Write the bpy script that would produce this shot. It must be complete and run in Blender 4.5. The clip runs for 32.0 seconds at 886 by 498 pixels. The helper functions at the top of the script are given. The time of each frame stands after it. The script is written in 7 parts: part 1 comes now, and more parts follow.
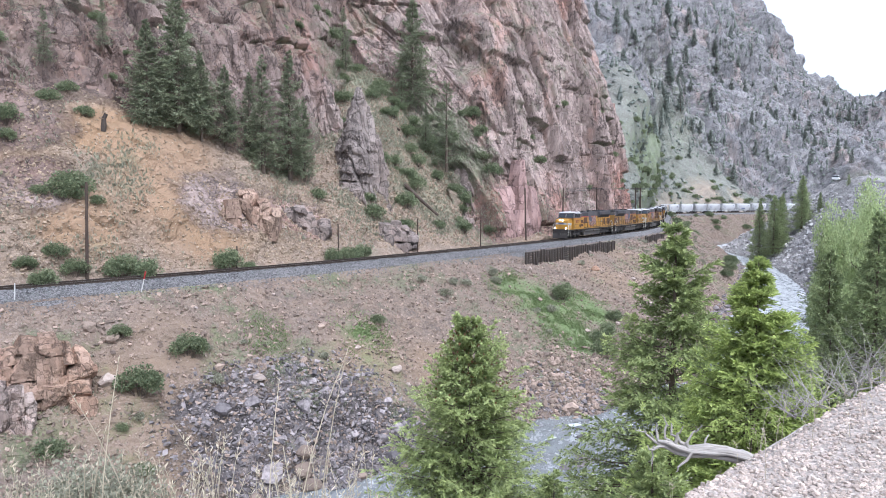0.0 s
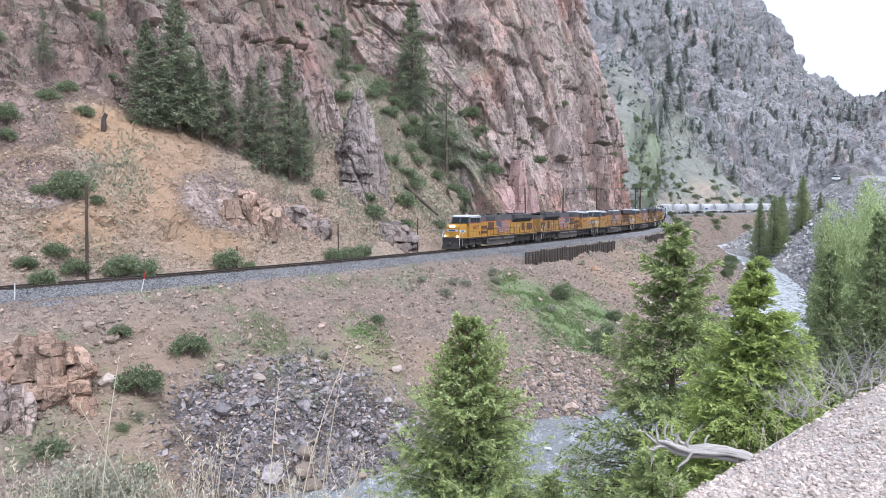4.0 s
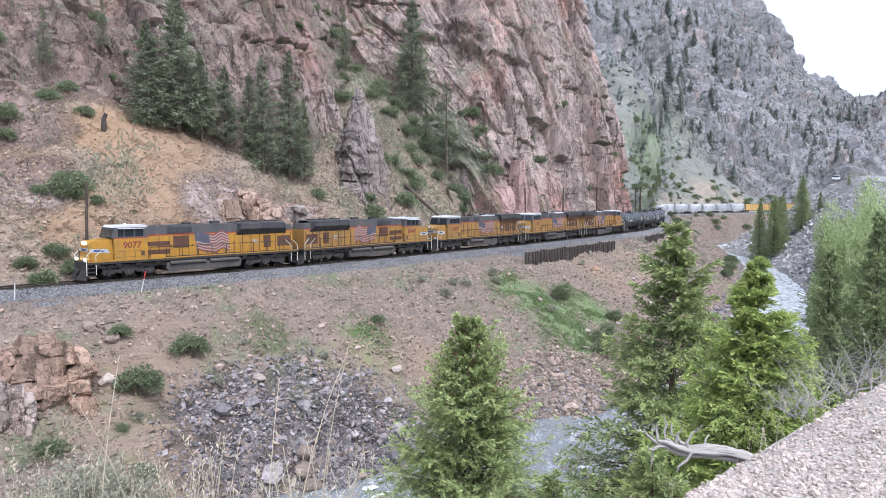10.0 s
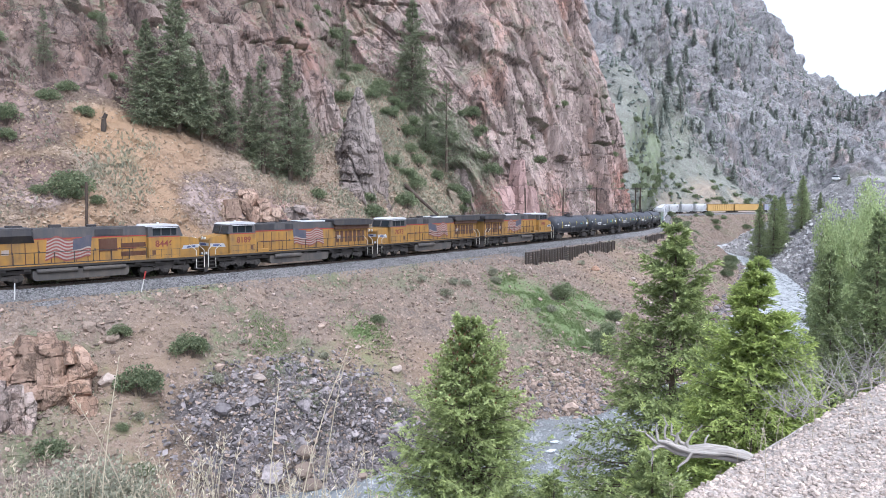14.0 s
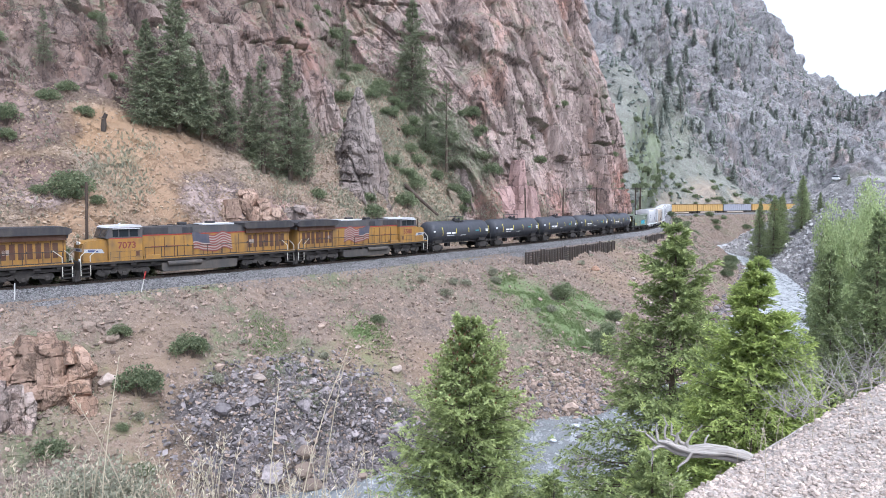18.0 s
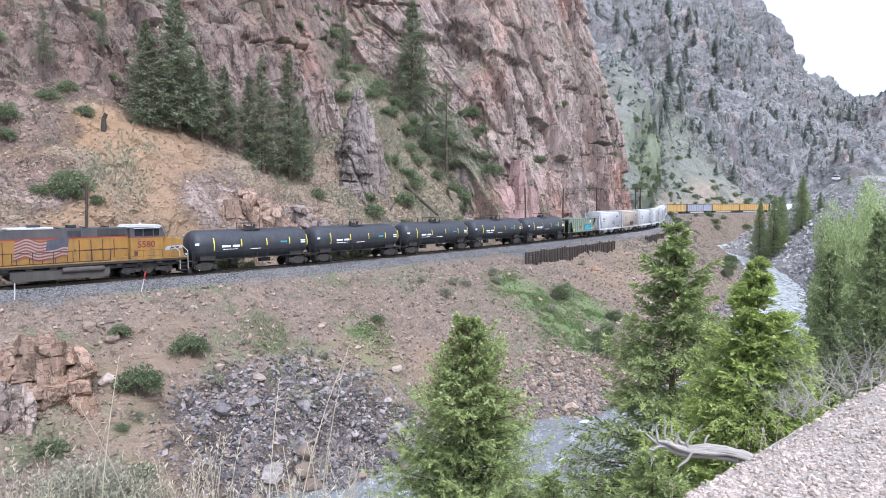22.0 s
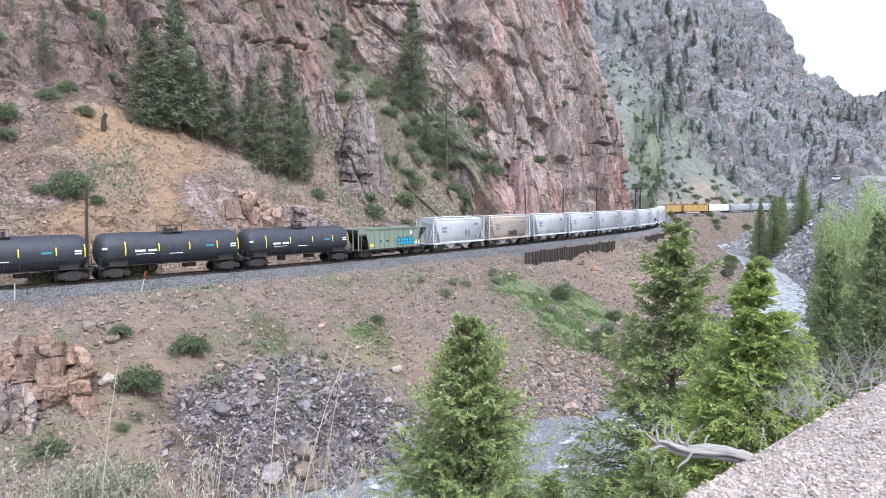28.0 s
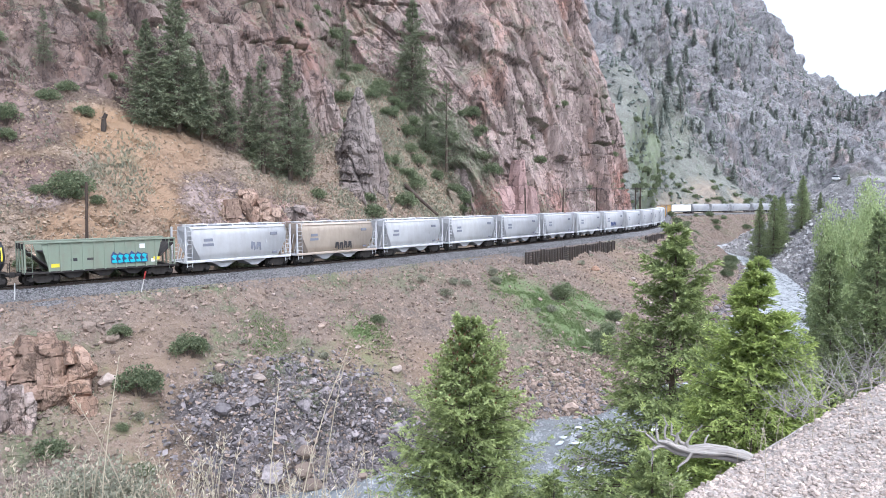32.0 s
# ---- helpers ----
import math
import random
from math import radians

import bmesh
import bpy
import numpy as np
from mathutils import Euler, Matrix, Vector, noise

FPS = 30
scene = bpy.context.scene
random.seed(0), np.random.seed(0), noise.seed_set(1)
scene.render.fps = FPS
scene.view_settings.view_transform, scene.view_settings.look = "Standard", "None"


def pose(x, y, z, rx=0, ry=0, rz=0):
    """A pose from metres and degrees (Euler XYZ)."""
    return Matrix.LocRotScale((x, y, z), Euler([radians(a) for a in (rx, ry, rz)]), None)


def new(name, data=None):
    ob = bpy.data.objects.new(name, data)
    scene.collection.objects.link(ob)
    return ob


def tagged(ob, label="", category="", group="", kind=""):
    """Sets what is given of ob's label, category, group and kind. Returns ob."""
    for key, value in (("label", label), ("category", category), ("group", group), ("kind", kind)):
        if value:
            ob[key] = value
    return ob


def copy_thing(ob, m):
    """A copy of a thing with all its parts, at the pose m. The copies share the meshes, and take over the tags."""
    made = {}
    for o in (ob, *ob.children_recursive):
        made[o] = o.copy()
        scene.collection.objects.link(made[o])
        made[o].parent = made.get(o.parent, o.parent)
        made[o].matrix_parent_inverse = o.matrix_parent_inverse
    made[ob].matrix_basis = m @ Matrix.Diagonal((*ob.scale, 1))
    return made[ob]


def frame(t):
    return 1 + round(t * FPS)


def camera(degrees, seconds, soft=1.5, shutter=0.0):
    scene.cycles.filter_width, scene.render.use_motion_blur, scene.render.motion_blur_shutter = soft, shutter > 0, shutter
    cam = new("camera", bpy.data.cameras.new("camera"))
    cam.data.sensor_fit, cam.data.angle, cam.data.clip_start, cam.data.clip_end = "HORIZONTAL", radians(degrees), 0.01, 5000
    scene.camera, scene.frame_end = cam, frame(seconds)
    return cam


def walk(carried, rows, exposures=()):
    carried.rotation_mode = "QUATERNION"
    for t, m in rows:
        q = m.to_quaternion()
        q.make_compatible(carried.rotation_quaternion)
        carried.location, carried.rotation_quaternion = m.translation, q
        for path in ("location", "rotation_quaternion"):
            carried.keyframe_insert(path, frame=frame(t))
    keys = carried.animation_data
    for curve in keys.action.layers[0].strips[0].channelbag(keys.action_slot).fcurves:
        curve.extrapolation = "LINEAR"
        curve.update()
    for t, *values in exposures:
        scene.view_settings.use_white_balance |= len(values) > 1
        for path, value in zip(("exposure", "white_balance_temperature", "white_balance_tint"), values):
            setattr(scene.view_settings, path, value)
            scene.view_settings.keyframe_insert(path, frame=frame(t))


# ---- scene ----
# ---- camera: stands still on the river bank, 7 m above the rails ----
EYE = (0.0, 0.0, 6.98)
cam = camera(66.3, 32.0, soft=0.8)
walk(cam, [(0.0, pose(*EYE, 85.78, 0, 0)), (32.0, pose(*EYE, 85.78, 0, 0))], [(0.0, 0.41, 5580, 11), (32.0, 0.41, 5580, 11)])

# ---- world and sun: bright overcast sky ----
world = bpy.data.worlds.new("overcast_sky")
scene.world = world
world.use_nodes = True
wn, wl = world.node_tree.nodes, world.node_tree.links
sky = wn.new("ShaderNodeTexSky")
sky.sky_type, sky.sun_disc = "NISHITA", False
sky.sun_elevation, sky.sun_rotation = radians(58), radians(150)
sky.air_density, sky.dust_density = 1.0, 4.0
grey = wn.new("ShaderNodeHueSaturation")
grey.inputs["Saturation"].default_value = 0.38
wl.new(sky.outputs[0], grey.inputs["Color"])
wl.new(grey.outputs[0], wn["Background"].inputs[0])
wn["Background"].inputs[1].default_value = 0.3

sun_data = bpy.data.lights.new("sun", "SUN")
sun_data.energy, sun_data.angle, sun_data.color = 0.9, radians(14), (1.0, 0.985, 0.965)
sun = new("sun", sun_data)
sun.rotation_euler = (radians(32), 0, radians(30))

# ---- number helpers ----
rng = np.random.default_rng(7)


def hash3(i, seed):
    with np.errstate(over="ignore"):
        h = (i[..., 0].astype(np.uint32) * np.uint32(374761393) + i[..., 1].astype(np.uint32) * np.uint32(668265263)
             + i[..., 2].astype(np.uint32) * np.uint32(2147483647) + np.uint32(seed * 9176 + 77))
        h = (h ^ (h >> np.uint32(13))) * np.uint32(1274126177)
        h = (h ^ (h >> np.uint32(16))) * np.uint32(2246822519)
        return ((h ^ (h >> np.uint32(15))) & np.uint32(0xFFFFFF)) / float(0xFFFFFF)


def vnoise(p, seed=0):
    """Smooth value noise, -1 to 1, at points p (n, 3)."""
    b = np.floor(p).astype(np.int64)
    f = p - b
    f = f * f * (3 - 2 * f)
    out = 0
    for dx in (0, 1):
        for dy in (0, 1):
            for dz in (0, 1):
                w = (f[..., 0] if dx else 1 - f[..., 0]) * (f[..., 1] if dy else 1 - f[..., 1]) * (f[..., 2] if dz else 1 - f[..., 2])
                out = out + w * hash3(b + np.array((dx, dy, dz)), seed)
    return out * 2 - 1


def fbm(p, octaves=4, seed=0, gain=0.5):
    out, amp = 0, 1.0
    for k in range(octaves):
        out = out + amp * vnoise(p * 2.03 ** k, seed + k)
        amp *= gain
    return out


def cells(p, seed=0):
    """Cellular noise: a random number per cell, and the distance to the cell's edge."""
    b = np.floor(p).astype(np.int64)
    f1 = np.full(p.shape[:-1], 9.0)
    f2 = f1.copy()
    r = np.zeros(p.shape[:-1])
    for dx in (-1, 0, 1):
        for dy in (-1, 0, 1):
            for dz in (-1, 0, 1):
                c = b + np.array((dx, dy, dz))
                q = c + np.stack([hash3(c, seed + k) for k in (1, 2, 3)], -1)
                d = np.sqrt(((q - p) ** 2).sum(-1))
                near = d < f1
                f2 = np.where(near, f1, np.minimum(f2, d))
                r = np.where(near, hash3(c, seed + 4), r)
                f1 = np.where(near, d, f1)
    return r, f2 - f1


def spline(points, n=12):
    """A smooth line (Catmull-Rom, centripetal) through the points."""
    p = np.array(points, float)
    p = np.vstack([2 * p[0] - p[1], p, 2 * p[-1] - p[-2]])
    out = []
    for i in range(1, len(p) - 2):
        a, b, c, d = p[i - 1:i + 3]
        t0, t1 = 0.0, np.linalg.norm(b - a) ** 0.5
        t2 = t1 + np.linalg.norm(c - b) ** 0.5
        t3 = t2 + np.linalg.norm(d - c) ** 0.5
        for t in np.linspace(t1, t2, n, endpoint=False):
            a1, a2, a3 = ((t1 - t) * a + t * b) / t1, ((t2 - t) * b + (t - t1) * c) / (t2 - t1), ((t3 - t) * c + (t - t2) * d) / (t3 - t2)
            b1, b2 = ((t2 - t) * a1 + t * a2) / t2, ((t3 - t) * a2 + (t - t1) * a3) / (t3 - t1)
            out.append(((t2 - t) * b1 + (t - t1) * b2) / (t2 - t1))
    out.append(p[-2])
    return np.array(out)


def even(line, n):
    """n points at even steps along a line."""
    s = np.concatenate([[0], np.cumsum(np.linalg.norm(np.diff(line, axis=0), axis=1))])
    u = np.linspace(0, s[-1], n)
    return np.stack([np.interp(u, s, line[:, k]) for k in range(line.shape[1])], -1)


def mesh_from(name, verts, faces, smooth=True):
    me = bpy.data.meshes.new(name)
    verts, faces = np.asarray(verts, np.float32), np.asarray(faces, np.int32)
    k = faces.shape[1]
    me.vertices.add(len(verts))
    me.vertices.foreach_set("co", verts.ravel())
    me.loops.add(faces.size)
    me.loops.foreach_set("vertex_index", faces.ravel())
    me.polygons.add(len(faces))
    me.polygons.foreach_set("loop_start", np.arange(0, faces.size, k, dtype=np.int32))
    me.polygons.foreach_set("use_smooth", np.full(len(faces), smooth))
    me.update(calc_edges=True)
    return me


def grid_faces(rows, cols):
    i = np.arange(rows * cols).reshape(rows, cols)
    return np.stack([i[:-1, :-1], i[:-1, 1:], i[1:, 1:], i[1:, :-1]], -1).reshape(-1, 4)


def paint(me, name, rgba):
    at = me.attributes.new(name, "FLOAT_COLOR", "POINT")
    at.data.foreach_set("color", np.asarray(rgba, np.float32).ravel())


def part(name, me, material, parent, label=""):
    """One mesh (a bmesh or a mesh) as a part under a thing."""
    if isinstance(me, bmesh.types.BMesh):
        data = bpy.data.meshes.new(name)
        me.to_mesh(data)
        me.free()
        me = data
    if not me.materials:
        for m in material if isinstance(material, (list, tuple)) else [material]:
            me.materials.append(m)
    ob = new(name, me)
    ob.parent = parent
    if label:
        ob["label"] = label
    return ob


def box(bm, x0, x1, y0, y1, z0, z1, bevel=0.0, mat=0):
    g = bmesh.ops.create_cube(bm, size=1.0)["verts"]
    bmesh.ops.scale(bm, verts=g, vec=(x1 - x0, y1 - y0, z1 - z0))
    bmesh.ops.translate(bm, verts=g, vec=((x0 + x1) / 2, (y0 + y1) / 2, (z0 + z1) / 2))
    faces = {f for v in g for f in v.link_faces}
    for f in faces:
        f.material_index = mat
    if bevel:
        bmesh.ops.bevel(bm, geom=list({e for v in g for e in v.link_edges}), offset=bevel, segments=1, affect="EDGES")
    return bm


def tube(bm, a, b, r, n=6, r2=None, mat=0):
    """A round bar from a to b."""
    a, b = Vector(a), Vector(b)
    m = Matrix.Translation((a + b) / 2) @ (b - a).to_track_quat("Z", "Y").to_matrix().to_4x4()
    g = bmesh.ops.create_cone(bm, cap_ends=True, segments=n, radius1=r, radius2=r if r2 is None else r2, depth=(b - a).length, matrix=m)
    for f in {f for v in g["verts"] for f in v.link_faces}:
        f.material_index = mat
    return bm


def prism(bm, outline, y0, y1, mat=0):
    """An outline in x and z, drawn out from y0 to y1."""
    lo = [bm.verts.new((x, y0, z)) for x, z in outline]
    hi = [bm.verts.new((x, y1, z)) for x, z in outline]
    fs = [bm.faces.new(lo), bm.faces.new(hi[::-1])]
    n = len(outline)
    for i in range(n):
        fs.append(bm.faces.new((lo[i], hi[i], hi[(i + 1) % n], lo[(i + 1) % n])))
    for f in fs:
        f.material_index = mat
    bmesh.ops.recalc_face_normals(bm, faces=fs)
    return bm


# ---- materials ----
class Nodes:
    """Short hand for building a node material."""

    def __init__(self, name, rough=0.8, metal=0.0, spec=0.3):
        self.m = bpy.data.materials.new(name)
        self.m.use_nodes = True
        self.n, self.l = self.m.node_tree.nodes, self.m.node_tree.links
        self.b = self.n["Principled BSDF"]
        self.b.inputs["Roughness"].default_value = rough
        self.b.inputs["Metallic"].default_value = metal
        self.b.inputs["Specular IOR Level"].default_value = spec

    def put(self, kind, values=(), **attrs):
        nd = self.n.new(kind)
        for k, v in attrs.items():
            setattr(nd, k, v)
        for k, v in dict(values).items():
            if isinstance(v, bpy.types.NodeSocket):
                self.l.new(v, nd.inputs[k])
            else:
                nd.inputs[k].default_value = v
        return nd

    def where(self):
        return self.put("ShaderNodeTexCoord").outputs["Object"]

    def world(self):
        return self.put("ShaderNodeNewGeometry").outputs["Position"]

    def noise(self, scale, detail=4.0, at=None, rough=0.6):
        return self.put("ShaderNodeTexNoise", {"Scale": scale, "Detail": detail, "Roughness": rough, **({"Vector": at} if at else {})}).outputs["Fac"]

    def ramp(self, fac, *stops):
        r = self.put("ShaderNodeValToRGB", {"Fac": fac})
        e = r.color_ramp.elements
        while len(e) < len(stops):
            e.new(0.5)
        for x, (pos, col) in zip(e, stops):
            x.position, x.color = pos, (*col, 1) if len(col) == 3 else col
        return r.outputs["Color"]

    def mix(self, fac, a, b, mode="MIX"):
        nd = self.put("ShaderNodeMix", data_type="RGBA", blend_type=mode)
        for i, v in ((0, fac), (6, a), (7, b)):
            if isinstance(v, bpy.types.NodeSocket):
                self.l.new(v, nd.inputs[i])
            else:
                nd.inputs[i].default_value = v if i == 0 else (*v, 1)
        return nd.outputs[2]

    def math(self, op, a, b=0.0, clamp=False):
        return self.put("ShaderNodeMath", {0: a, 1: b}, operation=op, use_clamp=clamp).outputs[0]

    def stretch(self, vec, x, y, z):
        return self.put("ShaderNodeMapping", {"Vector": vec, "Scale": (x, y, z)}).outputs[0]

    def bump(self, height, strength=0.5, distance=0.1, normal=None):
        v = {"Height": height, "Strength": strength, "Distance": distance}
        if normal:
            v["Normal"] = normal
        return self.put("ShaderNodeBump", v).outputs[0]

    def done(self, color=None, normal=None, rough=None):
        for key, v in (("Base Color", color), ("Normal", normal), ("Roughness", rough)):
            if v is not None:
                if isinstance(v, bpy.types.NodeSocket):
                    self.l.new(v, self.b.inputs[key])
                else:
                    self.b.inputs[key].default_value = (*v, 1) if isinstance(v, tuple) else v
        return self.m


def paintwork(name, col, rough=0.45, dirt=0.35, metal=0.0, dust=(0.2, 0.16, 0.12)):
    """Weathered paint or metal: grime in streaks and blotches."""
    k = Nodes(name, rough, metal)
    at = k.where()
    streak = k.noise(1.0, 5.0, k.stretch(at, 2.5, 2.5, 0.35))
    blot = k.noise(0.9, 4.0, at)
    g = k.math("MULTIPLY", k.ramp(k.math("MULTIPLY", streak, blot), (0.15, (0, 0, 0)), (0.45, (1, 1, 1))), dirt)
    c = k.mix(g, col, dust)
    c = k.mix(k.math("MULTIPLY", k.noise(14.0, 3.0, at), 0.3), c, tuple(x * 0.55 for x in col))
    return k.done(c, k.bump(k.noise(9.0, 3.0, at), 0.15, 0.02), k.math("ADD", k.math("MULTIPLY", blot, 0.3), rough - 0.1))


def leafage(name, dark, light, rough=0.7, tips=False):
    k = Nodes(name, rough, 0, 0.25)
    isl = k.put("ShaderNodeNewGeometry").outputs["Random Per Island"]
    ob = k.put("ShaderNodeObjectInfo").outputs["Random"]
    f = k.math("ADD", k.math("MULTIPLY", isl, 0.6), k.math("MULTIPLY", ob, 0.15))
    f = k.math("ADD", f, k.math("MULTIPLY", k.noise(0.9, 2.0, k.world()), 0.3))
    if tips:      # twig ends lighter: light on the crown put into colour, with fresh growth
        young = k.put("ShaderNodeSeparateColor", {0: k.put("ShaderNodeAttribute", attribute_name="mix").outputs["Color"]}).outputs[0]
        f = k.math("ADD", k.math("MULTIPLY", f, 0.6), k.math("MULTIPLY", young, 0.42))
    c = k.ramp(f, (0.15, dark), (0.85, light))
    k.b.inputs["Subsurface Weight"].default_value = 0.0
    tr = k.put("ShaderNodeBsdfTranslucent", {"Color": c})
    out = k.n["Material Output"]
    mx = k.put("ShaderNodeMixShader", {0: 0.42})
    k.done(c)
    k.l.new(k.b.outputs[0], mx.inputs[1])
    k.l.new(tr.outputs[0], mx.inputs[2])
    k.l.new(mx.outputs[0], out.inputs[0])
    return k.m


def terrain_material(name, soil_a, soil_b, rock_a, rock_b, rock_c, grass, orange, size=1.0, bump=1.0, iron=(0.36, 0.19, 0.145), cracks=1.0):
    """Soil, rock, grass and orange earth, shared out by the mesh's 'mix' attribute."""
    k = Nodes(name, 0.92, 0, 0.15)
    at = k.world()
    att = k.put("ShaderNodeAttribute", attribute_name="mix").outputs
    sep = k.put("ShaderNodeSeparateColor", {0: att["Color"]}).outputs
    big, mid, fine = k.noise(0.06 / size, 5.0, at), k.noise(0.45 / size, 6.0, at), k.noise(4.0 / size, 5.0, at, 0.7)
    peb = k.put("ShaderNodeTexVoronoi", {"Vector": at, "Scale": 3.2 / size})
    soil = k.mix(k.ramp(mid, (0.35, (0, 0, 0)), (0.65, (1, 1, 1))), soil_a, soil_b)
    soil = k.mix(k.math("MULTIPLY", k.ramp(fine, (0.45, (0, 0, 0)), (0.7, (1, 1, 1))), 0.45), soil, tuple(x * 0.5 for x in soil_b))
    peb2 = k.put("ShaderNodeTexVoronoi", {"Vector": at, "Scale": 9.0 / size})
    pv, pw = (k.put("ShaderNodeSeparateColor", {0: v.outputs["Color"]}).outputs[0] for v in (peb, peb2))
    grit = k.math("ADD", k.math("MULTIPLY", pv, 0.55), k.math("MULTIPLY", pw, 0.55))
    soil = k.mix(k.ramp(grit, (0.62, (0, 0, 0)), (0.9, (0.8, 0.8, 0.8))), soil, tuple(min(0.6, x * 1.75) for x in soil_b))
    soil = k.mix(k.ramp(grit, (0.12, (0.75, 0.75, 0.75)), (0.38, (0, 0, 0))), soil, tuple(x * 0.4 for x in soil_a))
    tall = k.stretch(at, 1.0, 1.0, 0.35)
    rmix = k.noise(0.085 / size, 6.0, tall, 0.68)
    rock = k.ramp(rmix, (0.36, rock_a), (0.5, rock_b), (0.62, rock_c))
    rock = k.mix(k.ramp(k.noise(0.55 / size, 6.0, tall, 0.7), (0.5, (0, 0, 0)), (0.66, (0.7, 0.7, 0.7))), rock, tuple(x * 0.55 for x in rock_b))
    rock = k.mix(k.math("MULTIPLY", att["Alpha"], k.ramp(mid, (0.3, (0.25, 0.25, 0.25)), (0.6, (0.85, 0.85, 0.85)))), rock, iron)
    # rock mixed to a darker brown by this attribute, in noisy patches
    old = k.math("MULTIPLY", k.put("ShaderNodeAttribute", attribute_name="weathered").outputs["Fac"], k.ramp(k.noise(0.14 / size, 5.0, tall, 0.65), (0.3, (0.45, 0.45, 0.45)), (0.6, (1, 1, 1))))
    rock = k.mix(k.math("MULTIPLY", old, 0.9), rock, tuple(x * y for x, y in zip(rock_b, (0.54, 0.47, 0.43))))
    sway = k.put("ShaderNodeVectorMath", {0: k.put("ShaderNodeTexNoise", {"Vector": at, "Scale": 0.35 / size, "Detail": 5.0, "Roughness": 0.65}).outputs["Color"], 1: (1.3 * size,) * 3}, operation="MULTIPLY").outputs[0]
    crack, tone, step = 1.0, 0.0, 0.0
    part_way = k.math("MULTIPLY", k.math("MAXIMUM", k.math("SUBTRACT", k.noise(0.5 / size, 4.0, at), 0.5), 0.0), 1.2)
    ragged = k.math("MULTIPLY", k.math("SUBTRACT", k.noise(2.2 / size, 5.0, at, 0.7), 0.5), 0.22)
    small = k.put("ShaderNodeVectorMath", {0: sway, 1: (0.3,) * 3}, operation="MULTIPLY").outputs[0]
    for sc, wide, deep, amount, zs in ((0.2, 0.05, 0.9, 0.5, 0.3), (0.55, 0.075, 0.85, 0.55, 0.42), (1.5, 0.11, 0.65, 0.45, 0.6)):
        turned = k.put("ShaderNodeMapping", {"Vector": k.put("ShaderNodeVectorMath", {0: at, 1: small}, operation="ADD").outputs[0], "Rotation": (0.1, 0.14, 0.88), "Scale": (1.0, 1.0, zs)}).outputs[0]
        one, two = (k.put("ShaderNodeTexVoronoi", {"Vector": turned, "Scale": sc / size, "Randomness": 0.85}, feature=f, distance="CHEBYCHEV") for f in ("F1", "F2"))
        gap = k.math("SUBTRACT", two.outputs["Distance"], one.outputs["Distance"])
        gap = k.math("ADD", gap, k.math("ADD", part_way, ragged))
        cell = k.put("ShaderNodeSeparateColor", {0: one.outputs["Color"]}).outputs[0]
        crack = k.math("MULTIPLY", k.ramp(gap, (0.0, (1 - deep,) * 3), (wide, (1, 1, 1))), crack)
        tone = k.math("ADD", k.math("MULTIPLY", cell, amount / 1.5), tone)
        step = k.math("ADD", k.math("MULTIPLY", cell, amount), step)
    rock = k.mix(k.ramp(tone, (0.3, (0.6 * cracks,) * 3), (0.55, (0, 0, 0))), rock, tuple(x * 0.5 for x in rock_b))
    rock = k.mix(k.math("MULTIPLY", k.ramp(tone, (0.52, (0, 0, 0)), (0.75, (0.45 * cracks,) * 3)), k.math("SUBTRACT", 1.0, old)), rock, tuple(min(0.6, x * 1.25) for x in rock_c))
    rock = k.mix(k.math("MULTIPLY", k.math("SUBTRACT", 1.0, crack), 0.85 * cracks), rock, tuple(x * 0.2 for x in rock_b))
    edge = k.math("MULTIPLY", k.math("SUBTRACT", mid, 0.5), 1.1)

    def share(ch, soft=0.16):
        v = k.math("ADD", sep[ch], k.math("ADD", edge, k.math("MULTIPLY", k.math("SUBTRACT", fine, 0.5), 0.5)))
        return k.ramp(v, (0.5 - soft, (0, 0, 0)), (0.5 + soft, (1, 1, 1)))

    c = k.mix(share(1, 0.3), soil, orange)
    rk = share(2)
    c = k.mix(rk, c, rock)
    gcol = k.mix(fine, grass, tuple(x * 1.9 for x in grass))
    c = k.mix(k.math("MULTIPLY", share(0, 0.25), 0.9), c, gcol)
    c = k.mix(k.math("MULTIPLY", k.ramp(big, (0.35, (0, 0, 0)), (0.65, (1, 1, 1))), 0.25), c, tuple(x * 0.7 for x in rock_c))
    hgt = k.math("ADD", k.math("MULTIPLY", k.math("ADD", fine, k.math("MULTIPLY", grit, 0.4)), 0.5), k.math("ADD", k.math("MULTIPLY", mid, 0.8), k.math("MULTIPLY", k.math("MULTIPLY", k.math("ADD", k.math("MULTIPLY", crack, 0.7), step), rk), 1.0)))
    return k.done(c, k.bump(hgt, 0.8, 0.35 * size * bump))


M_wall = terrain_material("canyon_rock", (0.27, 0.201, 0.144), (0.195, 0.154, 0.119), (0.375, 0.205, 0.152), (0.3, 0.232, 0.206), (0.39, 0.305, 0.27), (0.1, 0.118, 0.07), (0.28, 0.185, 0.112), 1.0, 1.0, (0.42, 0.2, 0.15))
M_bank = terrain_material("embankment_earth", (0.24, 0.177, 0.132), (0.15, 0.12, 0.1), (0.213, 0.18, 0.168), (0.12, 0.108, 0.108), (0.24, 0.197, 0.176), (0.085, 0.125, 0.045), (0.265, 0.19, 0.13), 0.7)
# greyed, with softened cracks: distance haze put into the rock's colour
M_far = terrain_material("far_hillside_rock", (0.185, 0.182, 0.148), (0.155, 0.16, 0.136), (0.31, 0.245, 0.222), (0.235, 0.23, 0.236), (0.3, 0.284, 0.282), (0.13, 0.155, 0.085), (0.3, 0.235, 0.175), 1.6, 1.0, cracks=0.75)
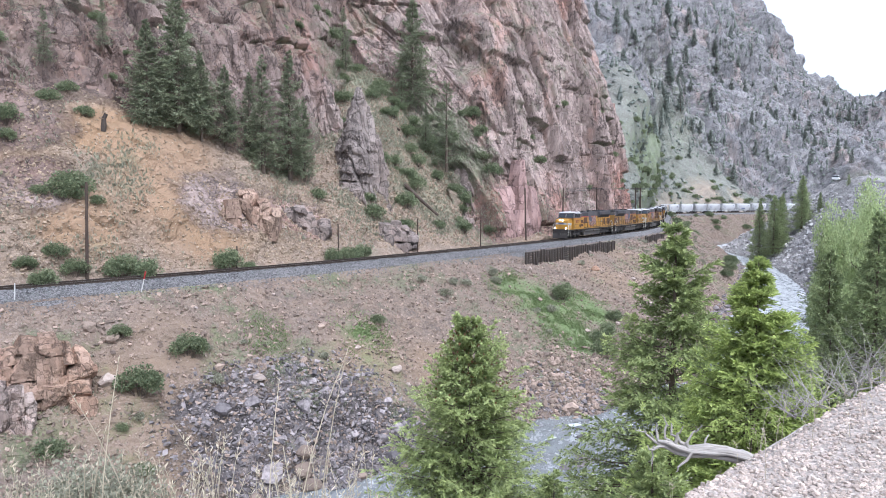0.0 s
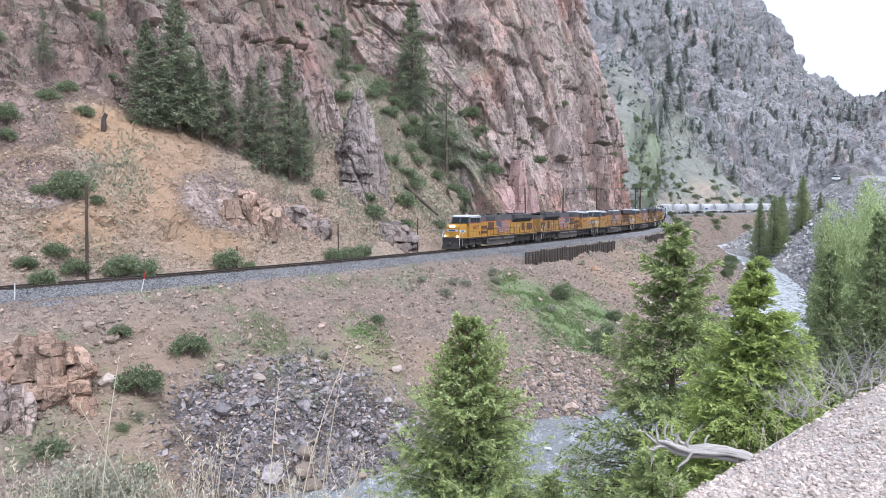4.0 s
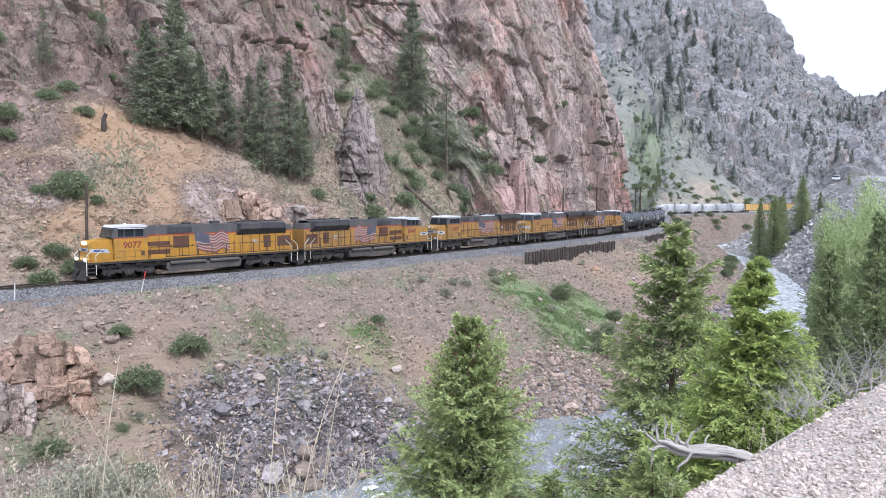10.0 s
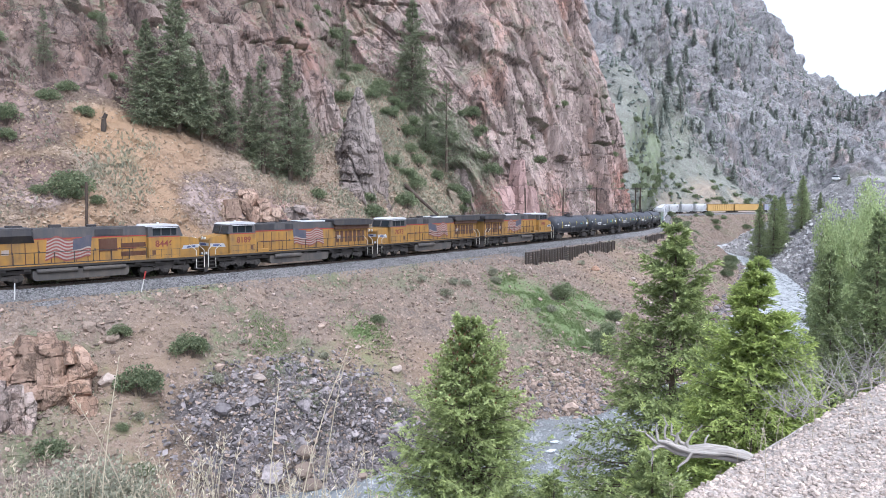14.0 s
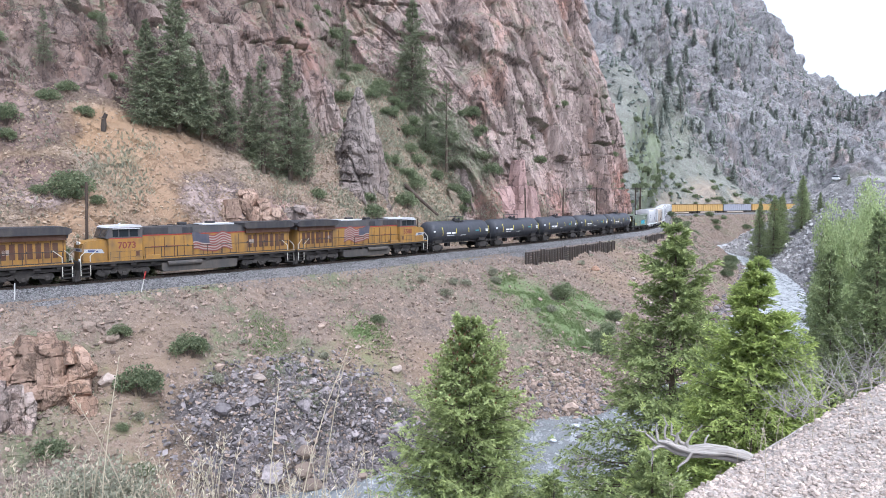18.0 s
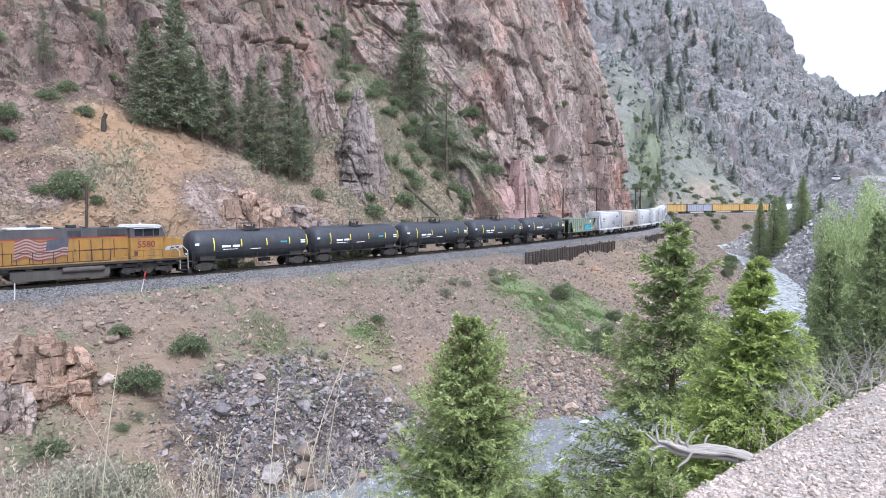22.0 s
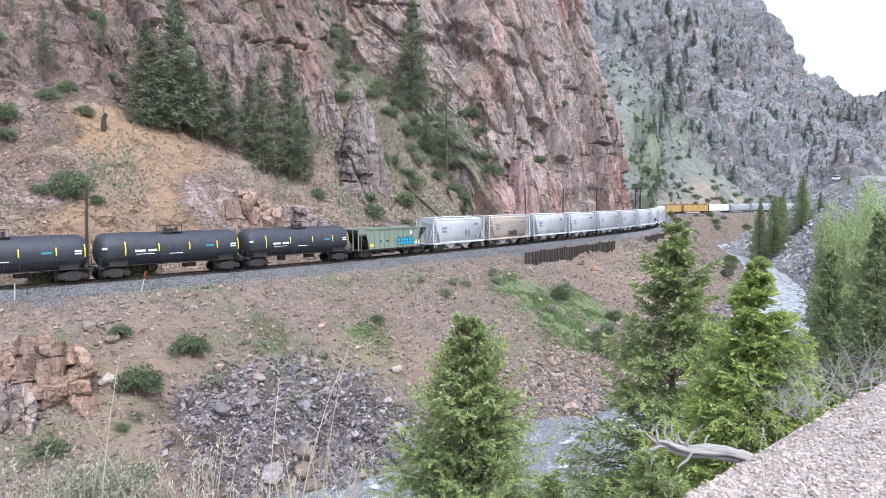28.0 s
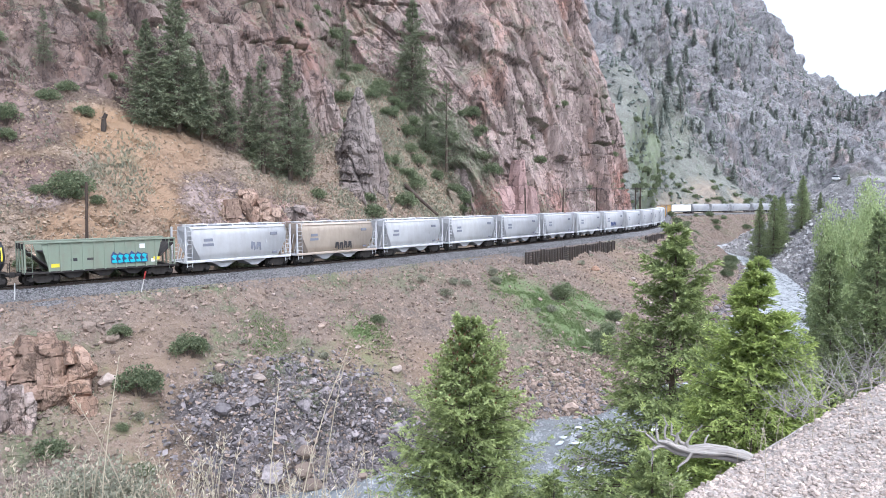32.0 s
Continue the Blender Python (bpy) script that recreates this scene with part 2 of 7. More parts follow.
M_near = terrain_material("river_bank_gravel", (0.4, 0.345, 0.3), (0.34, 0.295, 0.26), (0.36, 0.34, 0.328), (0.27, 0.257, 0.25), (0.41, 0.38, 0.36), (0.13, 0.16, 0.075), (0.36, 0.305, 0.255), 0.16)


def stone(name, a, b):
    k = Nodes(name, 0.9, 0, 0.2)
    at = k.world()
    isl = k.put("ShaderNodeNewGeometry").outputs["Random Per Island"]
    ob = k.put("ShaderNodeObjectInfo").outputs["Random"]
    f = k.math("FRACT", k.math("ADD", isl, ob))
    c = k.mix(f, a, b)
    c = k.mix(k.math("MULTIPLY", k.ramp(k.noise(3.0, 6.0, at, 0.7), (0.4, (0, 0, 0)), (0.65, (1, 1, 1))), 0.5), c, tuple(x * 0.5 for x in a))
    return k.done(c, k.bump(k.noise(5.0, 5.0, at, 0.7), 0.6, 0.08))


M_outcrop = terrain_material("orange_jointed_granite", (0.3, 0.18, 0.12), (0.25, 0.16, 0.11), (0.4, 0.24, 0.16), (0.34, 0.232, 0.175), (0.43, 0.315, 0.24), (0.08, 0.09, 0.05), (0.34, 0.19, 0.1), 0.55)
M_outcrop_pink = terrain_material("pink_jointed_granite", (0.3, 0.22, 0.18), (0.25, 0.2, 0.17), (0.4, 0.29, 0.24), (0.33, 0.26, 0.225), (0.43, 0.36, 0.32), (0.08, 0.09, 0.05), (0.34, 0.24, 0.18), 0.5)
M_pink_slab = terrain_material("pink_slab_granite", (0.36, 0.23, 0.2), (0.3, 0.2, 0.175), (0.43, 0.24, 0.205), (0.37, 0.245, 0.22), (0.45, 0.31, 0.28), (0.08, 0.09, 0.05), (0.36, 0.22, 0.18), 1.4)
M_spire = terrain_material("grey_spire_rock", (0.23, 0.187, 0.152), (0.165, 0.147, 0.132), (0.31, 0.24, 0.205), (0.26, 0.215, 0.195), (0.33, 0.28, 0.25), (0.1, 0.118, 0.07), (0.28, 0.185, 0.112))
M_stone_pink = stone("pink_granite", (0.4, 0.305, 0.243), (0.125, 0.097, 0.08))
M_stone_tan = stone("tan_slope_stone", (0.41, 0.315, 0.225), (0.2, 0.148, 0.108))
M_stone_grey = stone("grey_river_rock", (0.095, 0.086, 0.09), (0.37, 0.325, 0.315))
M_stone_pale = stone("pale_grey_rock", (0.26, 0.25, 0.247), (0.5, 0.475, 0.455))
M_stone_orange = stone("orange_granite", (0.36, 0.2, 0.125), (0.4, 0.27, 0.195))
M_pebble = stone("pale_gravel", (0.6, 0.5, 0.425), (0.3, 0.25, 0.22))
M_boulder = stone("pale_boulder_granite", (0.48, 0.39, 0.33), (0.33, 0.275, 0.24))
M_ballast_stone = stone("ballast_stone", (0.1, 0.097, 0.099), (0.27, 0.262, 0.262))

k = Nodes("ballast", 0.95, 0, 0.1)
v = k.put("ShaderNodeTexVoronoi", {"Vector": k.world(), "Scale": 11.0})
c = k.mix(k.put("ShaderNodeSeparateColor", {0: v.outputs["Color"]}).outputs[0], (0.05, 0.05, 0.053), (0.26, 0.255, 0.255))
c = k.mix(k.math("MULTIPLY", k.noise(0.25, 4.0, k.world()), 0.5), c, (0.21, 0.19, 0.18))
M_ballast = k.done(c, k.bump(v.outputs["Distance"], 0.9, 0.12))

k = Nodes("river_water", 0.12, 0, 0.5)
at = k.world()
flow = k.noise(0.75, 7.0, k.put("ShaderNodeMapping", {"Vector": at, "Rotation": (0, 0, -0.75), "Scale": (1.7, 0.6, 1.0)}).outputs[0], 0.75)
upstream = k.put("ShaderNodeMapRange", {"Value": k.put("ShaderNodeSeparateXYZ", {0: at}).outputs[1], 1: 75.0, 2: 130.0, 3: 0.0, 4: 0.13}).outputs[0]      # white rapids above the pool
foam = k.ramp(k.math("ADD", k.math("ADD", flow, upstream), k.math("MULTIPLY", k.math("SUBTRACT", k.noise(3.0, 5.0, at, 0.75), 0.5), 0.5)), (0.54, (0, 0, 0)), (0.85, (1, 1, 1)))
c = k.mix(foam, (0.2, 0.208, 0.208), (0.62, 0.63, 0.62))
M_water = k.done(c, k.bump(k.math("ADD", k.noise(1.6, 5.0, at, 0.7), flow), 0.7, 0.35), k.math("ADD", k.math("MULTIPLY", foam, 0.5), 0.24))

k = Nodes("foam", 0.6, 0, 0.3)
M_foam = k.done(k.mix(k.noise(6.0, 4.0, k.where()), (0.42, 0.45, 0.47), (0.66, 0.68, 0.69)), k.bump(k.noise(9.0, 4.0, k.where()), 0.6, 0.08))

M_bark = paintwork("bark", (0.12, 0.09, 0.07), 0.9, 0.4)
M_needle_dark = leafage("dark_needles", (0.12, 0.14, 0.09), (0.33, 0.355, 0.225), tips=True)
M_needle_mid = leafage("green_needles", (0.16, 0.2, 0.085), (0.46, 0.52, 0.215), tips=True)
M_needle_bank = leafage("bank_needles", (0.15, 0.185, 0.1), (0.4, 0.455, 0.22), tips=True)
M_needle_bright = leafage("fresh_needles", (0.18, 0.23, 0.07), (0.52, 0.6, 0.2), tips=True)
# distance haze put into the colour: paler, greyer needles for far trees
M_needle_hazed = leafage("haze_paled_needles", (0.17, 0.19, 0.17), (0.27, 0.29, 0.25))
M_leaf = leafage("shrub_leaves", (0.1, 0.125, 0.068), (0.26, 0.295, 0.17))
M_leaf_pale = leafage("pale_willow_leaves", (0.3, 0.36, 0.16), (0.54, 0.62, 0.33))
M_sage = leafage("sage_leaves", (0.18, 0.18, 0.125), (0.38, 0.375, 0.28))
M_dry = leafage("dry_grass", (0.36, 0.31, 0.22), (0.6, 0.53, 0.4))
M_grass = leafage("green_grass", (0.14, 0.19, 0.08), (0.26, 0.325, 0.145))
M_dead = paintwork("bleached_wood", (0.4, 0.365, 0.33), 0.85, 0.85, dust=(0.15, 0.135, 0.12))
M_pole = paintwork("old_pole_wood", (0.055, 0.038, 0.03), 0.9, 0.3)
M_timber = paintwork("tarred_timber", (0.045, 0.036, 0.032), 0.9, 0.3)

M_yellow = paintwork("armour_yellow_paint", (0.4, 0.2, 0.018), 0.42, 0.7, dust=(0.17, 0.115, 0.06))
M_yellow_dull = paintwork("dusty_yellow_paint", (0.33, 0.175, 0.036), 0.55, 0.95, dust=(0.13, 0.09, 0.055))
M_yellow_old = paintwork("faded_yellow_paint", (0.5, 0.31, 0.1), 0.55, 0.5)
M_grey = paintwork("harbour_grey_paint", (0.06, 0.06, 0.066), 0.55, 0.4)
M_roof = paintwork("pale_roof_paint", (0.5, 0.5, 0.51), 0.5, 0.25)
M_dark = paintwork("dark_grille", (0.03, 0.03, 0.035), 0.6, 0.25)
M_under = paintwork("dusty_underframe", (0.03, 0.027, 0.026), 0.85, 0.5, dust=(0.1, 0.085, 0.072))
M_wheel = paintwork("dark_wheel_steel", (0.018, 0.016, 0.015), 0.7, 0.3, 0.3, dust=(0.06, 0.05, 0.042))
M_number = paintwork("dark_red_number", (0.16, 0.03, 0.022), 0.5, 0.3)
M_silver = paintwork("silver_wing_decal", (0.36, 0.38, 0.42), 0.45, 0.3)
M_tank_grey = paintwork("dusty_fuel_tank", (0.06, 0.055, 0.052), 0.7, 0.35)
M_brown = paintwork("brown_louvre", (0.07, 0.028, 0.016), 0.6, 0.3)
M_red = paintwork("red_paint", (0.3, 0.03, 0.025), 0.5, 0.3)
M_white = paintwork("white_paint", (0.75, 0.75, 0.74), 0.5, 0.2)
M_post = paintwork("dusty_white_paint", (0.55, 0.54, 0.52), 0.6, 0.4)
M_flag_white = paintwork("faded_white_decal", (0.3, 0.25, 0.225), 0.55, 0.4)
M_flag_red = paintwork("faded_red_decal", (0.2, 0.05, 0.045), 0.55, 0.4)
M_canton = paintwork("faded_navy_decal", (0.05, 0.055, 0.085), 0.55, 0.5)
M_cyan_mark = paintwork("faded_cyan_marking", (0.05, 0.3, 0.32), 0.5, 0.2)
M_cone = leafage("brown_cones", (0.16, 0.085, 0.045), (0.3, 0.17, 0.09))
M_blue = paintwork("navy_paint", (0.04, 0.06, 0.16), 0.5, 0.25)
M_rail_white = paintwork("pale_handrail_paint", (0.5, 0.48, 0.42), 0.5, 0.3)
M_black = paintwork("black_tank_paint", (0.036, 0.038, 0.046), 0.42, 0.35, dust=(0.12, 0.115, 0.12))
M_green = paintwork("pale_green_paint", (0.22, 0.265, 0.2), 0.6, 0.5)
M_cyan = paintwork("cyan_spray_paint", (0.03, 0.42, 0.5), 0.5, 0.1)
M_hop_white = paintwork("hopper_white", (0.6, 0.6, 0.605), 0.55, 0.3)
M_hop_tan = paintwork("hopper_cream", (0.5, 0.42, 0.34), 0.55, 0.4)
M_hop_grey = paintwork("hopper_grey", (0.52, 0.52, 0.53), 0.5, 0.3)
M_steel = paintwork("rail_steel", (0.055, 0.042, 0.036), 0.5, 0.3, 0.5)
M_shine = paintwork("polished_rail_head", (0.22, 0.21, 0.2), 0.4, 0.2, 0.8)
M_tie = paintwork("tie_timber", (0.04, 0.033, 0.029), 0.9, 0.4)
k = Nodes("cab_glass", 0.08, 0, 0.6)
M_glass = k.done((0.02, 0.025, 0.03))
k = Nodes("lit_lamp", 0.3)
k.b.inputs["Emission Color"].default_value, k.b.inputs["Emission Strength"].default_value = (1, 0.9, 0.7, 1), 12.0
M_lamp = k.done((1.0, 0.95, 0.85))


# ---- the railway's line: rail heads at height 0, first point at the left ----
LINE = even(spline([(-186.1, -106.6), (-110.7, -26.5), (-62.7, 24.5), (-35.25, 53.6), (-30.77, 57.9), (-25.5, 62.9), (-19.35, 69.2), (-11.9, 77.3), (-2.52, 88.8), (10.15, 104.8), (21.72, 120.5), (37.97, 144.1),
                    (50.94, 167), (60.3, 190), (69, 216), (78, 243), (90.5, 279), (105.3, 319), (120, 332.5), (133.3, 343.5), (149.7, 355), (169.5, 366), (240, 397), (340, 432), (560, 500)], 24), 4200)
LINE_S = np.concatenate([[0], np.cumsum(np.linalg.norm(np.diff(LINE, axis=0), axis=1))])
LINE_S -= np.interp(-35.25, LINE[:, 0], LINE_S)      # zero where the track enters at the left


def on_line(s, off=0.0):
    """A place on the track's line at s metres, off metres to its left (towards the cliff)."""
    x, y = np.interp(s, LINE_S, LINE[:, 0]), np.interp(s, LINE_S, LINE[:, 1])
    dx = np.interp(s + 0.5, LINE_S, LINE[:, 0]) - np.interp(s - 0.5, LINE_S, LINE[:, 0])
    dy = np.interp(s + 0.5, LINE_S, LINE[:, 1]) - np.interp(s - 0.5, LINE_S, LINE[:, 1])
    h = np.maximum(np.hypot(dx, dy), 1e-6)
    return x - dy / h * off, y + dx / h * off, dx / h, dy / h


def loft(lines, rows, cols, first=0):
    """A sheet stretched between break lines that run side by side."""
    fine = []
    for ln in lines:
        fine.append(spline(ln, 16))
    mean = sum(fine) / len(fine)
    s = np.concatenate([[0], np.cumsum(np.linalg.norm(np.diff(mean, axis=0), axis=1))])
    u = np.linspace(0, s[-1], cols) if not first else np.concatenate([np.linspace(0, s[first * 16], 40, endpoint=False), np.linspace(s[first * 16], s[-1], cols - 40)])
    fine = [np.stack([np.interp(u, s, f[:, k]) for k in range(3)], -1) for f in fine]
    sheet, w = [], []
    for i, n in enumerate(rows):
        for t in np.linspace(0, 1, n, endpoint=i == len(rows) - 1):
            sheet.append(fine[i] * (1 - t) + fine[i + 1] * t)
            w.append(i + t)
    return np.array(sheet), np.array(w)[:, None] * np.ones(cols)[None]


def normals(p):
    du, dv = np.gradient(p, axis=1), np.gradient(p, axis=0)
    n = np.cross(du, dv)
    return n / (np.linalg.norm(n, axis=-1, keepdims=True) + 1e-9)


def blobs(p, places):
    """How much points lie within soft balls (x, y, z, radius)."""
    out = np.zeros(p.shape[:-1])
    for x, y, z, r in places:
        d = np.sqrt(((p - np.array((x, y, z))) ** 2).sum(-1)) / r
        out = np.maximum(out, np.clip(1.6 - d * 1.1, 0, 1))
    return out


def sheet_object(name, p, mix, material, label, category, red=None):
    me = mesh_from(name, p.reshape(-1, 3), grid_faces(*p.shape[:2]), name in ("ground", "river_bank", "mountainside"))
    paint(me, "mix", np.concatenate([mix.reshape(-1, 3), np.zeros((mix.size // 3, 1)) if red is None else red.reshape(-1, 1)], 1))
    me.materials.append(material)
    return tagged(new(name, me), label, category, kind="structure")


def crag(p, size, amp, seed, least=0.0):
    """Relief of broken rock: blocks of several sizes that stand out by their own measure, with joints between."""
    q = p + 0.35 * size * np.stack([vnoise(p / size * 0.8, seed + k) for k in (21, 22, 23)], -1)
    out = 0
    for k, (s, a) in enumerate(((1.0, 1.0), (0.42, 0.5), (0.18, 0.24))):
        if size * s < least:
            continue
        r, e = cells(q / (size * s) * np.array((1, 1, 0.5)), seed + 5 * k)
        out = out + a * (r - 0.5) * np.clip(e * 9, 0, 1) - a * 0.22 * (1 - np.clip(e * 7, 0, 1))
    return amp * out


def joints(p, size, amp, seed, high=1.9, sharp=10.0):
    """Upright columns of blocks between joints, each standing out by its own measure."""
    q = p + 0.16 * size * np.stack([vnoise(p / size * 0.6, seed + k) for k in (31, 32, 33)], -1)
    u, z = q[..., 0] * 0.64 + q[..., 1] * 0.77 + 0.12 * q[..., 2], q[..., 2] + 0.15 * q[..., 0]

    def rnd(*a):
        s = np.sin(sum(x * c for x, c in zip(a, (127.1, 311.7, 74.7))) + seed * 3.7) * 43758.5453
        return s - np.floor(s)

    shift = 0.5 * rnd(np.floor(z / size / (2.6 * high)))
    iu = np.floor(u / size + shift)
    fz = z / (size * high) * (0.7 + 0.6 * rnd(iu, iu)) + rnd(iu)
    iz = np.floor(fz)
    fu = u / size + shift - iu
    side = np.minimum(fu, 1 - fu)
    e = np.minimum(side, high * np.minimum(fz - iz, 1 - fz + iz))
    lean = (fu - 0.5) * (rnd(iu, iz, iu) - 0.5) + (fz - iz - 0.5) * (rnd(iz, iu) - 0.65)
    return amp * ((rnd(iu, iz) - 0.5 + 0.6 * lean) * np.clip(e * sharp, 0, 1) + 0.7 * (rnd(iu) - 0.5) * np.clip(side * sharp, 0, 1) - 0.25 * (1 - np.clip(e * sharp * 1.6, 0, 1)))


# ---- the ground under everything, to the horizon ----
ring = np.linspace(0, 2 * np.pi, 49)
rad = np.array([0, 60, 200, 500, 1200, 3500])
gp = np.stack([np.outer(rad, np.cos(ring)), np.outer(rad, np.sin(ring)), np.full((6, 49), -19.0)], -1)
sheet_object("ground", gp, np.zeros((6, 49, 3)), M_far, "stony valley floor under the canyon", "ground")

# ---- cliff side: toe by the track, foot of the cliff, cliff shoulder, upper crag ----
def beside(s, off, z):
    return (*[float(v) for v in on_line(s, off)[:2]], z)


toe = [beside(s, 3.4, -0.55) for s in (-190, -60, -8, 3, 12, 22, 33, 44, 55, 62, 69, 88, 110, 136)] + [(44.5, 178, 0.0)]
foot = [(-215, -55, 16), (-98, 28, 17), (-49, 70, 18), (-42, 77.5, 17.2), (-34, 84, 15.4), (-25.5, 90, 11.6), (-20, 101, 13), (-17, 128, 32.5), (-6, 127, 23.5), (1.0, 120, 12),
        beside(69, 8.5, 1.6), beside(90, 5.8, 0.8), beside(112, 5.3, 0.8), beside(138, 5.3, 0.8), (42.5, 179, 3)]
shoulder = [(-225, -48, 36), (-104, 34, 34), (-54, 79, 34), (-46.5, 88, 34), (-38, 95, 36), (-29.5, 105, 38), (-23, 121, 44), (-19, 143, 55), (-7, 138, 47), (2.2, 134, 36),
            (8.8, 124, 18.5), beside(92, 12, 25), beside(115, 10.5, 31), (39.5, 168, 34), (37, 181, 36)]
crest = [(-260, -20, 70), (-120, 60, 72), (-70, 108, 76), (-60, 119, 78), (-50, 128, 80), (-40, 140, 82), (-32, 160, 84), (-24, 170, 86), (-10, 162, 86), (-3, 160, 84),
         (3, 152, 80), (13, 156, 74), (24, 166, 68), (33.5, 178, 59), (29, 190, 62)]
p, w = loft([toe, foot, shoulder, crest], [150, 260, 130], 900, 2)
n = normals(p)
if n[..., 1].mean() > 0:
    n = -n
rockness = np.clip((w - 0.86) * 3.4 + 0.7 * fbm(p / 14, 3, 3), 0, 1)
outcrop = 0.55 * np.clip(fbm(p / 8, 3, 40) * 1.7 - 0.5, 0, 1) * np.clip(w * 4 - 0.4, 0, 1)
outcrop = np.maximum(outcrop, blobs(p, [(-46, 72, 13, 6), (-41, 66, 6, 4.5), (-49, 70, 9, 6), (-25, 77, 7, 5), (-18, 84, 6, 5)]))
rockness = np.where(w < 0.05, 0, np.maximum(rockness, outcrop))
tip = p[..., 0] > 8
rockness = np.where(tip & (w > 0.5), np.clip(rockness + 0.6, 0, 1), rockness)
fade = np.clip(w * 9, 0, 1)
soft = np.clip((w - 0.9) * 5, 0.25, 1)
disp = (joints(p, 7.0, 2.6, 11, 2.6, 14) + joints(p, 3.1, 1.25, 15, 2.4, 8) + joints(p, 1.4, 0.4, 17, 2.0, 5) + crag(p, 3.0, 0.3, 12, 1.0) + joints(p, 1.9, 1.2, 19, 4.5, 6) * np.clip((-8 - p[..., 0]) / 10, 0, 1)) * rockness * soft + 2.4 * fbm(p / 20, 3, 5) * fade * np.where(tip, 0.45, 1)
disp = disp + (0.35 * fbm(p / 2.6, 3, 9) + crag(p, 1.4, 0.5, 61, 0.9)) * fade * (1 - 0.8 * rockness)
disp = disp + 0.22 * rockness * fbm(p * np.array((1, 1, 0.5)) / 1.2, 2, 44)
p = p + n * disp[..., None]
WALL_P, WALL_W = p, w
slope = np.abs(normals(p)[..., 2])
green = blobs(p, [(-17, 122, 26, 9), (-11, 112, 14, 8), (-4, 108, 8, 8), (-2, 122, 18, 9), (-14, 146, 40, 9), (4, 118, 14, 7)]) * 0.6
green = np.maximum(green, np.clip(slope * 1.5 - 0.7, 0, 0.5) * np.clip(w - 0.7, 0, 1))
green = np.maximum(green, 0.33 * np.clip(fbm(p / 7, 3, 77) + 0.5, 0, 1))
soil = blobs(p, [(-33.5, 78, 13, 7.5), (-29, 74, 9, 7), (-25, 72, 6, 6), (-38, 76, 13, 5), (-44, 70, 6, 7), (-36, 66, 4, 5)])
SLOPE_SOIL = soil
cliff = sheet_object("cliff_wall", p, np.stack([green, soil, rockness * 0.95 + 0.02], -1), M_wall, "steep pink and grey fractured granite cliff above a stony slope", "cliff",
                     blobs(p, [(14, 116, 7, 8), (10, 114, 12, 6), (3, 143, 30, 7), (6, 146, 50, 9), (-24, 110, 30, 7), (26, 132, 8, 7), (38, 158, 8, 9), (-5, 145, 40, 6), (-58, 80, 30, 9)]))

# share of darker, browner rock, growing towards the left and up the wall
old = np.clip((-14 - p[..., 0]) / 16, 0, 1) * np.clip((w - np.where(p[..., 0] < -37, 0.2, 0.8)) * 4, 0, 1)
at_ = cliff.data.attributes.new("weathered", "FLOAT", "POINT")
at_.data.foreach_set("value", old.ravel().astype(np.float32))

# ---- embankment: ballast edge down to the river ----
st = (-190, -60, -18, 4, 14, 24, 34, 45, 58, 72, 86, 104, 122, 146, 172, 200, 235, 265, 300, 350, 430)
edge_top = [(*[float(v) for v in on_line(s, -2.9)[:2]], -0.9) for s in st]
water_edge = [(-150, -132, -14.6), (-66, -2, -14.6), (-36, 27, -14.6), (-23, 37, -14.6), (-15, 43, -14.6), (-8, 48, -14.6), (-2.5, 52.5, -14.6), (3, 58, -14.6), (9.5, 63.5, -14.6), (17, 68.5, -14.5), (25, 76, -14.5),
              (34.9, 90.6, -14.4), (46, 111.3, -14.3), (59.8, 139, -14.2), (74.8, 166.8, -14.2), (89.2, 199.8, -14.1), (104, 241.7, -14.0), (109.5, 273, -14.0), (117, 300, -13.9), (160, 338, -13.8), (255, 383, -13.6)]
mid = [tuple((0.52 * np.array(a) + 0.48 * np.array(b)).tolist()) for a, b in zip(edge_top, water_edge)]
river_bed = [(x + 5, y - 3.5, -16.5) for x, y, z in water_edge]
p, w = loft([edge_top, mid, water_edge, river_bed], [130, 140, 12], 760, 2)
n = normals(p)
n *= np.where(n[..., 2:] < 0, -1, 1)
DARK = [(-13.6, 51.5, -11.2, 6.5), (-9, 55.5, -10.6, 5.5), (-6.4, 51.5, -13.5, 6), (-17, 51.5, -9.8, 3.5), (-3, 54.5, -13.5, 4.5), (-16.5, 54.5, -7.5, 3.0), (-12.5, 57.5, -7.5, 3.0)]
talus = np.clip(blobs(p, DARK) * 1.2 + 0.5 * fbm(p / 5, 3, 15) - 0.25, 0, 1)
fade = np.clip(w * 8, 0, 1)
p = p + n * ((0.9 * fbm(p / 11, 3, 31) + 0.4 * fbm(p / 3.2, 3, 35) + crag(p, 1.2, 0.45, 71, 0.9) * (0.4 + talus)) * fade)[..., None]
green = blobs(p, [(13.5, 88, -6, 6), (16, 82, -8.5, 5.5), (10, 90, -4.5, 4), (-7.5, 65, -5, 2.6), (20, 92, -7, 5)]) * 0.72
green = np.maximum(green, 0.36 * np.clip(fbm(p / 6, 3, 78) + 0.45, 0, 1))
soil = blobs(p, [(-23.5, 49, -7.5, 5.5), (-20, 47, -11, 5), (-22, 54, -4.5, 4), (28, 108, -6, 9), (36, 122, -6, 9), (-7, 63, -8, 5), (0, 66, -10, 5)]) * 0.5
BANK_P, BANK_W = p, w
bank = sheet_object("embankment", p, np.stack([green, soil, talus * 0.9], -1), M_bank, "stony railway embankment with grass tufts and dark talus", "embankment")

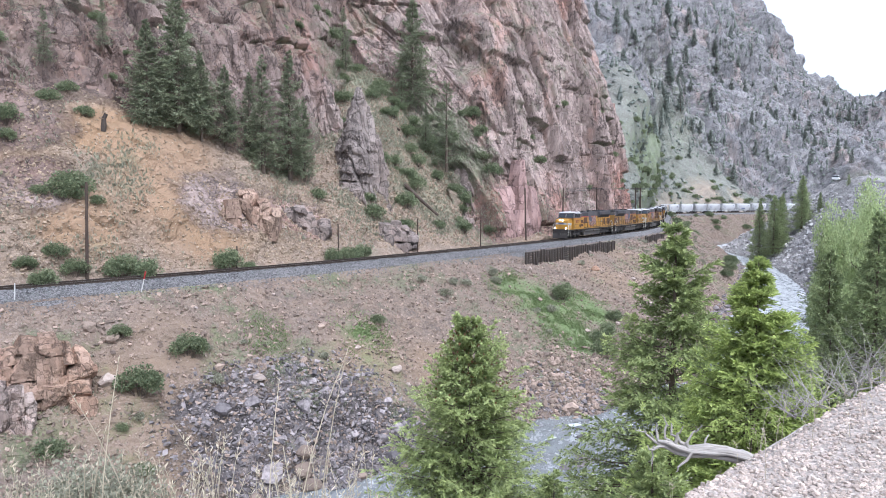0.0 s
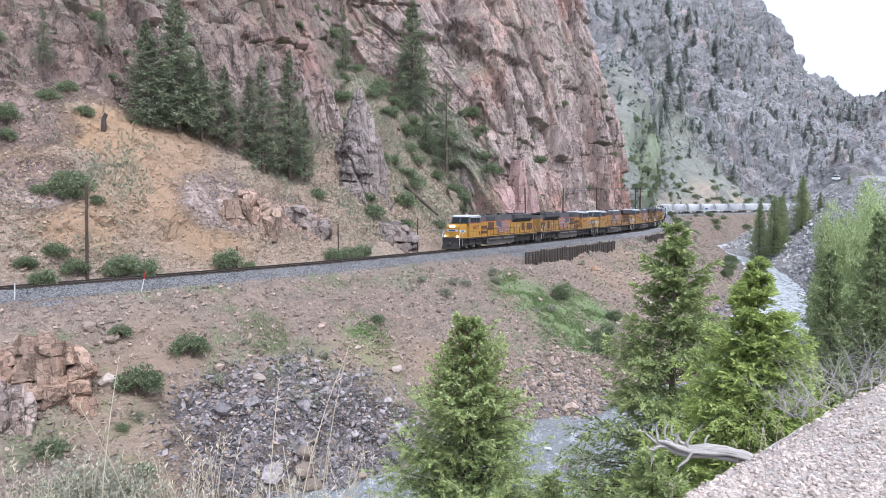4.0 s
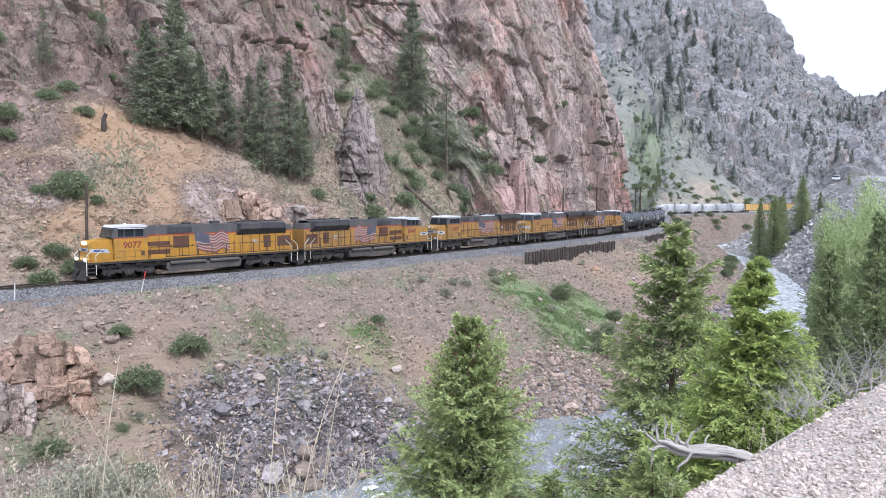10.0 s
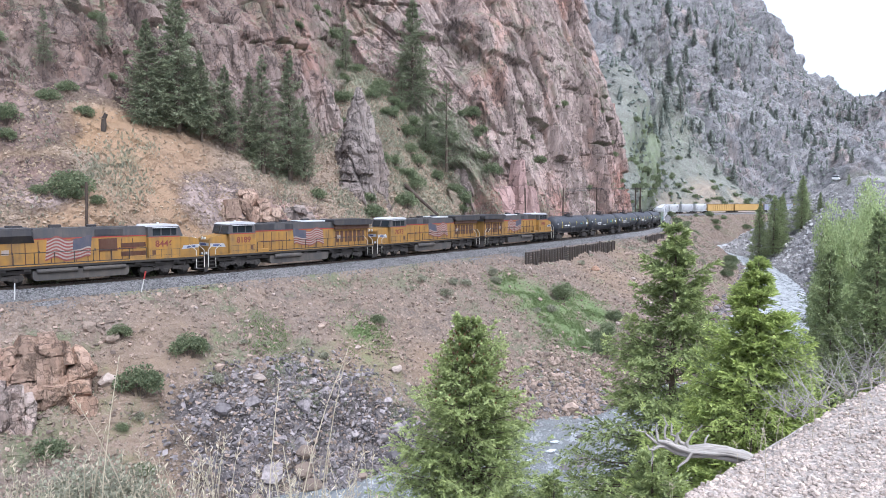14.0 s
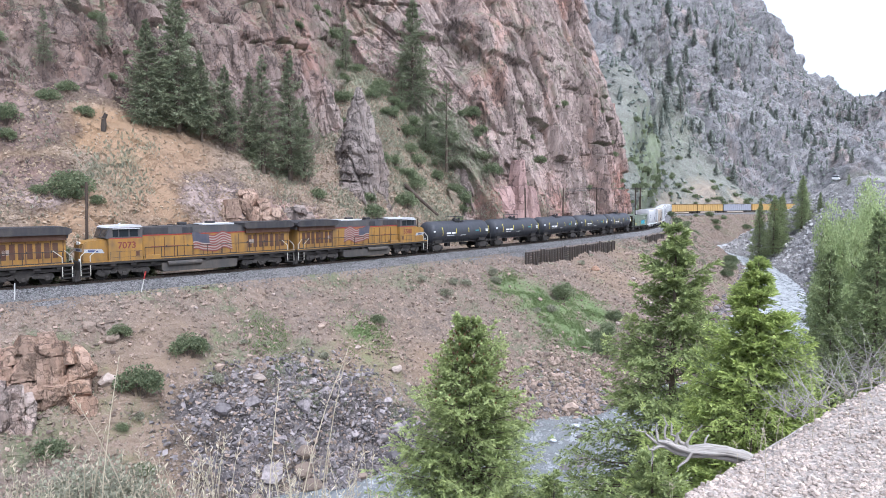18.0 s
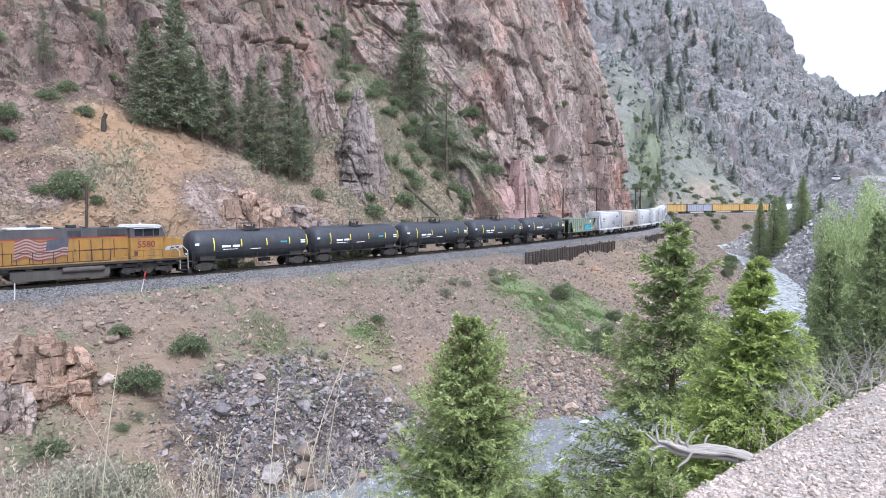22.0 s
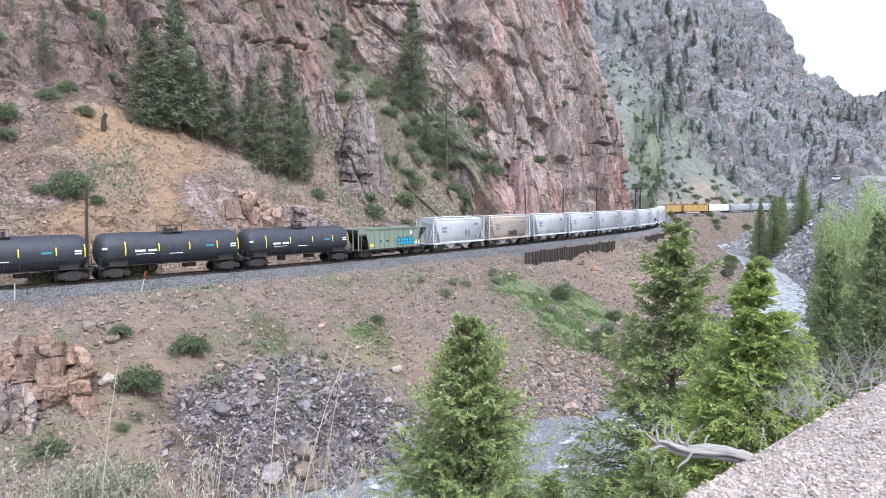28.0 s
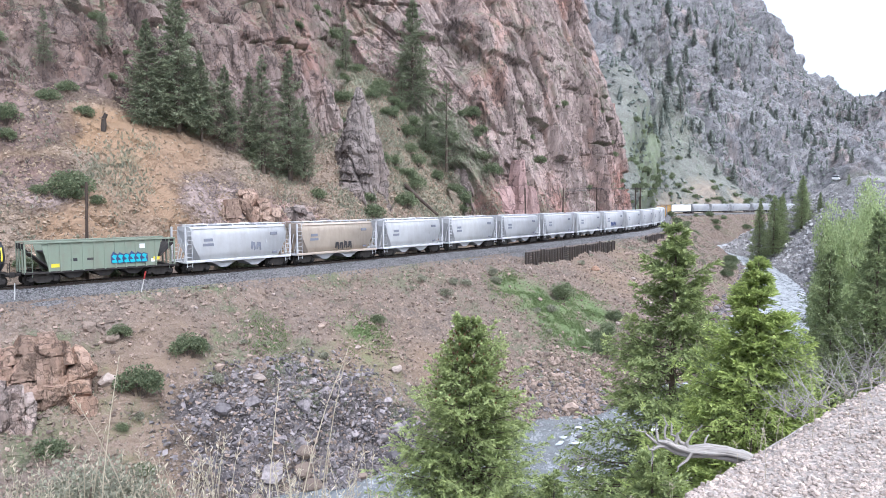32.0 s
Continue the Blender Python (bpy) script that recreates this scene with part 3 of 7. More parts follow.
# ---- the camera's own bank ----
r0 = [(-130, -150, -15.2), (-56, -10, -15.2), (-30, 20, -15.2), (-11, 34, -15.2), (0, 42, -15.2), (8, 49, -15.2), (18, 57, -15.2), (29, 66.5, -16.0), (42, 83, -16.0), (59.3, 109.5, -16.0), (82.5, 157, -16), (104, 218, -15.4), (122, 296, -15), (205, 352, -14.5)]
r1 = [(-100, -150, -4), (-30, -14, -5), (-14, 9, -5), (-5, 17, -5.5), (2, 21, -6.5), (8, 25, -7), (14, 27, -7), (22, 30, -6), (34, 40, -5), (56, 68, -5), (96, 160, -4), (119, 224, -3), (148, 301, -2), (230, 346, -2)]
r2 = [(-70, -150, 4), (-8, -14, 4.66), (-4.2, 0.5, 4.56), (-2, 2.6, 4.71), (0.38, 3.2, 4.78), (1.28, 4, 5.03), (2.7, 5.7, 4.76), (5.0, 7.7, 4.8), (9.5, 11, 4.68), (26, 22, 5), (112, 150, 9), (136, 226, 13.5), (178, 305, 12), (260, 340, 12)]
r3 = [(-40, -150, 6), (-3, -18, 5.46), (-1.5, -6, 5.36), (-0.5, -3, 5.36), (0.4, -2, 5.36), (1.5, -1.5, 5.36), (3.2, -1, 5.41), (6, -0.5, 5.66), (12, 1, 6.26), (40, 10, 9), (140, 140, 12), (166, 222, 15), (212, 300, 13), (300, 330, 14)]
r4 = [(60, -170, 40), (50, -60, 34), (48, -40, 32), (50, -30, 32), (52, -24, 32), (54, -18, 32), (56, -12, 32), (60, -6, 32), (70, 0, 34), (110, 0, 36), (230, 110, 34), (240, 200, 30), (290, 280, 28), (360, 310, 30)]
p, w = loft([r0, r1, r2, r3, r4], [60, 90, 60, 30], 520)
n = normals(p)
n *= np.where(n[..., 2:] < 0, -1, 1)
dist = np.hypot(p[..., 0], p[..., 1])
amp = np.clip((dist - 9) / 40, 0.02, 1.0)
amp = amp * np.clip(w * 2.5, 0.1, 1)
p = p + n * (amp * (0.9 * fbm(p / 9, 3, 51) + 0.3 * fbm(p / 1.8, 4, 55)) + 0.02 * fbm(p / 0.25, 2, 56) * (dist < 20))[..., None]
NEAR_P, NEAR_W = p, w
far_talus = np.clip((p[..., 1] - 90) / 60, 0, 1) * np.clip(3.3 - w, 0, 1)
grass = np.clip(0.55 * np.clip(1.85 - w, 0, 1) * (p[..., 1] > 9) + 0.25 * fbm(p / 5, 3, 57), 0, 1) * (1 - far_talus)
near_bank = sheet_object("river_bank", p, np.stack([grass * 0.9, 0 * w + 0.1, far_talus * 0.9], -1), M_near, "pale gravel river bank falling away to the water", "river bank")

# ---- the river ----
wl_ = even(spline([(x - 3, y + 2, z - 0.25) for x, y, z in water_edge], 16), 500)
wr_ = even(spline([(x + 4.5, y - 2, z + 0.55) for x, y, z in r0], 16), 500)
t = np.linspace(0, 1, 40)[:, None, None]
p = wl_[None] * (1 - t) + wr_[None] * t
p[..., 2] = np.interp(p[..., 1], [-100, 60, 110, 200, 400], [-14.75, -14.7, -14.5, -14.35, -14.1])
p[..., 2] += 0.22 * fbm(p / 2.2, 4, 91) + 0.12 * np.abs(fbm(p / 0.7, 3, 95))
me = mesh_from("river", p.reshape(-1, 3), grid_faces(40, 500))
me.materials.append(M_water)
tagged(new("river", me), "grey-green mountain river with white rapids", "river", kind="structure")

# ---- the far mountainside round the bend ----
f0 = [(-30, 240, -0.5), (30, 215, -0.5), (53, 214, -0.5), (67, 252, -0.5), (90, 302, -0.5), (112, 342, -0.5), (146, 371, -0.5), (180, 391, -0.5), (240, 416, -0.5), (330, 448, 2), (520, 505, 6)]
f1 = [(-60, 300, 40), (20, 270, 34), (62, 262, 36), (82, 300, 42), (105, 345, 44), (140, 400, 42), (176, 425, 30), (222, 445, 24), (290, 480, 30), (400, 520, 40), (600, 600, 60)]
f2 = [(-40, 420, 140), (40, 400, 135), (92, 400, 130), (130, 450, 128), (170, 500, 122), (222, 540, 112), (290, 590, 100), (360, 640, 92), (440, 680, 96), (540, 720, 120), (700, 780, 150)]
f3 = [(20, 640, 290), (100, 640, 285), (170, 660, 272), (230, 680, 250), (290, 690, 215), (335, 700, 192), (392, 760, 150), (470, 810, 126), (560, 880, 128), (660, 950, 170), (860, 1000, 240)]
f4 = [(40, 800, 300), (130, 800, 295), (200, 820, 275), (270, 840, 250), (340, 850, 205), (400, 860, 170), (470, 900, 135), (560, 950, 108), (660, 1020, 110), (780, 1080, 160), (980, 1100, 230)]
p, w = loft([f0, f1, f2, f3, f4], [90, 170, 130, 8], 640)
n = normals(p)
n *= np.where(n[..., 2:] < 0, -1, 1)
start = np.interp(p[..., 0] / np.maximum(p[..., 1], 1), [0.3, 0.42, 0.5, 0.6], [1.0, 0.8, 0.35, 0.15])      # rock comes down lower towards the river gap
rock = np.clip((w - start) * 2.2 + 0.6 * fbm(p / 45, 3, 13), 0, 1)
fade = np.clip(w * 5, 0, 1)
rib = 1 - np.abs(fbm(p * np.array((1 / 34, 1 / 34, 1 / 120)), 3, 83)) * 1.6
spur = 1 - np.abs(fbm(p * np.array((1 / 11, 1 / 11, 1 / 34)), 3, 87)) * 1.6
p = p + n * (fade * (9.0 * fbm(p / 70, 4, 17) + rock * (11.0 * (rib - 0.5) + 3.2 * (spur - 0.5) + joints(p, 9.0, 2.6, 82, 2.5, 8) + joints(p, 4.4, 1.2, 84, 2.0, 5) + 1.3 * fbm(p / 4.5, 3, 89)) + 1.2 * fbm(p / 7, 3, 19)))[..., None]
FAR_P, FAR_W = p, w
green = np.maximum(blobs(p, [(85, 290, 22, 30), (98, 320, 32, 26), (110, 345, 40, 22), (75, 260, 15, 22)]), blobs(p, [(140, 420, 70, 60), (100, 420, 90, 50)]) * 0.55)
green = np.maximum(green, 0.33 * np.clip(fbm(p / 30, 3, 79) + 0.5, 0, 1))
soil = blobs(p, [(150, 383, 5, 16), (180, 398, 5, 14), (125, 358, 5, 10), (205, 408, 5, 12)]) * 0.7
soil = np.maximum(soil, np.clip(0.42 - w, 0, 0.42) * 2.1 * np.clip((p[..., 0] - 95) / 20, 0, 1))
sheet_object("mountainside", p, np.stack([green * 0.62, soil, rock * 0.95], -1), M_far, "distant grey and pink rocky mountainside with thin grass", "mountain")

# ---- the track ----
track = tagged(new("railway_track"), "single railway track on dark timber ties and grey ballast", "railway track", kind="structure")
ss = np.arange(-185, 430, 1.0)
prof = [(-3.5, -2.6), (-3.1, -1.2), (-2.8, -0.84), (-1.75, -0.26), (-1.3, -0.2), (1.3, -0.2), (1.75, -0.26), (2.9, -0.7), (3.8, -0.75)]
rows = []
for off, z in prof:
    x, y, _, _ = on_line(ss, off)
    rows.append(np.stack([x, y, np.full_like(x, z)], -1))
q = np.array(rows)
q[..., 2] += 0.05 * vnoise(q / 0.8, 5)
me = mesh_from("ballast", q.reshape(-1, 3), grid_faces(*q.shape[:2]))
me.materials.append(M_ballast)
part("ballast", me, M_ballast, track)
for side in (-0.7535, 0.7535):
    sec = [(-0.07, -0.18), (-0.07, -0.16), (-0.015, -0.14), (-0.015, -0.05), (-0.036, -0.04), (-0.036, 0.0), (0.036, 0.0), (0.036, -0.04), (0.015, -0.05), (0.015, -0.14), (0.07, -0.16), (0.07, -0.18)]
    q = []
    for a, z in sec:
        x, y, _, _ = on_line(ss, side + a)
        q.append(np.stack([x, y, np.full_like(x, z)], -1))
    q = np.array(q)
    me = mesh_from("rail", q.reshape(-1, 3), grid_faces(*q.shape[:2]), False)
    me.materials.append(M_steel)
    me.materials.append(M_shine)
    mi = np.zeros(len(me.polygons), np.int32)
    mi[5 * (len(ss) - 1):6 * (len(ss) - 1)] = 1
    me.polygons.foreach_set("material_index", mi)
    part("rail", me, M_steel, track)
bm = bmesh.new()
box(bm, -0.115, 0.115, -1.3, 1.3, -0.36, -0.17, 0.012)
tie_mesh = bpy.data.meshes.new("tie")
bm.to_mesh(tie_mesh)
bm.free()
tie_mesh.materials.append(M_tie)
for i in range(220):
    s = -4 + i * 0.52
    x, y, dx, dy = (float(v) for v in on_line(s))
    ob = new("tie", tie_mesh)
    ob.parent = track
    ob.matrix_local = pose(x, y, 0, 0, 0, math.degrees(math.atan2(dy, dx)) + rng.normal(0, 0.8))
bm = bmesh.new()
for i in range(500):
    s = 110.4 + i * 0.56
    x, y, dx, dy = (float(v) for v in on_line(s))
    g = bmesh.ops.create_cube(bm, size=1.0, matrix=pose(x, y, -0.26, 0, 0, math.degrees(math.atan2(dy, dx))) @ Matrix.Diagonal((0.23, 2.6, 0.18, 1)))
part("far_ties", bm, M_tie, track)["kind"] = "stuff"

# ---- the train ----
def fresh(fn, *a, **kw):
    bm = bmesh.new()
    fn(bm, *a, **kw)
    return bm


def lettering(text, size, m, material, parent, name="road_number"):
    cu = bpy.data.curves.new(name, "FONT")
    cu.body, cu.size, cu.align_x, cu.align_y, cu.extrude, cu.offset = text, size, "CENTER", "CENTER", 0.006, 0.018
    tmp = bpy.data.objects.new(name, cu)
    me = bpy.data.meshes.new_from_object(tmp)
    bpy.data.objects.remove(tmp)
    bpy.data.curves.remove(cu)
    ob = part(name, me, material, parent)
    ob.matrix_local = m
    return ob


SIDES = ((1, pose(0, 0, 0, 90, 0, 180)), (-1, pose(0, 0, 0, 90, 0, 0)))


def wheelset_mesh(r):
    bm = bmesh.new()
    tube(bm, (0, -1.0, 0), (0, 1.0, 0), 0.09, 8)
    for y in (-0.755, 0.755):
        tube(bm, (0, y - 0.06, 0), (0, y + 0.06, 0), r, 20)
        tube(bm, (0, y * 0.92 - 0.015, 0), (0, y * 0.92 + 0.015, 0), r + 0.03, 20)
        for a in range(4):
            c, s = math.cos(a * 1.571), math.sin(a * 1.571)
            tube(bm, (c * r * 0.55, y - 0.075, s * r * 0.55), (c * r * 0.55, y + 0.075, s * r * 0.55), 0.05, 6)
    me = bpy.data.meshes.new("wheelset")
    bm.to_mesh(me)
    bm.free()
    me.materials.append(M_wheel)
    return me


WHEELS = {0.52: wheelset_mesh(0.52), 0.46: wheelset_mesh(0.46)}


def truck(parent, x, axles, r):
    """A bogie with its side frames, springs and wheelsets."""
    half = (axles - 1) * (0.87 if axles == 3 else 0.9)
    bm = bmesh.new()
    for y in (-1.08, 1.08):
        a, b = (y - 0.08, y + 0.08)
        if axles == 3:
            prism(bm, [(-half - 0.55, 0.62), (-half - 0.3, 0.42), (-half + 0.5, 0.5), (-0.5, 0.72), (-0.35, 0.45), (0.35, 0.45), (0.5, 0.72), (half - 0.5, 0.5), (half + 0.3, 0.42), (half + 0.55, 0.62), (half + 0.4, 0.95), (0.9, 0.88), (0.6, 1.12), (-0.6, 1.12), (-0.9, 0.88), (-half - 0.4, 0.95)], a, b)
        else:
            prism(bm, [(-half - 0.3, 0.4), (-half + 0.3, 0.4), (-0.45, 0.2), (0.45, 0.2), (half - 0.3, 0.4), (half + 0.3, 0.4), (half + 0.25, 0.68), (0.4, 0.92), (-0.4, 0.92), (-half - 0.25, 0.68)], a, b)
        for i in range(axles):
            xx = -half + 2 * half * i / (axles - 1)
            box(bm, xx - 0.16, xx + 0.16, y - 0.17, y + 0.17, r - 0.17, r + 0.17, 0.03)
        for xx in (-0.18, 0.0, 0.18):
            tube(bm, (xx, y, 0.3), (xx, y, 0.62), 0.08, 6)
        if axles == 3:
            for xx in (-0.87, 0.87):
                box(bm, xx - 0.25, xx + 0.25, y * 1.1 - 0.07, y * 1.1 + 0.07, 0.55, 0.8, 0.03)
                tube(bm, (xx - 0.3, y * 1.12, 0.95), (xx + 0.3, y * 1.12, 0.72), 0.05, 6)
    box(bm, -0.35, 0.35, -1.1, 1.1, 0.62, 0.95)
    tr = part("truck", bm, M_under, parent, "dusty cast steel truck")
    tr.matrix_local = pose(x, 0, 0)
    for i in range(axles):
        ws = new("wheelset", WHEELS[r])
        ws.parent = tr
        ws.matrix_local = pose(-half + 2 * half * i / (axles - 1), 0, r)
    return tr


def coupler(parent, x, sign):
    bm = bmesh.new()
    box(bm, min(x, x + sign * 0.75), max(x, x + sign * 0.75), -0.12, 0.12, 0.75, 1.02, 0.03)
    box(bm, min(x + sign * 0.55, x + sign * 0.85), max(x + sign * 0.55, x + sign * 0.85), -0.22, 0.22, 0.68, 1.08, 0.05)
    part("coupler", bm, M_under, parent)


def flag_decal(parent, x0, x1, z0, z1, y):
    """A waving striped flag as a thin decal, hoist at x1: pale ground, red stripes and a blue canton."""
    def band(ka, kb, ua, ub, dy):
        bm, prev, nx = bmesh.new(), None, 24
        for i in range(nx + 1):
            u = ua + (ub - ua) * i / nx
            wav = 0.15 * math.sin(u * 9.0 + 0.6) + 0.06 * math.sin(u * 17 + 1)
            x = x1 + (x0 - x1) * u
            za, zb = z0 + (z1 - z0) * ka / 13, z0 + (z1 - z0) * kb / 13
            pair = (bm.verts.new((x + 0.18 * ka / 13, dy, za + wav)), bm.verts.new((x + 0.18 * kb / 13, dy, zb + wav)))
            if prev:
                bm.faces.new((prev[0], pair[0], pair[1], prev[1]))
            prev = pair
        return bm

    f = part("flag_decal", band(0, 13, 0, 1, 0.0), M_flag_white, parent, "waving red, white and blue striped flag decal")
    f.matrix_local = pose(0, y, 0)
    s = 0.004 if y > 0 else -0.004
    for k in range(0, 13, 2):
        part("stripe", band(k, k + 1, 0, 1, s), M_flag_red, f)
    part("canton", band(6, 13, 0, 0.42, 2 * s), M_canton, f)


def rails_and_posts(bm, x0, x1, y, z0, z1, step=1.5, r=0.022):
    n = max(1, round((x1 - x0) / step))
    for i in range(n + 1):
        x = x0 + (x1 - x0) * i / n
        tube(bm, (x, y, z0), (x, y, z1), r, 5)
    tube(bm, (x0, y, z1), (x1, y, z1), r, 5)


def locomotive(number, maker, lit=False):
    """A six-axle road diesel; its nose points along x. maker 'a' has a flared radiator, 'b' an overhanging rear one."""
    L = tagged(new("locomotive"), "yellow and grey six-axle diesel locomotive with flag decal, road number %s" % number, "locomotive", "diesel locomotives")
    Y_ = M_yellow if lit else M_yellow_dull
    bm = bmesh.new()
    box(bm, -10.45, 10.25, -1.52, 1.52, 1.4, 1.66, 0.03)
    for x in np.linspace(-9.4, 9.4, 12):
        box(bm, x - 0.25, x + 0.25, -1.44, 1.44, 1.22, 1.4)
    box(bm, -10.0, 9.9, -1.2, 1.2, 1.0, 1.3)
    part("underframe", bm, M_under, L, "dark dusty underframe with walkway")
    bm = bmesh.new()
    for y in (-1.53, 1.53):
        box(bm, -10.4, 10.2, min(y, y - 0.01), max(y, y + 0.012), 1.62, 1.72)
    part("sill_stripe", bm, Y_, L)
    # fuel tank
    bm = bmesh.new()
    prism(bm, [(-3.9, 0.62), (-3.7, 0.4), (3.3, 0.4), (3.5, 0.62), (3.5, 1.2), (-3.9, 1.2)], -1.38, 1.38)
    if maker == "b":
        for y in (-1.4, 1.4):
            tube(bm, (-0.2, y, 1.12), (3.0, y, 1.12), 0.24, 12)
    else:
        for y in (-1.4, 1.4):
            tube(bm, (-3.6, y, 1.16), (-0.6, y, 1.16), 0.19, 12)
            tube(bm, (-0.2, y, 1.16), (3.2, y, 1.16), 0.19, 12)
    part("fuel_tank", bm, M_tank_grey, L, "grey dusty fuel tank with air reservoirs")
    for x in (-6.75, 6.75):
        truck(L, x, 3, 0.52)
    coupler(L, 10.0, 1)
    coupler(L, -10.0, -1)
    # nose and cab
    bm = bmesh.new()
    prism(bm, [(8.0, 1.66), (10.0, 1.66), (10.0, 3.15), (9.7, 3.38), (8.0, 3.55)], -1.15, 1.15)
    bmesh.ops.bevel(bm, geom=list(bm.edges), offset=0.07, segments=2, affect="EDGES")
    nose = part("nose", bm, Y_, L, "yellow short nose")
    part("nose_door", fresh(box, 9.995, 10.02, -0.32, 0.32, 1.8, 3.0), Y_, nose)
    bm = bmesh.new()
    prism(bm, [(5.2, 1.66), (8.05, 1.66), (8.05, 3.6), (5.2, 3.6)], -1.52, 1.52)
    bmesh.ops.bevel(bm, geom=list(bm.edges), offset=0.04, segments=1, affect="EDGES")
    cab = part("cab", bm, Y_, L, "yellow crew cab")
    bm = bmesh.new()
    prism(bm, [(5.2, 3.6), (8.28, 3.6), (7.98, 4.5), (5.2, 4.5)], -1.5, 1.5)
    part("cab_upper", bm, M_grey, cab, "grey upper cab")
    bm = bmesh.new()
    prism(bm, [(5.1, 4.5), (8.05, 4.5), (7.8, 4.68), (5.3, 4.7)], -1.4, 1.4)
    part("cab_roof", bm, M_roof, cab, "pale cab roof")
    for y, _ in SIDES:
        for x0, x1 in ((5.6, 6.25), (6.4, 7.15), (7.25, 7.7)):
            part("side_window", fresh(box, x0, x1, min(y * 1.49, y * 1.515), max(y * 1.49, y * 1.515), 3.72, 4.34), M_glass, cab)
    for y in (-0.72, 0.72):
        bm = bmesh.new()
        prism(bm, [(8.285, 3.68), (8.3, 3.68), (8.075, 4.36), (8.06, 4.36)], y - 0.6, y + 0.6)
        part("windscreen", bm, M_glass, cab)
    # wing emblem: a plain blue band on the nose with a pale edge
    bm = bmesh.new()
    for y in (-1, 1):
        prism(bm, [(8.3, 2.35), (9.9, 2.45), (9.95, 2.75), (8.5, 2.7)], y * 1.153, y * 1.165)
    box(bm, 10.0, 10.025, -1.0, 1.0, 2.5, 2.8)
    part("nose_emblem", bm, M_silver, nose, "plain silver wing-shaped emblem")
    bm = bmesh.new()
    for y in (-1, 1):
        prism(bm, [(8.75, 2.45), (9.6, 2.5), (9.6, 2.66), (8.9, 2.63)], y * 1.167, y * 1.172)
    box(bm, 10.026, 10.031, -0.55, 0.55, 2.56, 2.74)
    part("emblem_field", bm, M_blue, nose)
    for y in (-0.24, 0.24):
        part("headlight", fresh(tube, (9.92, y, 3.22), (10.06, y, 3.22), 0.14, 12), M_lamp if lit else M_lens, L, "lit headlight" if lit else "unlit headlight")
    for y in (-1.05, 1.05):
        part("ditch_light", fresh(tube, (10.22, y, 1.85), (10.34, y, 1.85), 0.12, 12), M_lamp if lit else M_lens, L, "lit ditch light" if lit else "unlit ditch light")
    # hood
    bm = bmesh.new()
    prism(bm, [(-10.0, 1.66), (5.22, 1.66), (5.22, 3.75), (-10.0, 3.75)], -1.02, 1.02)
    hood = part("hood", bm, Y_, L, "long yellow engine hood")
    bm = bmesh.new()
    if maker == "a":
        prism(bm, [(-10.0, 3.75), (5.22, 3.75), (5.22, 4.55), (2.5, 4.6), (-3.4, 4.6), (-4.0, 4.35), (-9.9, 4.35)], -1.0, 1.0)
    else:
        prism(bm, [(-10.2, 3.75), (5.22, 3.75), (5.22, 4.5), (0.2, 4.55), (-5.6, 4.4), (-10.2, 4.3)], -1.0, 1.0)
    part("hood_roof", bm, M_grey, hood, "grey hood roof")
    bm = bmesh.new()
    if maker == "a":
        for y in (-1, 1):
            x0, x1 = -9.2, -3.6
            a = [(x0, y * 1.02, 3.45), (x1, y * 1.02, 3.45), (x1 - 0.25, y * 1.5, 4.05), (x0 + 0.25, y * 1.5, 4.05), (x0 + 0.3, y * 1.45, 4.55), (x1 - 0.3, y * 1.45, 4.55), (x1, y * 0.6, 4.62), (x0, y * 0.6, 4.62)]
            vs = [bm.verts.new(c) for c in a]
            for q in ((0, 1, 2, 3), (3, 2, 5, 4), (4, 5, 6, 7)):
                bm.faces.new([vs[i] for i in q])
            bm.faces.new([vs[i] for i in (0, 3, 4, 7)])
            bm.faces.new([vs[i] for i in (1, 6, 5, 2)])
        bmesh.ops.recalc_face_normals(bm, faces=bm.faces)
        part("radiator", bm, M_dark, hood, "dark flared radiator housing")
        part("radiator_roof", fresh(box, -8.9, -3.9, -1.35, 1.35, 4.56, 4.68, 0.03), M_grey, hood)
        for x in (-8.0, -6.4, -4.8):
            part("fan", fresh(tube, (x, 0, 4.66), (x, 0, 4.82), 0.62, 14), M_dark, hood)
    else:
        prism(bm, [(-10.35, 4.2), (-10.1, 4.05), (-5.0, 4.05), (-4.7, 4.25), (-4.7, 4.62), (-5.2, 4.7), (-9.9, 4.7), (-10.35, 4.5)], -1.5, 1.5)
        part("radiator", bm, M_dark, hood, "dark overhanging radiator wing")
        bm = bmesh.new()
        for y in (-1, 1):
            prism(bm, [(-10.0, 3.6), (-5.0, 3.6), (-5.0, 4.06), (-10.0, 4.06)], y * 1.0, y * 1.28)
        part("radiator_screen", bm, M_brown, hood)
        part("roof_hatch", fresh(box, -3.9, -0.6, -0.95, 0.95, 4.5, 4.66, 0.03), M_roof, hood)
    for x in (3.6, 1.9, -0.2):
        part("roof_rib", fresh(box, x - 0.05, x + 0.05, -0.98, 0.98, 4.55, 4.62), M_dark, hood)
    part("antenna_dome", fresh(tube, (6.6, 0, 4.7), (6.6, 0, 4.86), 0.16, 10, 0.08), M_roof, cab)
    part("exhaust_stack", fresh(box, -2.3, -1.4, -0.25, 0.25, 4.5, 4.86, 0.03), M_dark, hood)
    part("horn", fresh(box, 0.6, 1.3, -0.3, 0.3, 4.55, 4.8, 0.03), M_dark, hood)
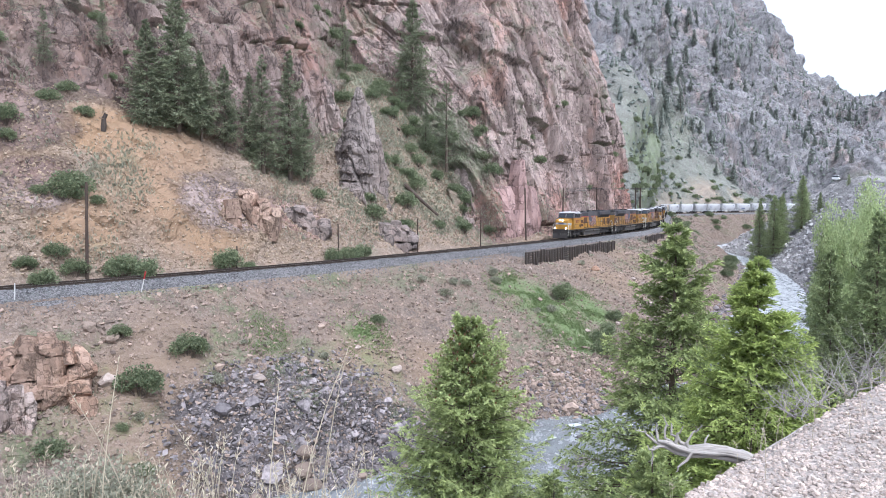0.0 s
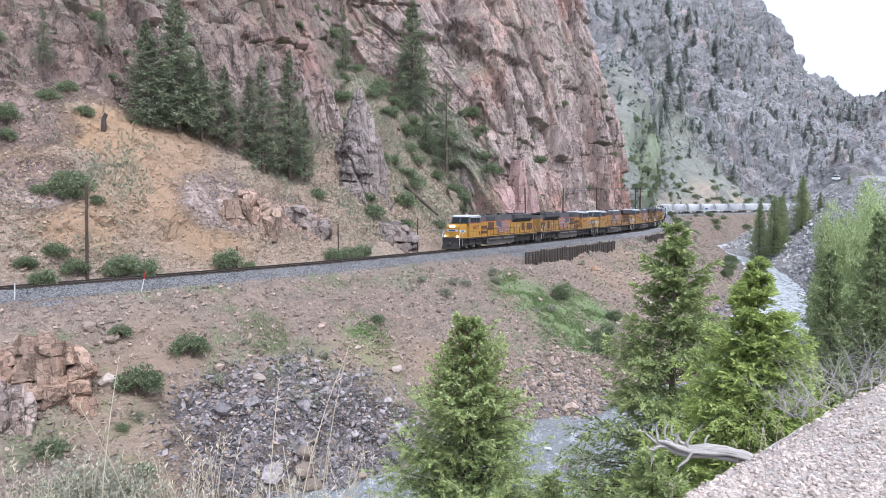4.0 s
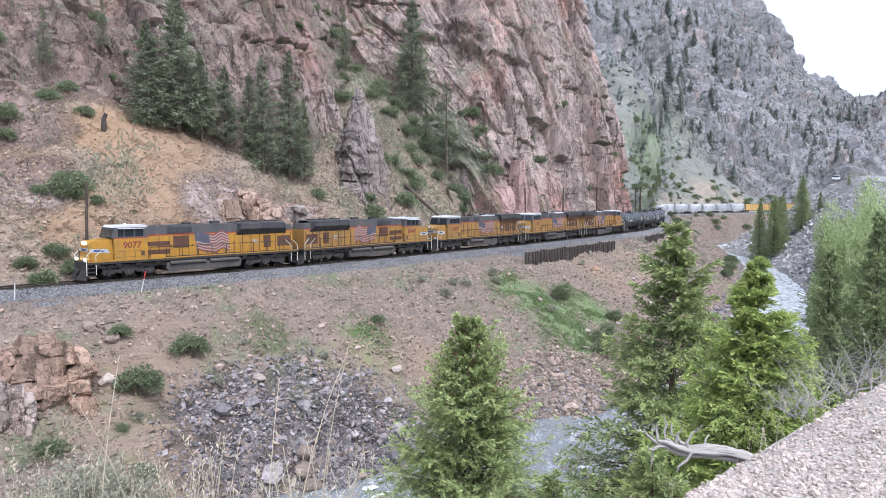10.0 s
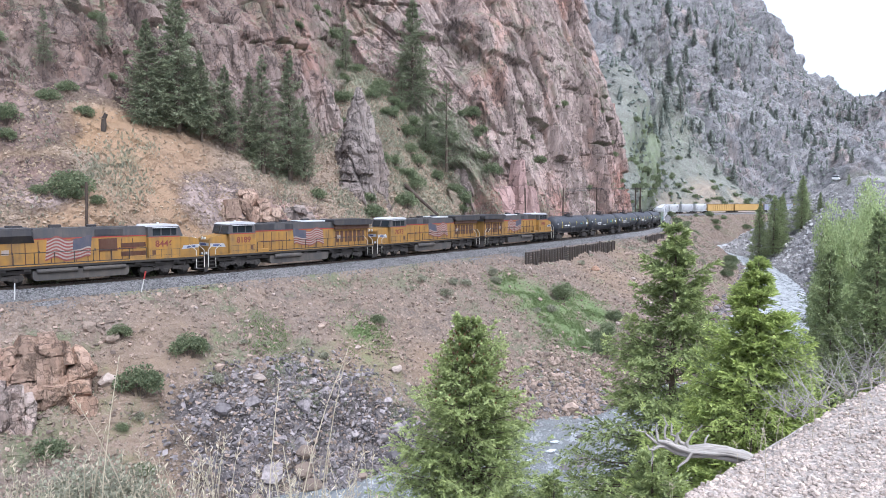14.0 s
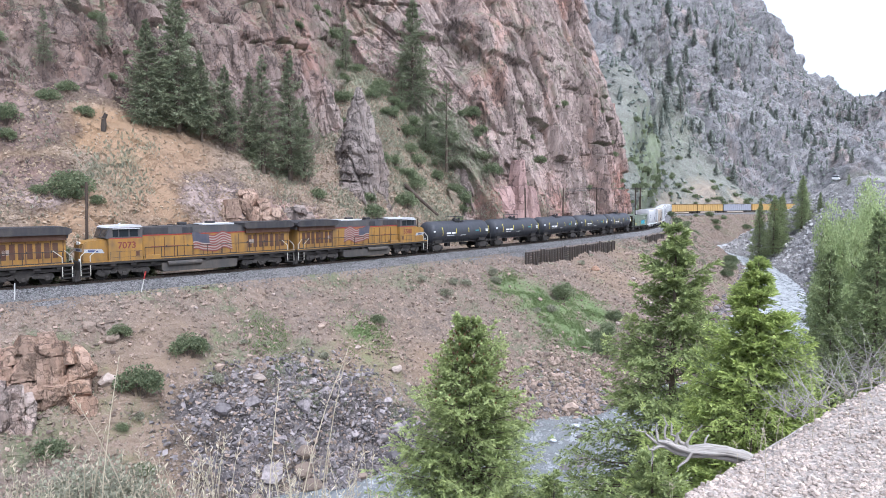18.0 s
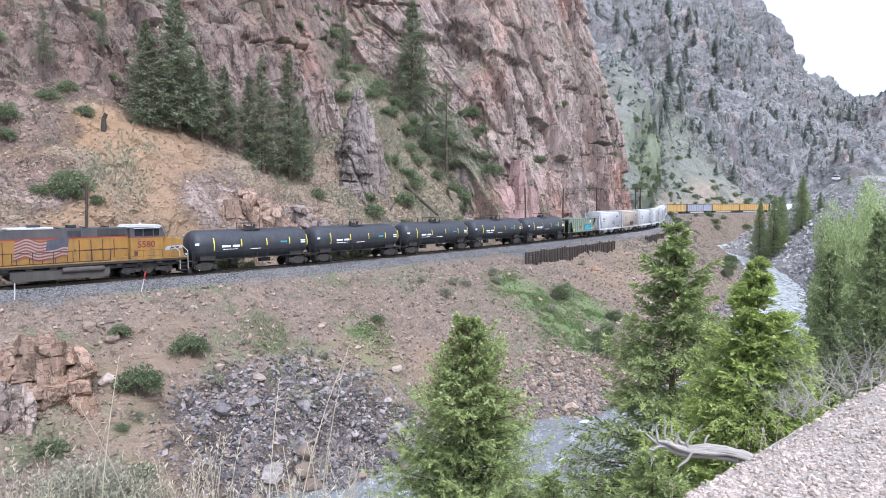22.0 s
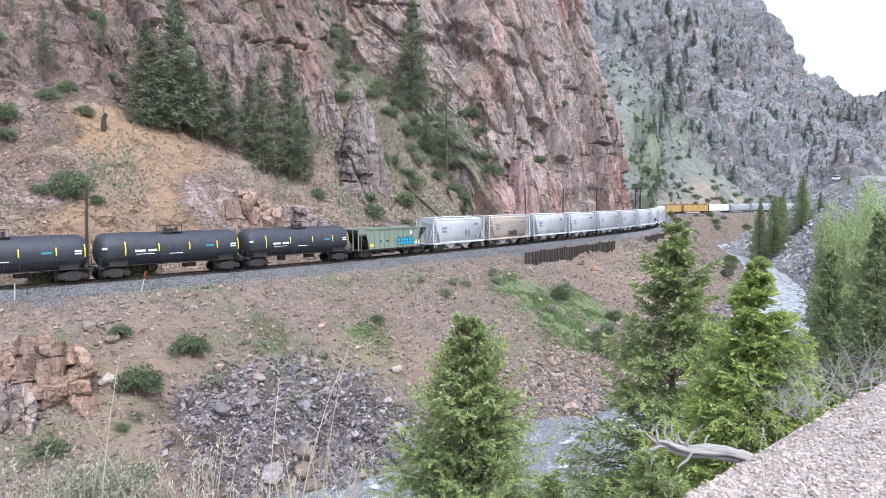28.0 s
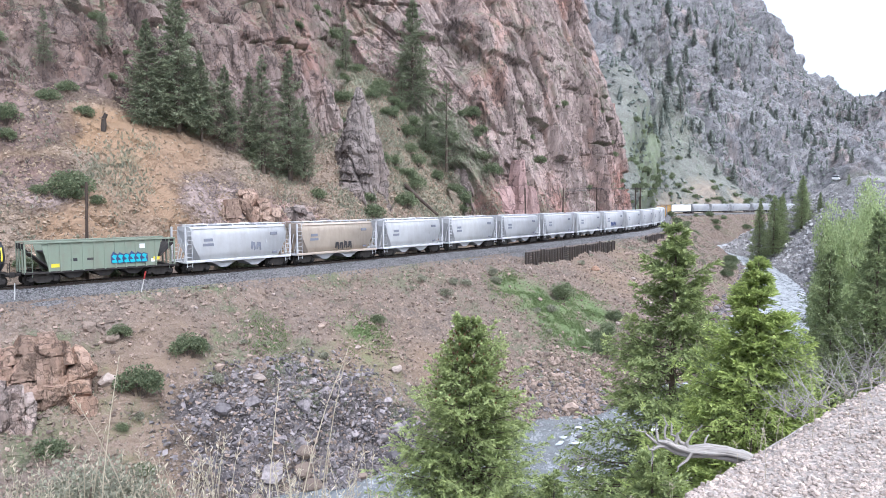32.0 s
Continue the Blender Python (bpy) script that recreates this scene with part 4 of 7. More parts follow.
    # side doors, louvres, flag, number
    for y, turn in SIDES:
        a, b = min(y * 1.02, y * 1.05), max(y * 1.02, y * 1.05)
        if maker == "a":
            part("louvre", fresh(box, 3.0, 5.1, a, b, 2.75, 3.15), M_brown, hood)
            part("louvre", fresh(box, 3.0, 5.1, a, b, 2.0, 2.4), M_brown, hood)
            part("dark_grille", fresh(box, 1.2, 2.7, a, b, 2.5, 3.6), M_brown, hood)
            part("dark_grille", fresh(box, 0.9, 3.2, a, b, 3.85, 4.4), M_dark, hood)
            part("rear_grille", fresh(box, -9.7, -8.2, a, b, 2.15, 3.2), M_brown, hood)
            part("access_door", fresh(box, -7.4, -6.6, a, b, 2.1, 3.3), M_brown, hood)
            flag_decal(L, -2.9, 0.5, 2.0, 3.75, y * 1.062)
        else:
            for i in range(7):
                part("louvre", fresh(box, -9.4 + i * 0.62, -9.0 + i * 0.62, a, b, 2.15, 3.4), M_brown, hood)
            part("dark_grille", fresh(box, 2.7, 4.9, a, b, 3.85, 4.4), M_dark, hood)
            part("dark_grille", fresh(box, 0.4, 1.4, a, b, 3.85, 4.35), M_dark, hood)
            flag_decal(L, -3.6, 0.3, 2.1, 3.7, y * 1.062)
        lettering(number, 0.78, pose(6.55, y * 1.535, 2.95) @ turn, M_number, L)
        for i in range(16):
            x = -9.8 + i * 0.92
            part("door_seam", fresh(box, x - 0.03, x + 0.03, a, b - 0.012 * (y > 0), 1.75, 3.55), M_brown, hood)
        part("trim_stripe", fresh(box, -9.95, 5.2, a, b, 3.7, 3.78), M_red, hood)
        part("trim_stripe", fresh(box, 5.22, 8.0, min(y * 1.52, y * 1.53), max(y * 1.52, y * 1.53), 3.55, 3.62), M_red, cab)
        part("battery_box", fresh(box, 3.6, 5.1, min(y * 1.02, y * 1.42), max(y * 1.02, y * 1.42), 1.66, 1.98, 0.02), Y_, hood)
        part("data_panel", fresh(box, -5.9, -5.4, a, b, 2.55, 2.95), M_flag_white, hood)
        part("plate", fresh(box, 5.5, 5.8, min(y * 1.52, y * 1.535), max(y * 1.52, y * 1.535), 2.0, 2.4), M_brown, cab)
        part("slogan_bar", fresh(box, 1.6, 4.3, a, b, 2.62, 2.72), M_number, hood)
        ca, cb = min(y * 1.52, y * 1.532), max(y * 1.52, y * 1.532)
        for z in (1.95, 2.45):
            part("panel_seam", fresh(box, 5.3, 7.95, ca, cb, z - 0.012, z + 0.012), M_dark, cab)
        for x in (5.3, 6.3, 7.2, 7.95):
            part("panel_seam", fresh(box, x - 0.012, x + 0.012, ca, cb, 1.72, 2.45), M_dark, cab)
        part("cab_visor", fresh(box, 5.5, 7.75, min(y * 1.5, y * 1.78), max(y * 1.5, y * 1.78), 4.38, 4.44, 0.02), M_roof, cab, "pale sun visor over the cab window")
        # thin dark strip stands in for the shade along the walkway
        part("walkway_shadow_gap", fresh(box, -9.95, 5.2, a, b - 0.02 * (y > 0), 1.66, 1.76), M_dark, hood)
        for x in (-8.9, -7.1, -5.2, -3.3, 0.9, 2.9):
            part("door_latch", fresh(box, x - 0.05, x + 0.05, a, b + 0.01 * (y > 0), 2.6, 2.78), M_dark, hood)
        part("sand_pipe", fresh(tube, (8.4, y * 1.2, 0.25), (8.6, y * 1.3, 1.4), 0.035, 6), M_under, L)
    bm = bmesh.new()
    for y in (-1.47, 1.47):
        rails_and_posts(bm, -9.6, 5.0, y, 1.66, 2.68, 1.5, 0.03)
    part("side_handrail", bm, M_under, L)
    for sx in (-1, 1):
        for y in (-1.47, 1.47):
            bm = bmesh.new()
            tube(bm, (sx * 10.3, y, 0.55), (sx * 10.3, y, 2.2), 0.035, 6)
            tube(bm, (sx * 9.55, y, 0.55), (sx * 9.55, y, 2.2), 0.035, 6)
            tube(bm, (sx * 10.3, y, 2.2), (sx * 9.75, y * 0.98, 2.75), 0.035, 6)
            tube(bm, (sx * 9.55, y, 2.2), (sx * 8.9, y, 2.75), 0.035, 6)
            part("step_handrail", bm, M_rail_white, L, "pale painted step handrail")
        for y in (-1, 1):
            bm = bmesh.new()
            for z in (0.45, 0.78, 1.11):
                box(bm, sx * 9.93 - 0.38, sx * 9.93 + 0.38, min(y * 1.05, y * 1.5), max(y * 1.05, y * 1.5), z - 0.03, z + 0.03)
            box(bm, sx * 9.93 - 0.4, sx * 9.93 + 0.4, min(y * 1.0, y * 1.06), max(y * 1.0, y * 1.06), 0.4, 1.3)
            part("step_ladder", bm, M_under, L)
        bm = bmesh.new()
        box(bm, min(sx * 10.25, sx * 10.36), max(sx * 10.25, sx * 10.36), -1.45, 1.45, 0.95, 1.66)
        prism(bm, [(sx * 10.3, 0.12), (sx * 10.7, 0.12), (sx * 10.38, 0.95), (sx * 10.28, 0.95)], -1.35, 1.35)
        part("pilot_plow", bm, M_under, L)
    return L


def tank_car(ln):
    T = tagged(new("tank_car"), "glossy black tank car with yellow bars and a top hatch", "tank car", "black tank cars")
    h = ln / 2 - 0.5
    bm = bmesh.new()
    n, seg = 28, []
    prof = [(-h, 0.05), (-h + 0.04, 0.6), (-h + 0.16, 1.05), (-h + 0.34, 1.32), (-h + 0.6, 1.46), (-h + 0.85, 1.5)]
    prof += [(x, 1.5) for x in np.linspace(-h + 2, h - 2, 8)] + [(-x, r) for x, r in prof[::-1]]
    rings = []
    for x, r in prof:
        rings.append([bm.verts.new((x, r * math.cos(2 * math.pi * i / n), 2.5 + r * math.sin(2 * math.pi * i / n))) for i in range(n)])
    for ra, rb in zip(rings, rings[1:]):
        for i in range(n):
            f = bm.faces.new((ra[i], ra[(i + 1) % n], rb[(i + 1) % n], rb[i]))
            f.smooth = True
    bm.faces.new(rings[0])
    bm.faces.new(rings[-1][::-1])
    bmesh.ops.recalc_face_normals(bm, faces=bm.faces)
    tank = part("tank", bm, M_black, T, "black cylindrical tank")
    for x in (-h * 0.62, 0, h * 0.62):
        bm = bmesh.new()
        ring_ = [[bm.verts.new((x + dx, 1.512 * math.cos(2 * math.pi * i / n), 2.5 + 1.512 * math.sin(2 * math.pi * i / n))) for i in range(n)] for dx in (-0.04, 0.04)]
        for i in range(n):
            bm.faces.new((ring_[0][i], ring_[0][(i + 1) % n], ring_[1][(i + 1) % n], ring_[1][i]))
        part("weld_band", bm, M_black, tank)
    bm = bmesh.new()
    tube(bm, (0, 0, 3.9), (0, 0, 4.25), 0.42, 16)
    for x in (-0.85, 0.85):
        for y in (-0.75, 0.75):
            tube(bm, (x, y, 3.75), (x, y, 4.58), 0.03, 5)
    for y in (-0.75, 0.75):
        tube(bm, (-0.85, y, 4.55), (0.85, y, 4.55), 0.03, 5)
    for x in (-0.85, 0.85):
        tube(bm, (x, -0.75, 4.55), (x, 0.75, 4.55), 0.03, 5)
    for x in (-0.75, 0.75):
        tube(bm, (x * 0.7, 0.3, 3.9), (x * 0.7, 0.3, 4.4), 0.14, 10)
    part("top_hatch", bm, M_dark, tank, "hatch and valves with safety rails")
    part("hatch_platform", fresh(box, -0.95, 0.95, -0.85, 0.85, 3.92, 3.98), M_dark, tank)
    bm = bmesh.new()
    for sx in (-1, 1):
        box(bm, min(sx * (h - 2.6), sx * (h + 0.1)), max(sx * (h - 2.6), sx * (h + 0.1)), -0.35, 0.35, 0.78, 1.15)
        prism(bm, [(sx * (h - 2.3), 1.1), (sx * (h - 0.9), 1.1), (sx * (h - 0.7), 1.9), (sx * (h - 2.5), 1.9)], -1.15, 1.15)
        box(bm, min(sx * (h - 0.3), sx * (h + 0.1)), max(sx * (h - 0.3), sx * (h + 0.1)), -1.45, 1.45, 1.02, 1.12)
    for y in (-1.42, 1.42):
        tube(bm, (-h, y, 1.18), (h, y, 1.18), 0.03, 5)
    part("stub_sill", bm, M_under, T)
    bm = bmesh.new()
    for y in (-1.46, 1.46):
        rails_and_posts(bm, -h + 0.1, h - 0.1, y, 1.1, 1.95, 2.6, 0.02)
        for x in (-0.25, 0.25):
            tube(bm, (x, y * 1.02, 0.6), (x, y * 0.55, 4.0), 0.02, 5)
    for sx in (-1, 1):
        for y in (-1.4, 1.4):
            tube(bm, (sx * (h + 0.05), y, 0.5), (sx * (h + 0.05), y, 2.0), 0.025, 5)
    part("grab_rail", bm, M_under, T)
    bm = bmesh.new()
    box(bm, 1.4, 2.1, -0.3, 0.3, 0.55, 1.05, 0.05)
    box(bm, -2.4, -1.2, -0.25, 0.25, 0.6, 0.95, 0.05)
    part("bottom_outlet", bm, M_under, T)
    for sx in (-1, 1):
        truck(T, sx * (h - 1.35), 2, 0.46)
        coupler(T, sx * (h - 0.1), sx)
    for y, turn in SIDES:
        for f_, hh in ((0.16, 0.62), (0.38, 0.34), (0.595, 0.34), (0.8, 0.34), (0.965, 0.55)):
            x = h - 2 * h * f_
            bm = bmesh.new()
            vs = []
            for i in range(5):
                a = (i / 4 - 0.5) * hh / 0.75
                for dx in (-0.05, 0.05):
                    vs.append(bm.verts.new((x + dx, y * 1.512 * math.cos(a + 0.12), 2.5 + 1.512 * math.sin(a + 0.12))))
            for i in range(4):
                bm.faces.new((vs[2 * i], vs[2 * i + 1], vs[2 * i + 3], vs[2 * i + 2]))
            part("yellow_bar", bm, M_barlight, tank)
        for f_, z, w, t, m_ in ((0.255, 2.42, 0.9, 0.2, M_white), (0.335, 2.42, 0.75, 0.2, M_white), (0.29, 2.12, 1.6, 0.05, M_white), (0.03, 2.72, 0.4, 0.2, M_white), (0.925, 2.66, 0.55, 0.16, M_white), (0.925, 2.45, 0.55, 0.12, M_white), (0.745, 2.6, 0.75, 0.16, M_cyan_mark), (0.5, 2.05, 1.2, 0.07, M_white)):
            x, e_ = h - 2 * h * f_, math.sqrt(max(0.0, 1.5 ** 2 - (z - 2.5) ** 2))
            part("marking", fresh(box, x - w / 2, x + w / 2, min(y * (e_ - 0.02), y * (e_ + 0.012)), max(y * (e_ - 0.02), y * (e_ + 0.012)), z - t / 2, z + t / 2), m_, tank)
    return T


def open_hopper(ln):
    G = tagged(new("open_hopper_car"), "faded pale green open-top hopper car with cyan graffiti", "hopper car")
    h = ln / 2 - 0.75
    for y in (-1, 1):
        bm = bmesh.new()
        prism(bm, [(-h + 1.75, 1.05), (h - 1.75, 1.05), (h - 1.3, 3.0), (h - 1.25, 3.4), (-h + 1.25, 3.4), (-h + 1.3, 3.0)], min(y * 1.38, y * 1.44), max(y * 1.38, y * 1.44))
        part("side_sheet", bm, M_green, G, "pale green side sheet")
        for i in range(11):
            x = -h + 1.75 + i * (2 * h - 3.5) / 10
            z0 = 1.05
            part("side_rib", fresh(box, x - 0.06, x + 0.06, min(y * 1.44, y * 1.53), max(y * 1.44, y * 1.53), z0, 3.4), M_green, G)
        part("top_chord", fresh(box, -h, h, min(y * 1.36, y * 1.56), max(y * 1.36, y * 1.56), 3.38, 3.52, 0.02), M_green, G)
        part("side_sill", fresh(box, -h, h, min(y * 1.36, y * 1.52), max(y * 1.36, y * 1.52), 0.95, 1.1), M_under, G)
    for sx in (-1, 1):
        bm = bmesh.new()
        prism(bm, [(sx * (h - 2.2), 1.1), (sx * (h - 2.1), 1.1), (sx * (h + 0.0), 3.0), (sx * (h + 0.0), 3.4), (sx * (h - 0.1), 3.4), (sx * (h - 0.1), 3.05)], -1.3, 1.3)
        part("slope_sheet", bm, M_under, G, "grimy slope sheet")
        bm = bmesh.new()
        for y in (-1.4, 1.4, -0.5, 0.5):
            box(bm, sx * (h - 0.05) - 0.06, sx * (h - 0.05) + 0.06, y - 0.05, y + 0.05, 0.95, 3.4)
        for i in range(6):
            for y in (-1.42, 1.42):
                tube(bm, (sx * (h - 0.05), y, 1.1 + i * 0.4), (sx * (h - 0.55), y, 1.1 + i * 0.4), 0.02, 5)
        for y in (-1.42, 1.42):
            tube(bm, (sx * (h - 0.55), y, 0.7), (sx * (h - 0.55), y, 3.4), 0.025, 5)
        part("end_ladder", bm, M_green, G)
        part("end_platform", fresh(box, min(sx * (h - 1.6), sx * h), max(sx * (h - 1.6), sx * h), -1.4, 1.4, 0.92, 1.02), M_under, G)
        truck(G, sx * (h - 1.35), 2, 0.46)
        coupler(G, sx * h, sx)
    for x in (-2.4, 0, 2.4):
        bm = bmesh.new()
        prism(bm, [(x - 1.1, 1.05), (x + 1.1, 1.05), (x + 0.35, 0.45), (x - 0.35, 0.45)], -1.2, 1.2)
        part("hopper_bay", bm, M_under, G)
    bm = bmesh.new()
    box(bm, -h + 1.5, h - 1.5, -1.36, 1.36, 2.6, 2.7)
    part("load", bm, M_dark, G)
    for y, turn in SIDES:
        # spray-painted letters: fat wavy bars of cyan on a dark edge
        bm = bmesh.new()
        for i in range(6):
            x = (-2.0 if y > 0 else 2.0) + (i - 2.5) * 0.5
            prism(bm, [(x - 0.3, 1.45), (x + 0.28, 1.4 + 0.06 * (i % 2)), (x + 0.32, 2.1), (x + 0.1, 2.28 + 0.1 * (i % 3)), (x - 0.26, 2.2)], min(y * 1.531, y * 1.536), max(y * 1.531, y * 1.536))
        part("graffiti_edge", bm, M_blue, G)
        bm = bmesh.new()
        for i in range(6):
            x = (-2.0 if y > 0 else 2.0) + (i - 2.5) * 0.5
            prism(bm, [(x - 0.22, 1.5), (x + 0.2, 1.47), (x + 0.22, 1.7), (x - 0.05, 1.75), (x + 0.24, 2.05), (x + 0.08, 2.2), (x - 0.2, 2.12), (x - 0.1, 1.85)], min(y * 1.537, y * 1.542), max(y * 1.537, y * 1.542))
        part("graffiti", bm, M_cyan, G, "cyan spray-painted scrawl")
        for x, z, w, t, m in ((h - 2.2, 1.55, 0.6, 0.3, M_barlight), (-h + 1.7, 1.7, 0.55, 0.28, M_barlight), (-3.1, 2.85, 0.45, 0.4, M_white), (-4.1, 1.55, 0.5, 0.3, M_white), (h - 3.6, 1.95, 0.5, 0.25, M_dark), (h - 4.9, 1.95, 0.6, 0.2, M_dark)):
            part("marking", fresh(box, x - w / 2, x + w / 2, min(y * 1.44, y * 1.452), max(y * 1.44, y * 1.452), z - t / 2, z + t / 2), m, G)
    return G


def covered_hopper(ln, mat, label, bays=2, tall=4.45):
    H = tagged(new("covered_hopper_car"), label, "hopper car", "covered hopper cars")
    h = ln / 2 - 0.6
    e = h - 0.55
    # curved side shell with sloping end sheets
    half = [(1.38, 1.15), (1.5, 1.9), (1.54, 2.7), (1.5, 3.5), (1.36, tall - 0.35), (1.1, tall - 0.08)]
    sect = half + [(-y, z) for y, z in half[::-1]]
    bm = bmesh.new()

    def inset(z):
        return e - 1.0 * max(0.0, (3.0 - z) / 1.85) if z < 3.0 else e

    lo = [bm.verts.new((-inset(z), y, z)) for y, z in sect]
    hi = [bm.verts.new((inset(z), y, z)) for y, z in sect]
    for i in range(len(sect)):
        j = (i + 1) % len(sect)
        bm.faces.new((lo[i], lo[j], hi[j], hi[i])).smooth = i not in (5, 11)
    bm.faces.new(lo[::-1])
    bm.faces.new(hi)
    bmesh.ops.recalc_face_normals(bm, faces=bm.faces)
    shell = part("body_shell", bm, mat, H)
    for y in (-1, 1):
        part("roof_eave", fresh(box, -e, e, min(y * 1.08, y * 1.42), max(y * 1.08, y * 1.42), tall - 0.3, tall - 0.2, 0.02), mat, shell)
        part("side_sill", fresh(box, -h, h, min(y * 1.36, y * 1.56), max(y * 1.36, y * 1.56), 1.02, 1.24, 0.02), mat, H)
        bm = bmesh.new()
        for sx in (-1, 1):
            for x in (sx * (h - 0.1), sx * (h - 0.62)):
                tube(bm, (x, y * 1.5, 0.6), (x, y * 1.42, tall - 0.1), 0.03, 5)
            for i in range(9):
                z = 0.75 + i * 0.4
                tube(bm, (sx * (h - 0.1), y * 1.48, z), (sx * (h - 0.62), y * 1.48, z), 0.022, 5)
        part("end_ladder", bm, M_hop_grey, H)
        for x in np.linspace(-e * 0.55, e * 0.55, 3):
            part("side_seam", fresh(box, x - 0.03, x + 0.03, min(y * 1.3, y * 1.55), max(y * 1.3, y * 1.55), 2.5, 2.9), mat, shell)
    bm = bmesh.new()
    for y in (-0.55, 0.55):
        box(bm, -h + 0.1, h - 0.1, y - 0.22, y + 0.22, tall + 0.06, tall + 0.1)
    for i in range(8):
        x = -e + 0.6 + i * (2 * e - 1.2) / 7
        box(bm, x - 0.04, x + 0.04, -1.05, 1.05, tall - 0.1, tall + 0.06)
    part("running_board", bm, M_hop_grey, H, "galvanised roof running board")
    for i in range(4):
        x = -e + 1.6 + i * (2 * e - 3.2) / 3
        part("roof_hatch", fresh(box, x - 0.5, x + 0.5, -0.3, 0.3, tall - 0.1, tall + 0.16, 0.05), mat, H)
    for sx in (-1, 1):
        bm = bmesh.new()
        for y in (-1.42, 1.42):
            box(bm, sx * h - 0.07, sx * h + 0.07, y - 0.07, y + 0.07, 1.1, tall - 0.1)
        for y in (-0.7, 0.0, 0.7):
            tube(bm, (sx * (h - 0.1), y, 1.1), (sx * (e - 0.1), y, 3.2), 0.05, 5)
        box(bm, min(sx * (h - 1.9), sx * h), max(sx * (h - 1.9), sx * h), -1.4, 1.4, 0.98, 1.06)
        part("end_frame", bm, M_hop_grey, H)
        truck(H, sx * (h - 1.3), 2, 0.46)
        coupler(H, sx * h, sx)
    for i in range(bays):
        x = (i - (bays - 1) / 2) * (2 * h - 4.6) / bays
        bm = bmesh.new()
        w = (2 * h - 4.8) / bays / 2
        prism(bm, [(x - w, 1.12), (x + w, 1.12), (x + 0.3, 0.42), (x - 0.3, 0.42)], -1.15, 1.15)
        part("discharge_bay", bm, M_hop_grey if bays == 2 else M_under, H)
    for y, turn in SIDES:
        for x, z, w, t in ((h - 2.2, 3.1, 0.9, 0.28), (h - 2.2, 2.65, 1.1, 0.26), (-h + 2.0, 3.5, 0.8, 0.3), (-h + 1.9, 1.6, 0.5, 0.2)):
            part("marking", fresh(box, x - w / 2, x + w / 2, min(y * 1.5, y * 1.555), max(y * 1.5, y * 1.555), z - t / 2, z + t / 2), M_mark, shell)
    return H


def graffiti_on(car, x, z, n, mat, label):
    """A scrawl of n fat letters on both sides of a car: plain wavy shapes."""
    for y in (-1, 1):
        bm = bmesh.new()
        for i in range(n):
            a = x + (i - (n - 1) / 2) * 0.62
            k = 0.12 * math.sin(i * 2.1)
            prism(bm, [(a - 0.27, z - 0.4 + k), (a - 0.1, z - 0.45), (a - 0.05, z + 0.1), (a + 0.12, z - 0.35), (a + 0.27, z - 0.3 + k), (a + 0.2, z + 0.4 + k), (a - 0.22, z + 0.35)], min(y * 1.551, y * 1.558), max(y * 1.551, y * 1.558))
        part("graffiti", bm, mat, car, label)


def gondola(ln, mat, label):
    K = tagged(new("gondola_car"), label, "gondola car", "high-sided gondola cars")
    h = ln / 2 - 0.6
    for y in (-1, 1):
        part("side_wall", fresh(box, -h, h, min(y * 1.4, y * 1.46), max(y * 1.4, y * 1.46), 1.0, 4.3), mat, K)
        for i in range(15):
            x = -h + 0.1 + i * (2 * h - 0.2) / 14
            part("side_post", fresh(box, x - 0.07, x + 0.07, min(y * 1.46, y * 1.56), max(y * 1.46, y * 1.56), 1.0, 4.3), mat, K)
        part("top_chord", fresh(box, -h, h, min(y * 1.38, y * 1.58), max(y * 1.38, y * 1.58), 4.28, 4.42), M_brown, K)
    for sx in (-1, 1):
        part("end_wall", fresh(box, min(sx * (h - 0.08), sx * h), max(sx * (h - 0.08), sx * h), -1.4, 1.4, 1.0, 4.3), mat, K)
        truck(K, sx * (h - 1.8), 2, 0.46)
        coupler(K, sx * h, sx)
    part("floor_frame", fresh(box, -h, h, -1.4, 1.4, 0.8, 1.05), M_under, K)
    part("load", fresh(box, -h + 0.1, h - 0.1, -1.38, 1.38, 3.3, 3.9), M_brown, K)
    return K


def boxcar(ln):
    B = tagged(new("boxcar"), "white high-sided boxcar with a dark end", "boxcar")
    h = ln / 2 - 0.6
    body = part("body", fresh(box, -h, h, -1.5, 1.5, 1.05, 4.25, 0.05), M_white, B)
    for y in (-1, 1):
        part("sliding_door", fresh(box, -1.5, 1.5, min(y * 1.5, y * 1.56), max(y * 1.5, y * 1.56), 1.2, 4.0), M_white, B)
    for sx in (-1, 1):
        part("end_wall", fresh(box, min(sx * h, sx * (h + 0.06)), max(sx * h, sx * (h + 0.06)), -1.45, 1.45, 1.1, 4.2), M_brown, B)
        truck(B, sx * (h - 1.8), 2, 0.46)
        coupler(B, sx * h, sx)
    part("underframe", fresh(box, -h, h, -1.3, 1.3, 0.75, 1.08), M_under, B)
    return B


M_barlight = paintwork("reflective_yellow", (0.75, 0.62, 0.05), 0.4, 0.1)
M_lens = paintwork("dull_lens", (0.5, 0.5, 0.48), 0.2, 0.2)
M_mark = paintwork("grey_marking", (0.2, 0.21, 0.25), 0.6, 0.2)
M_blue_car = paintwork("grey_blue_car_paint", (0.3, 0.31, 0.36), 0.6, 0.4)

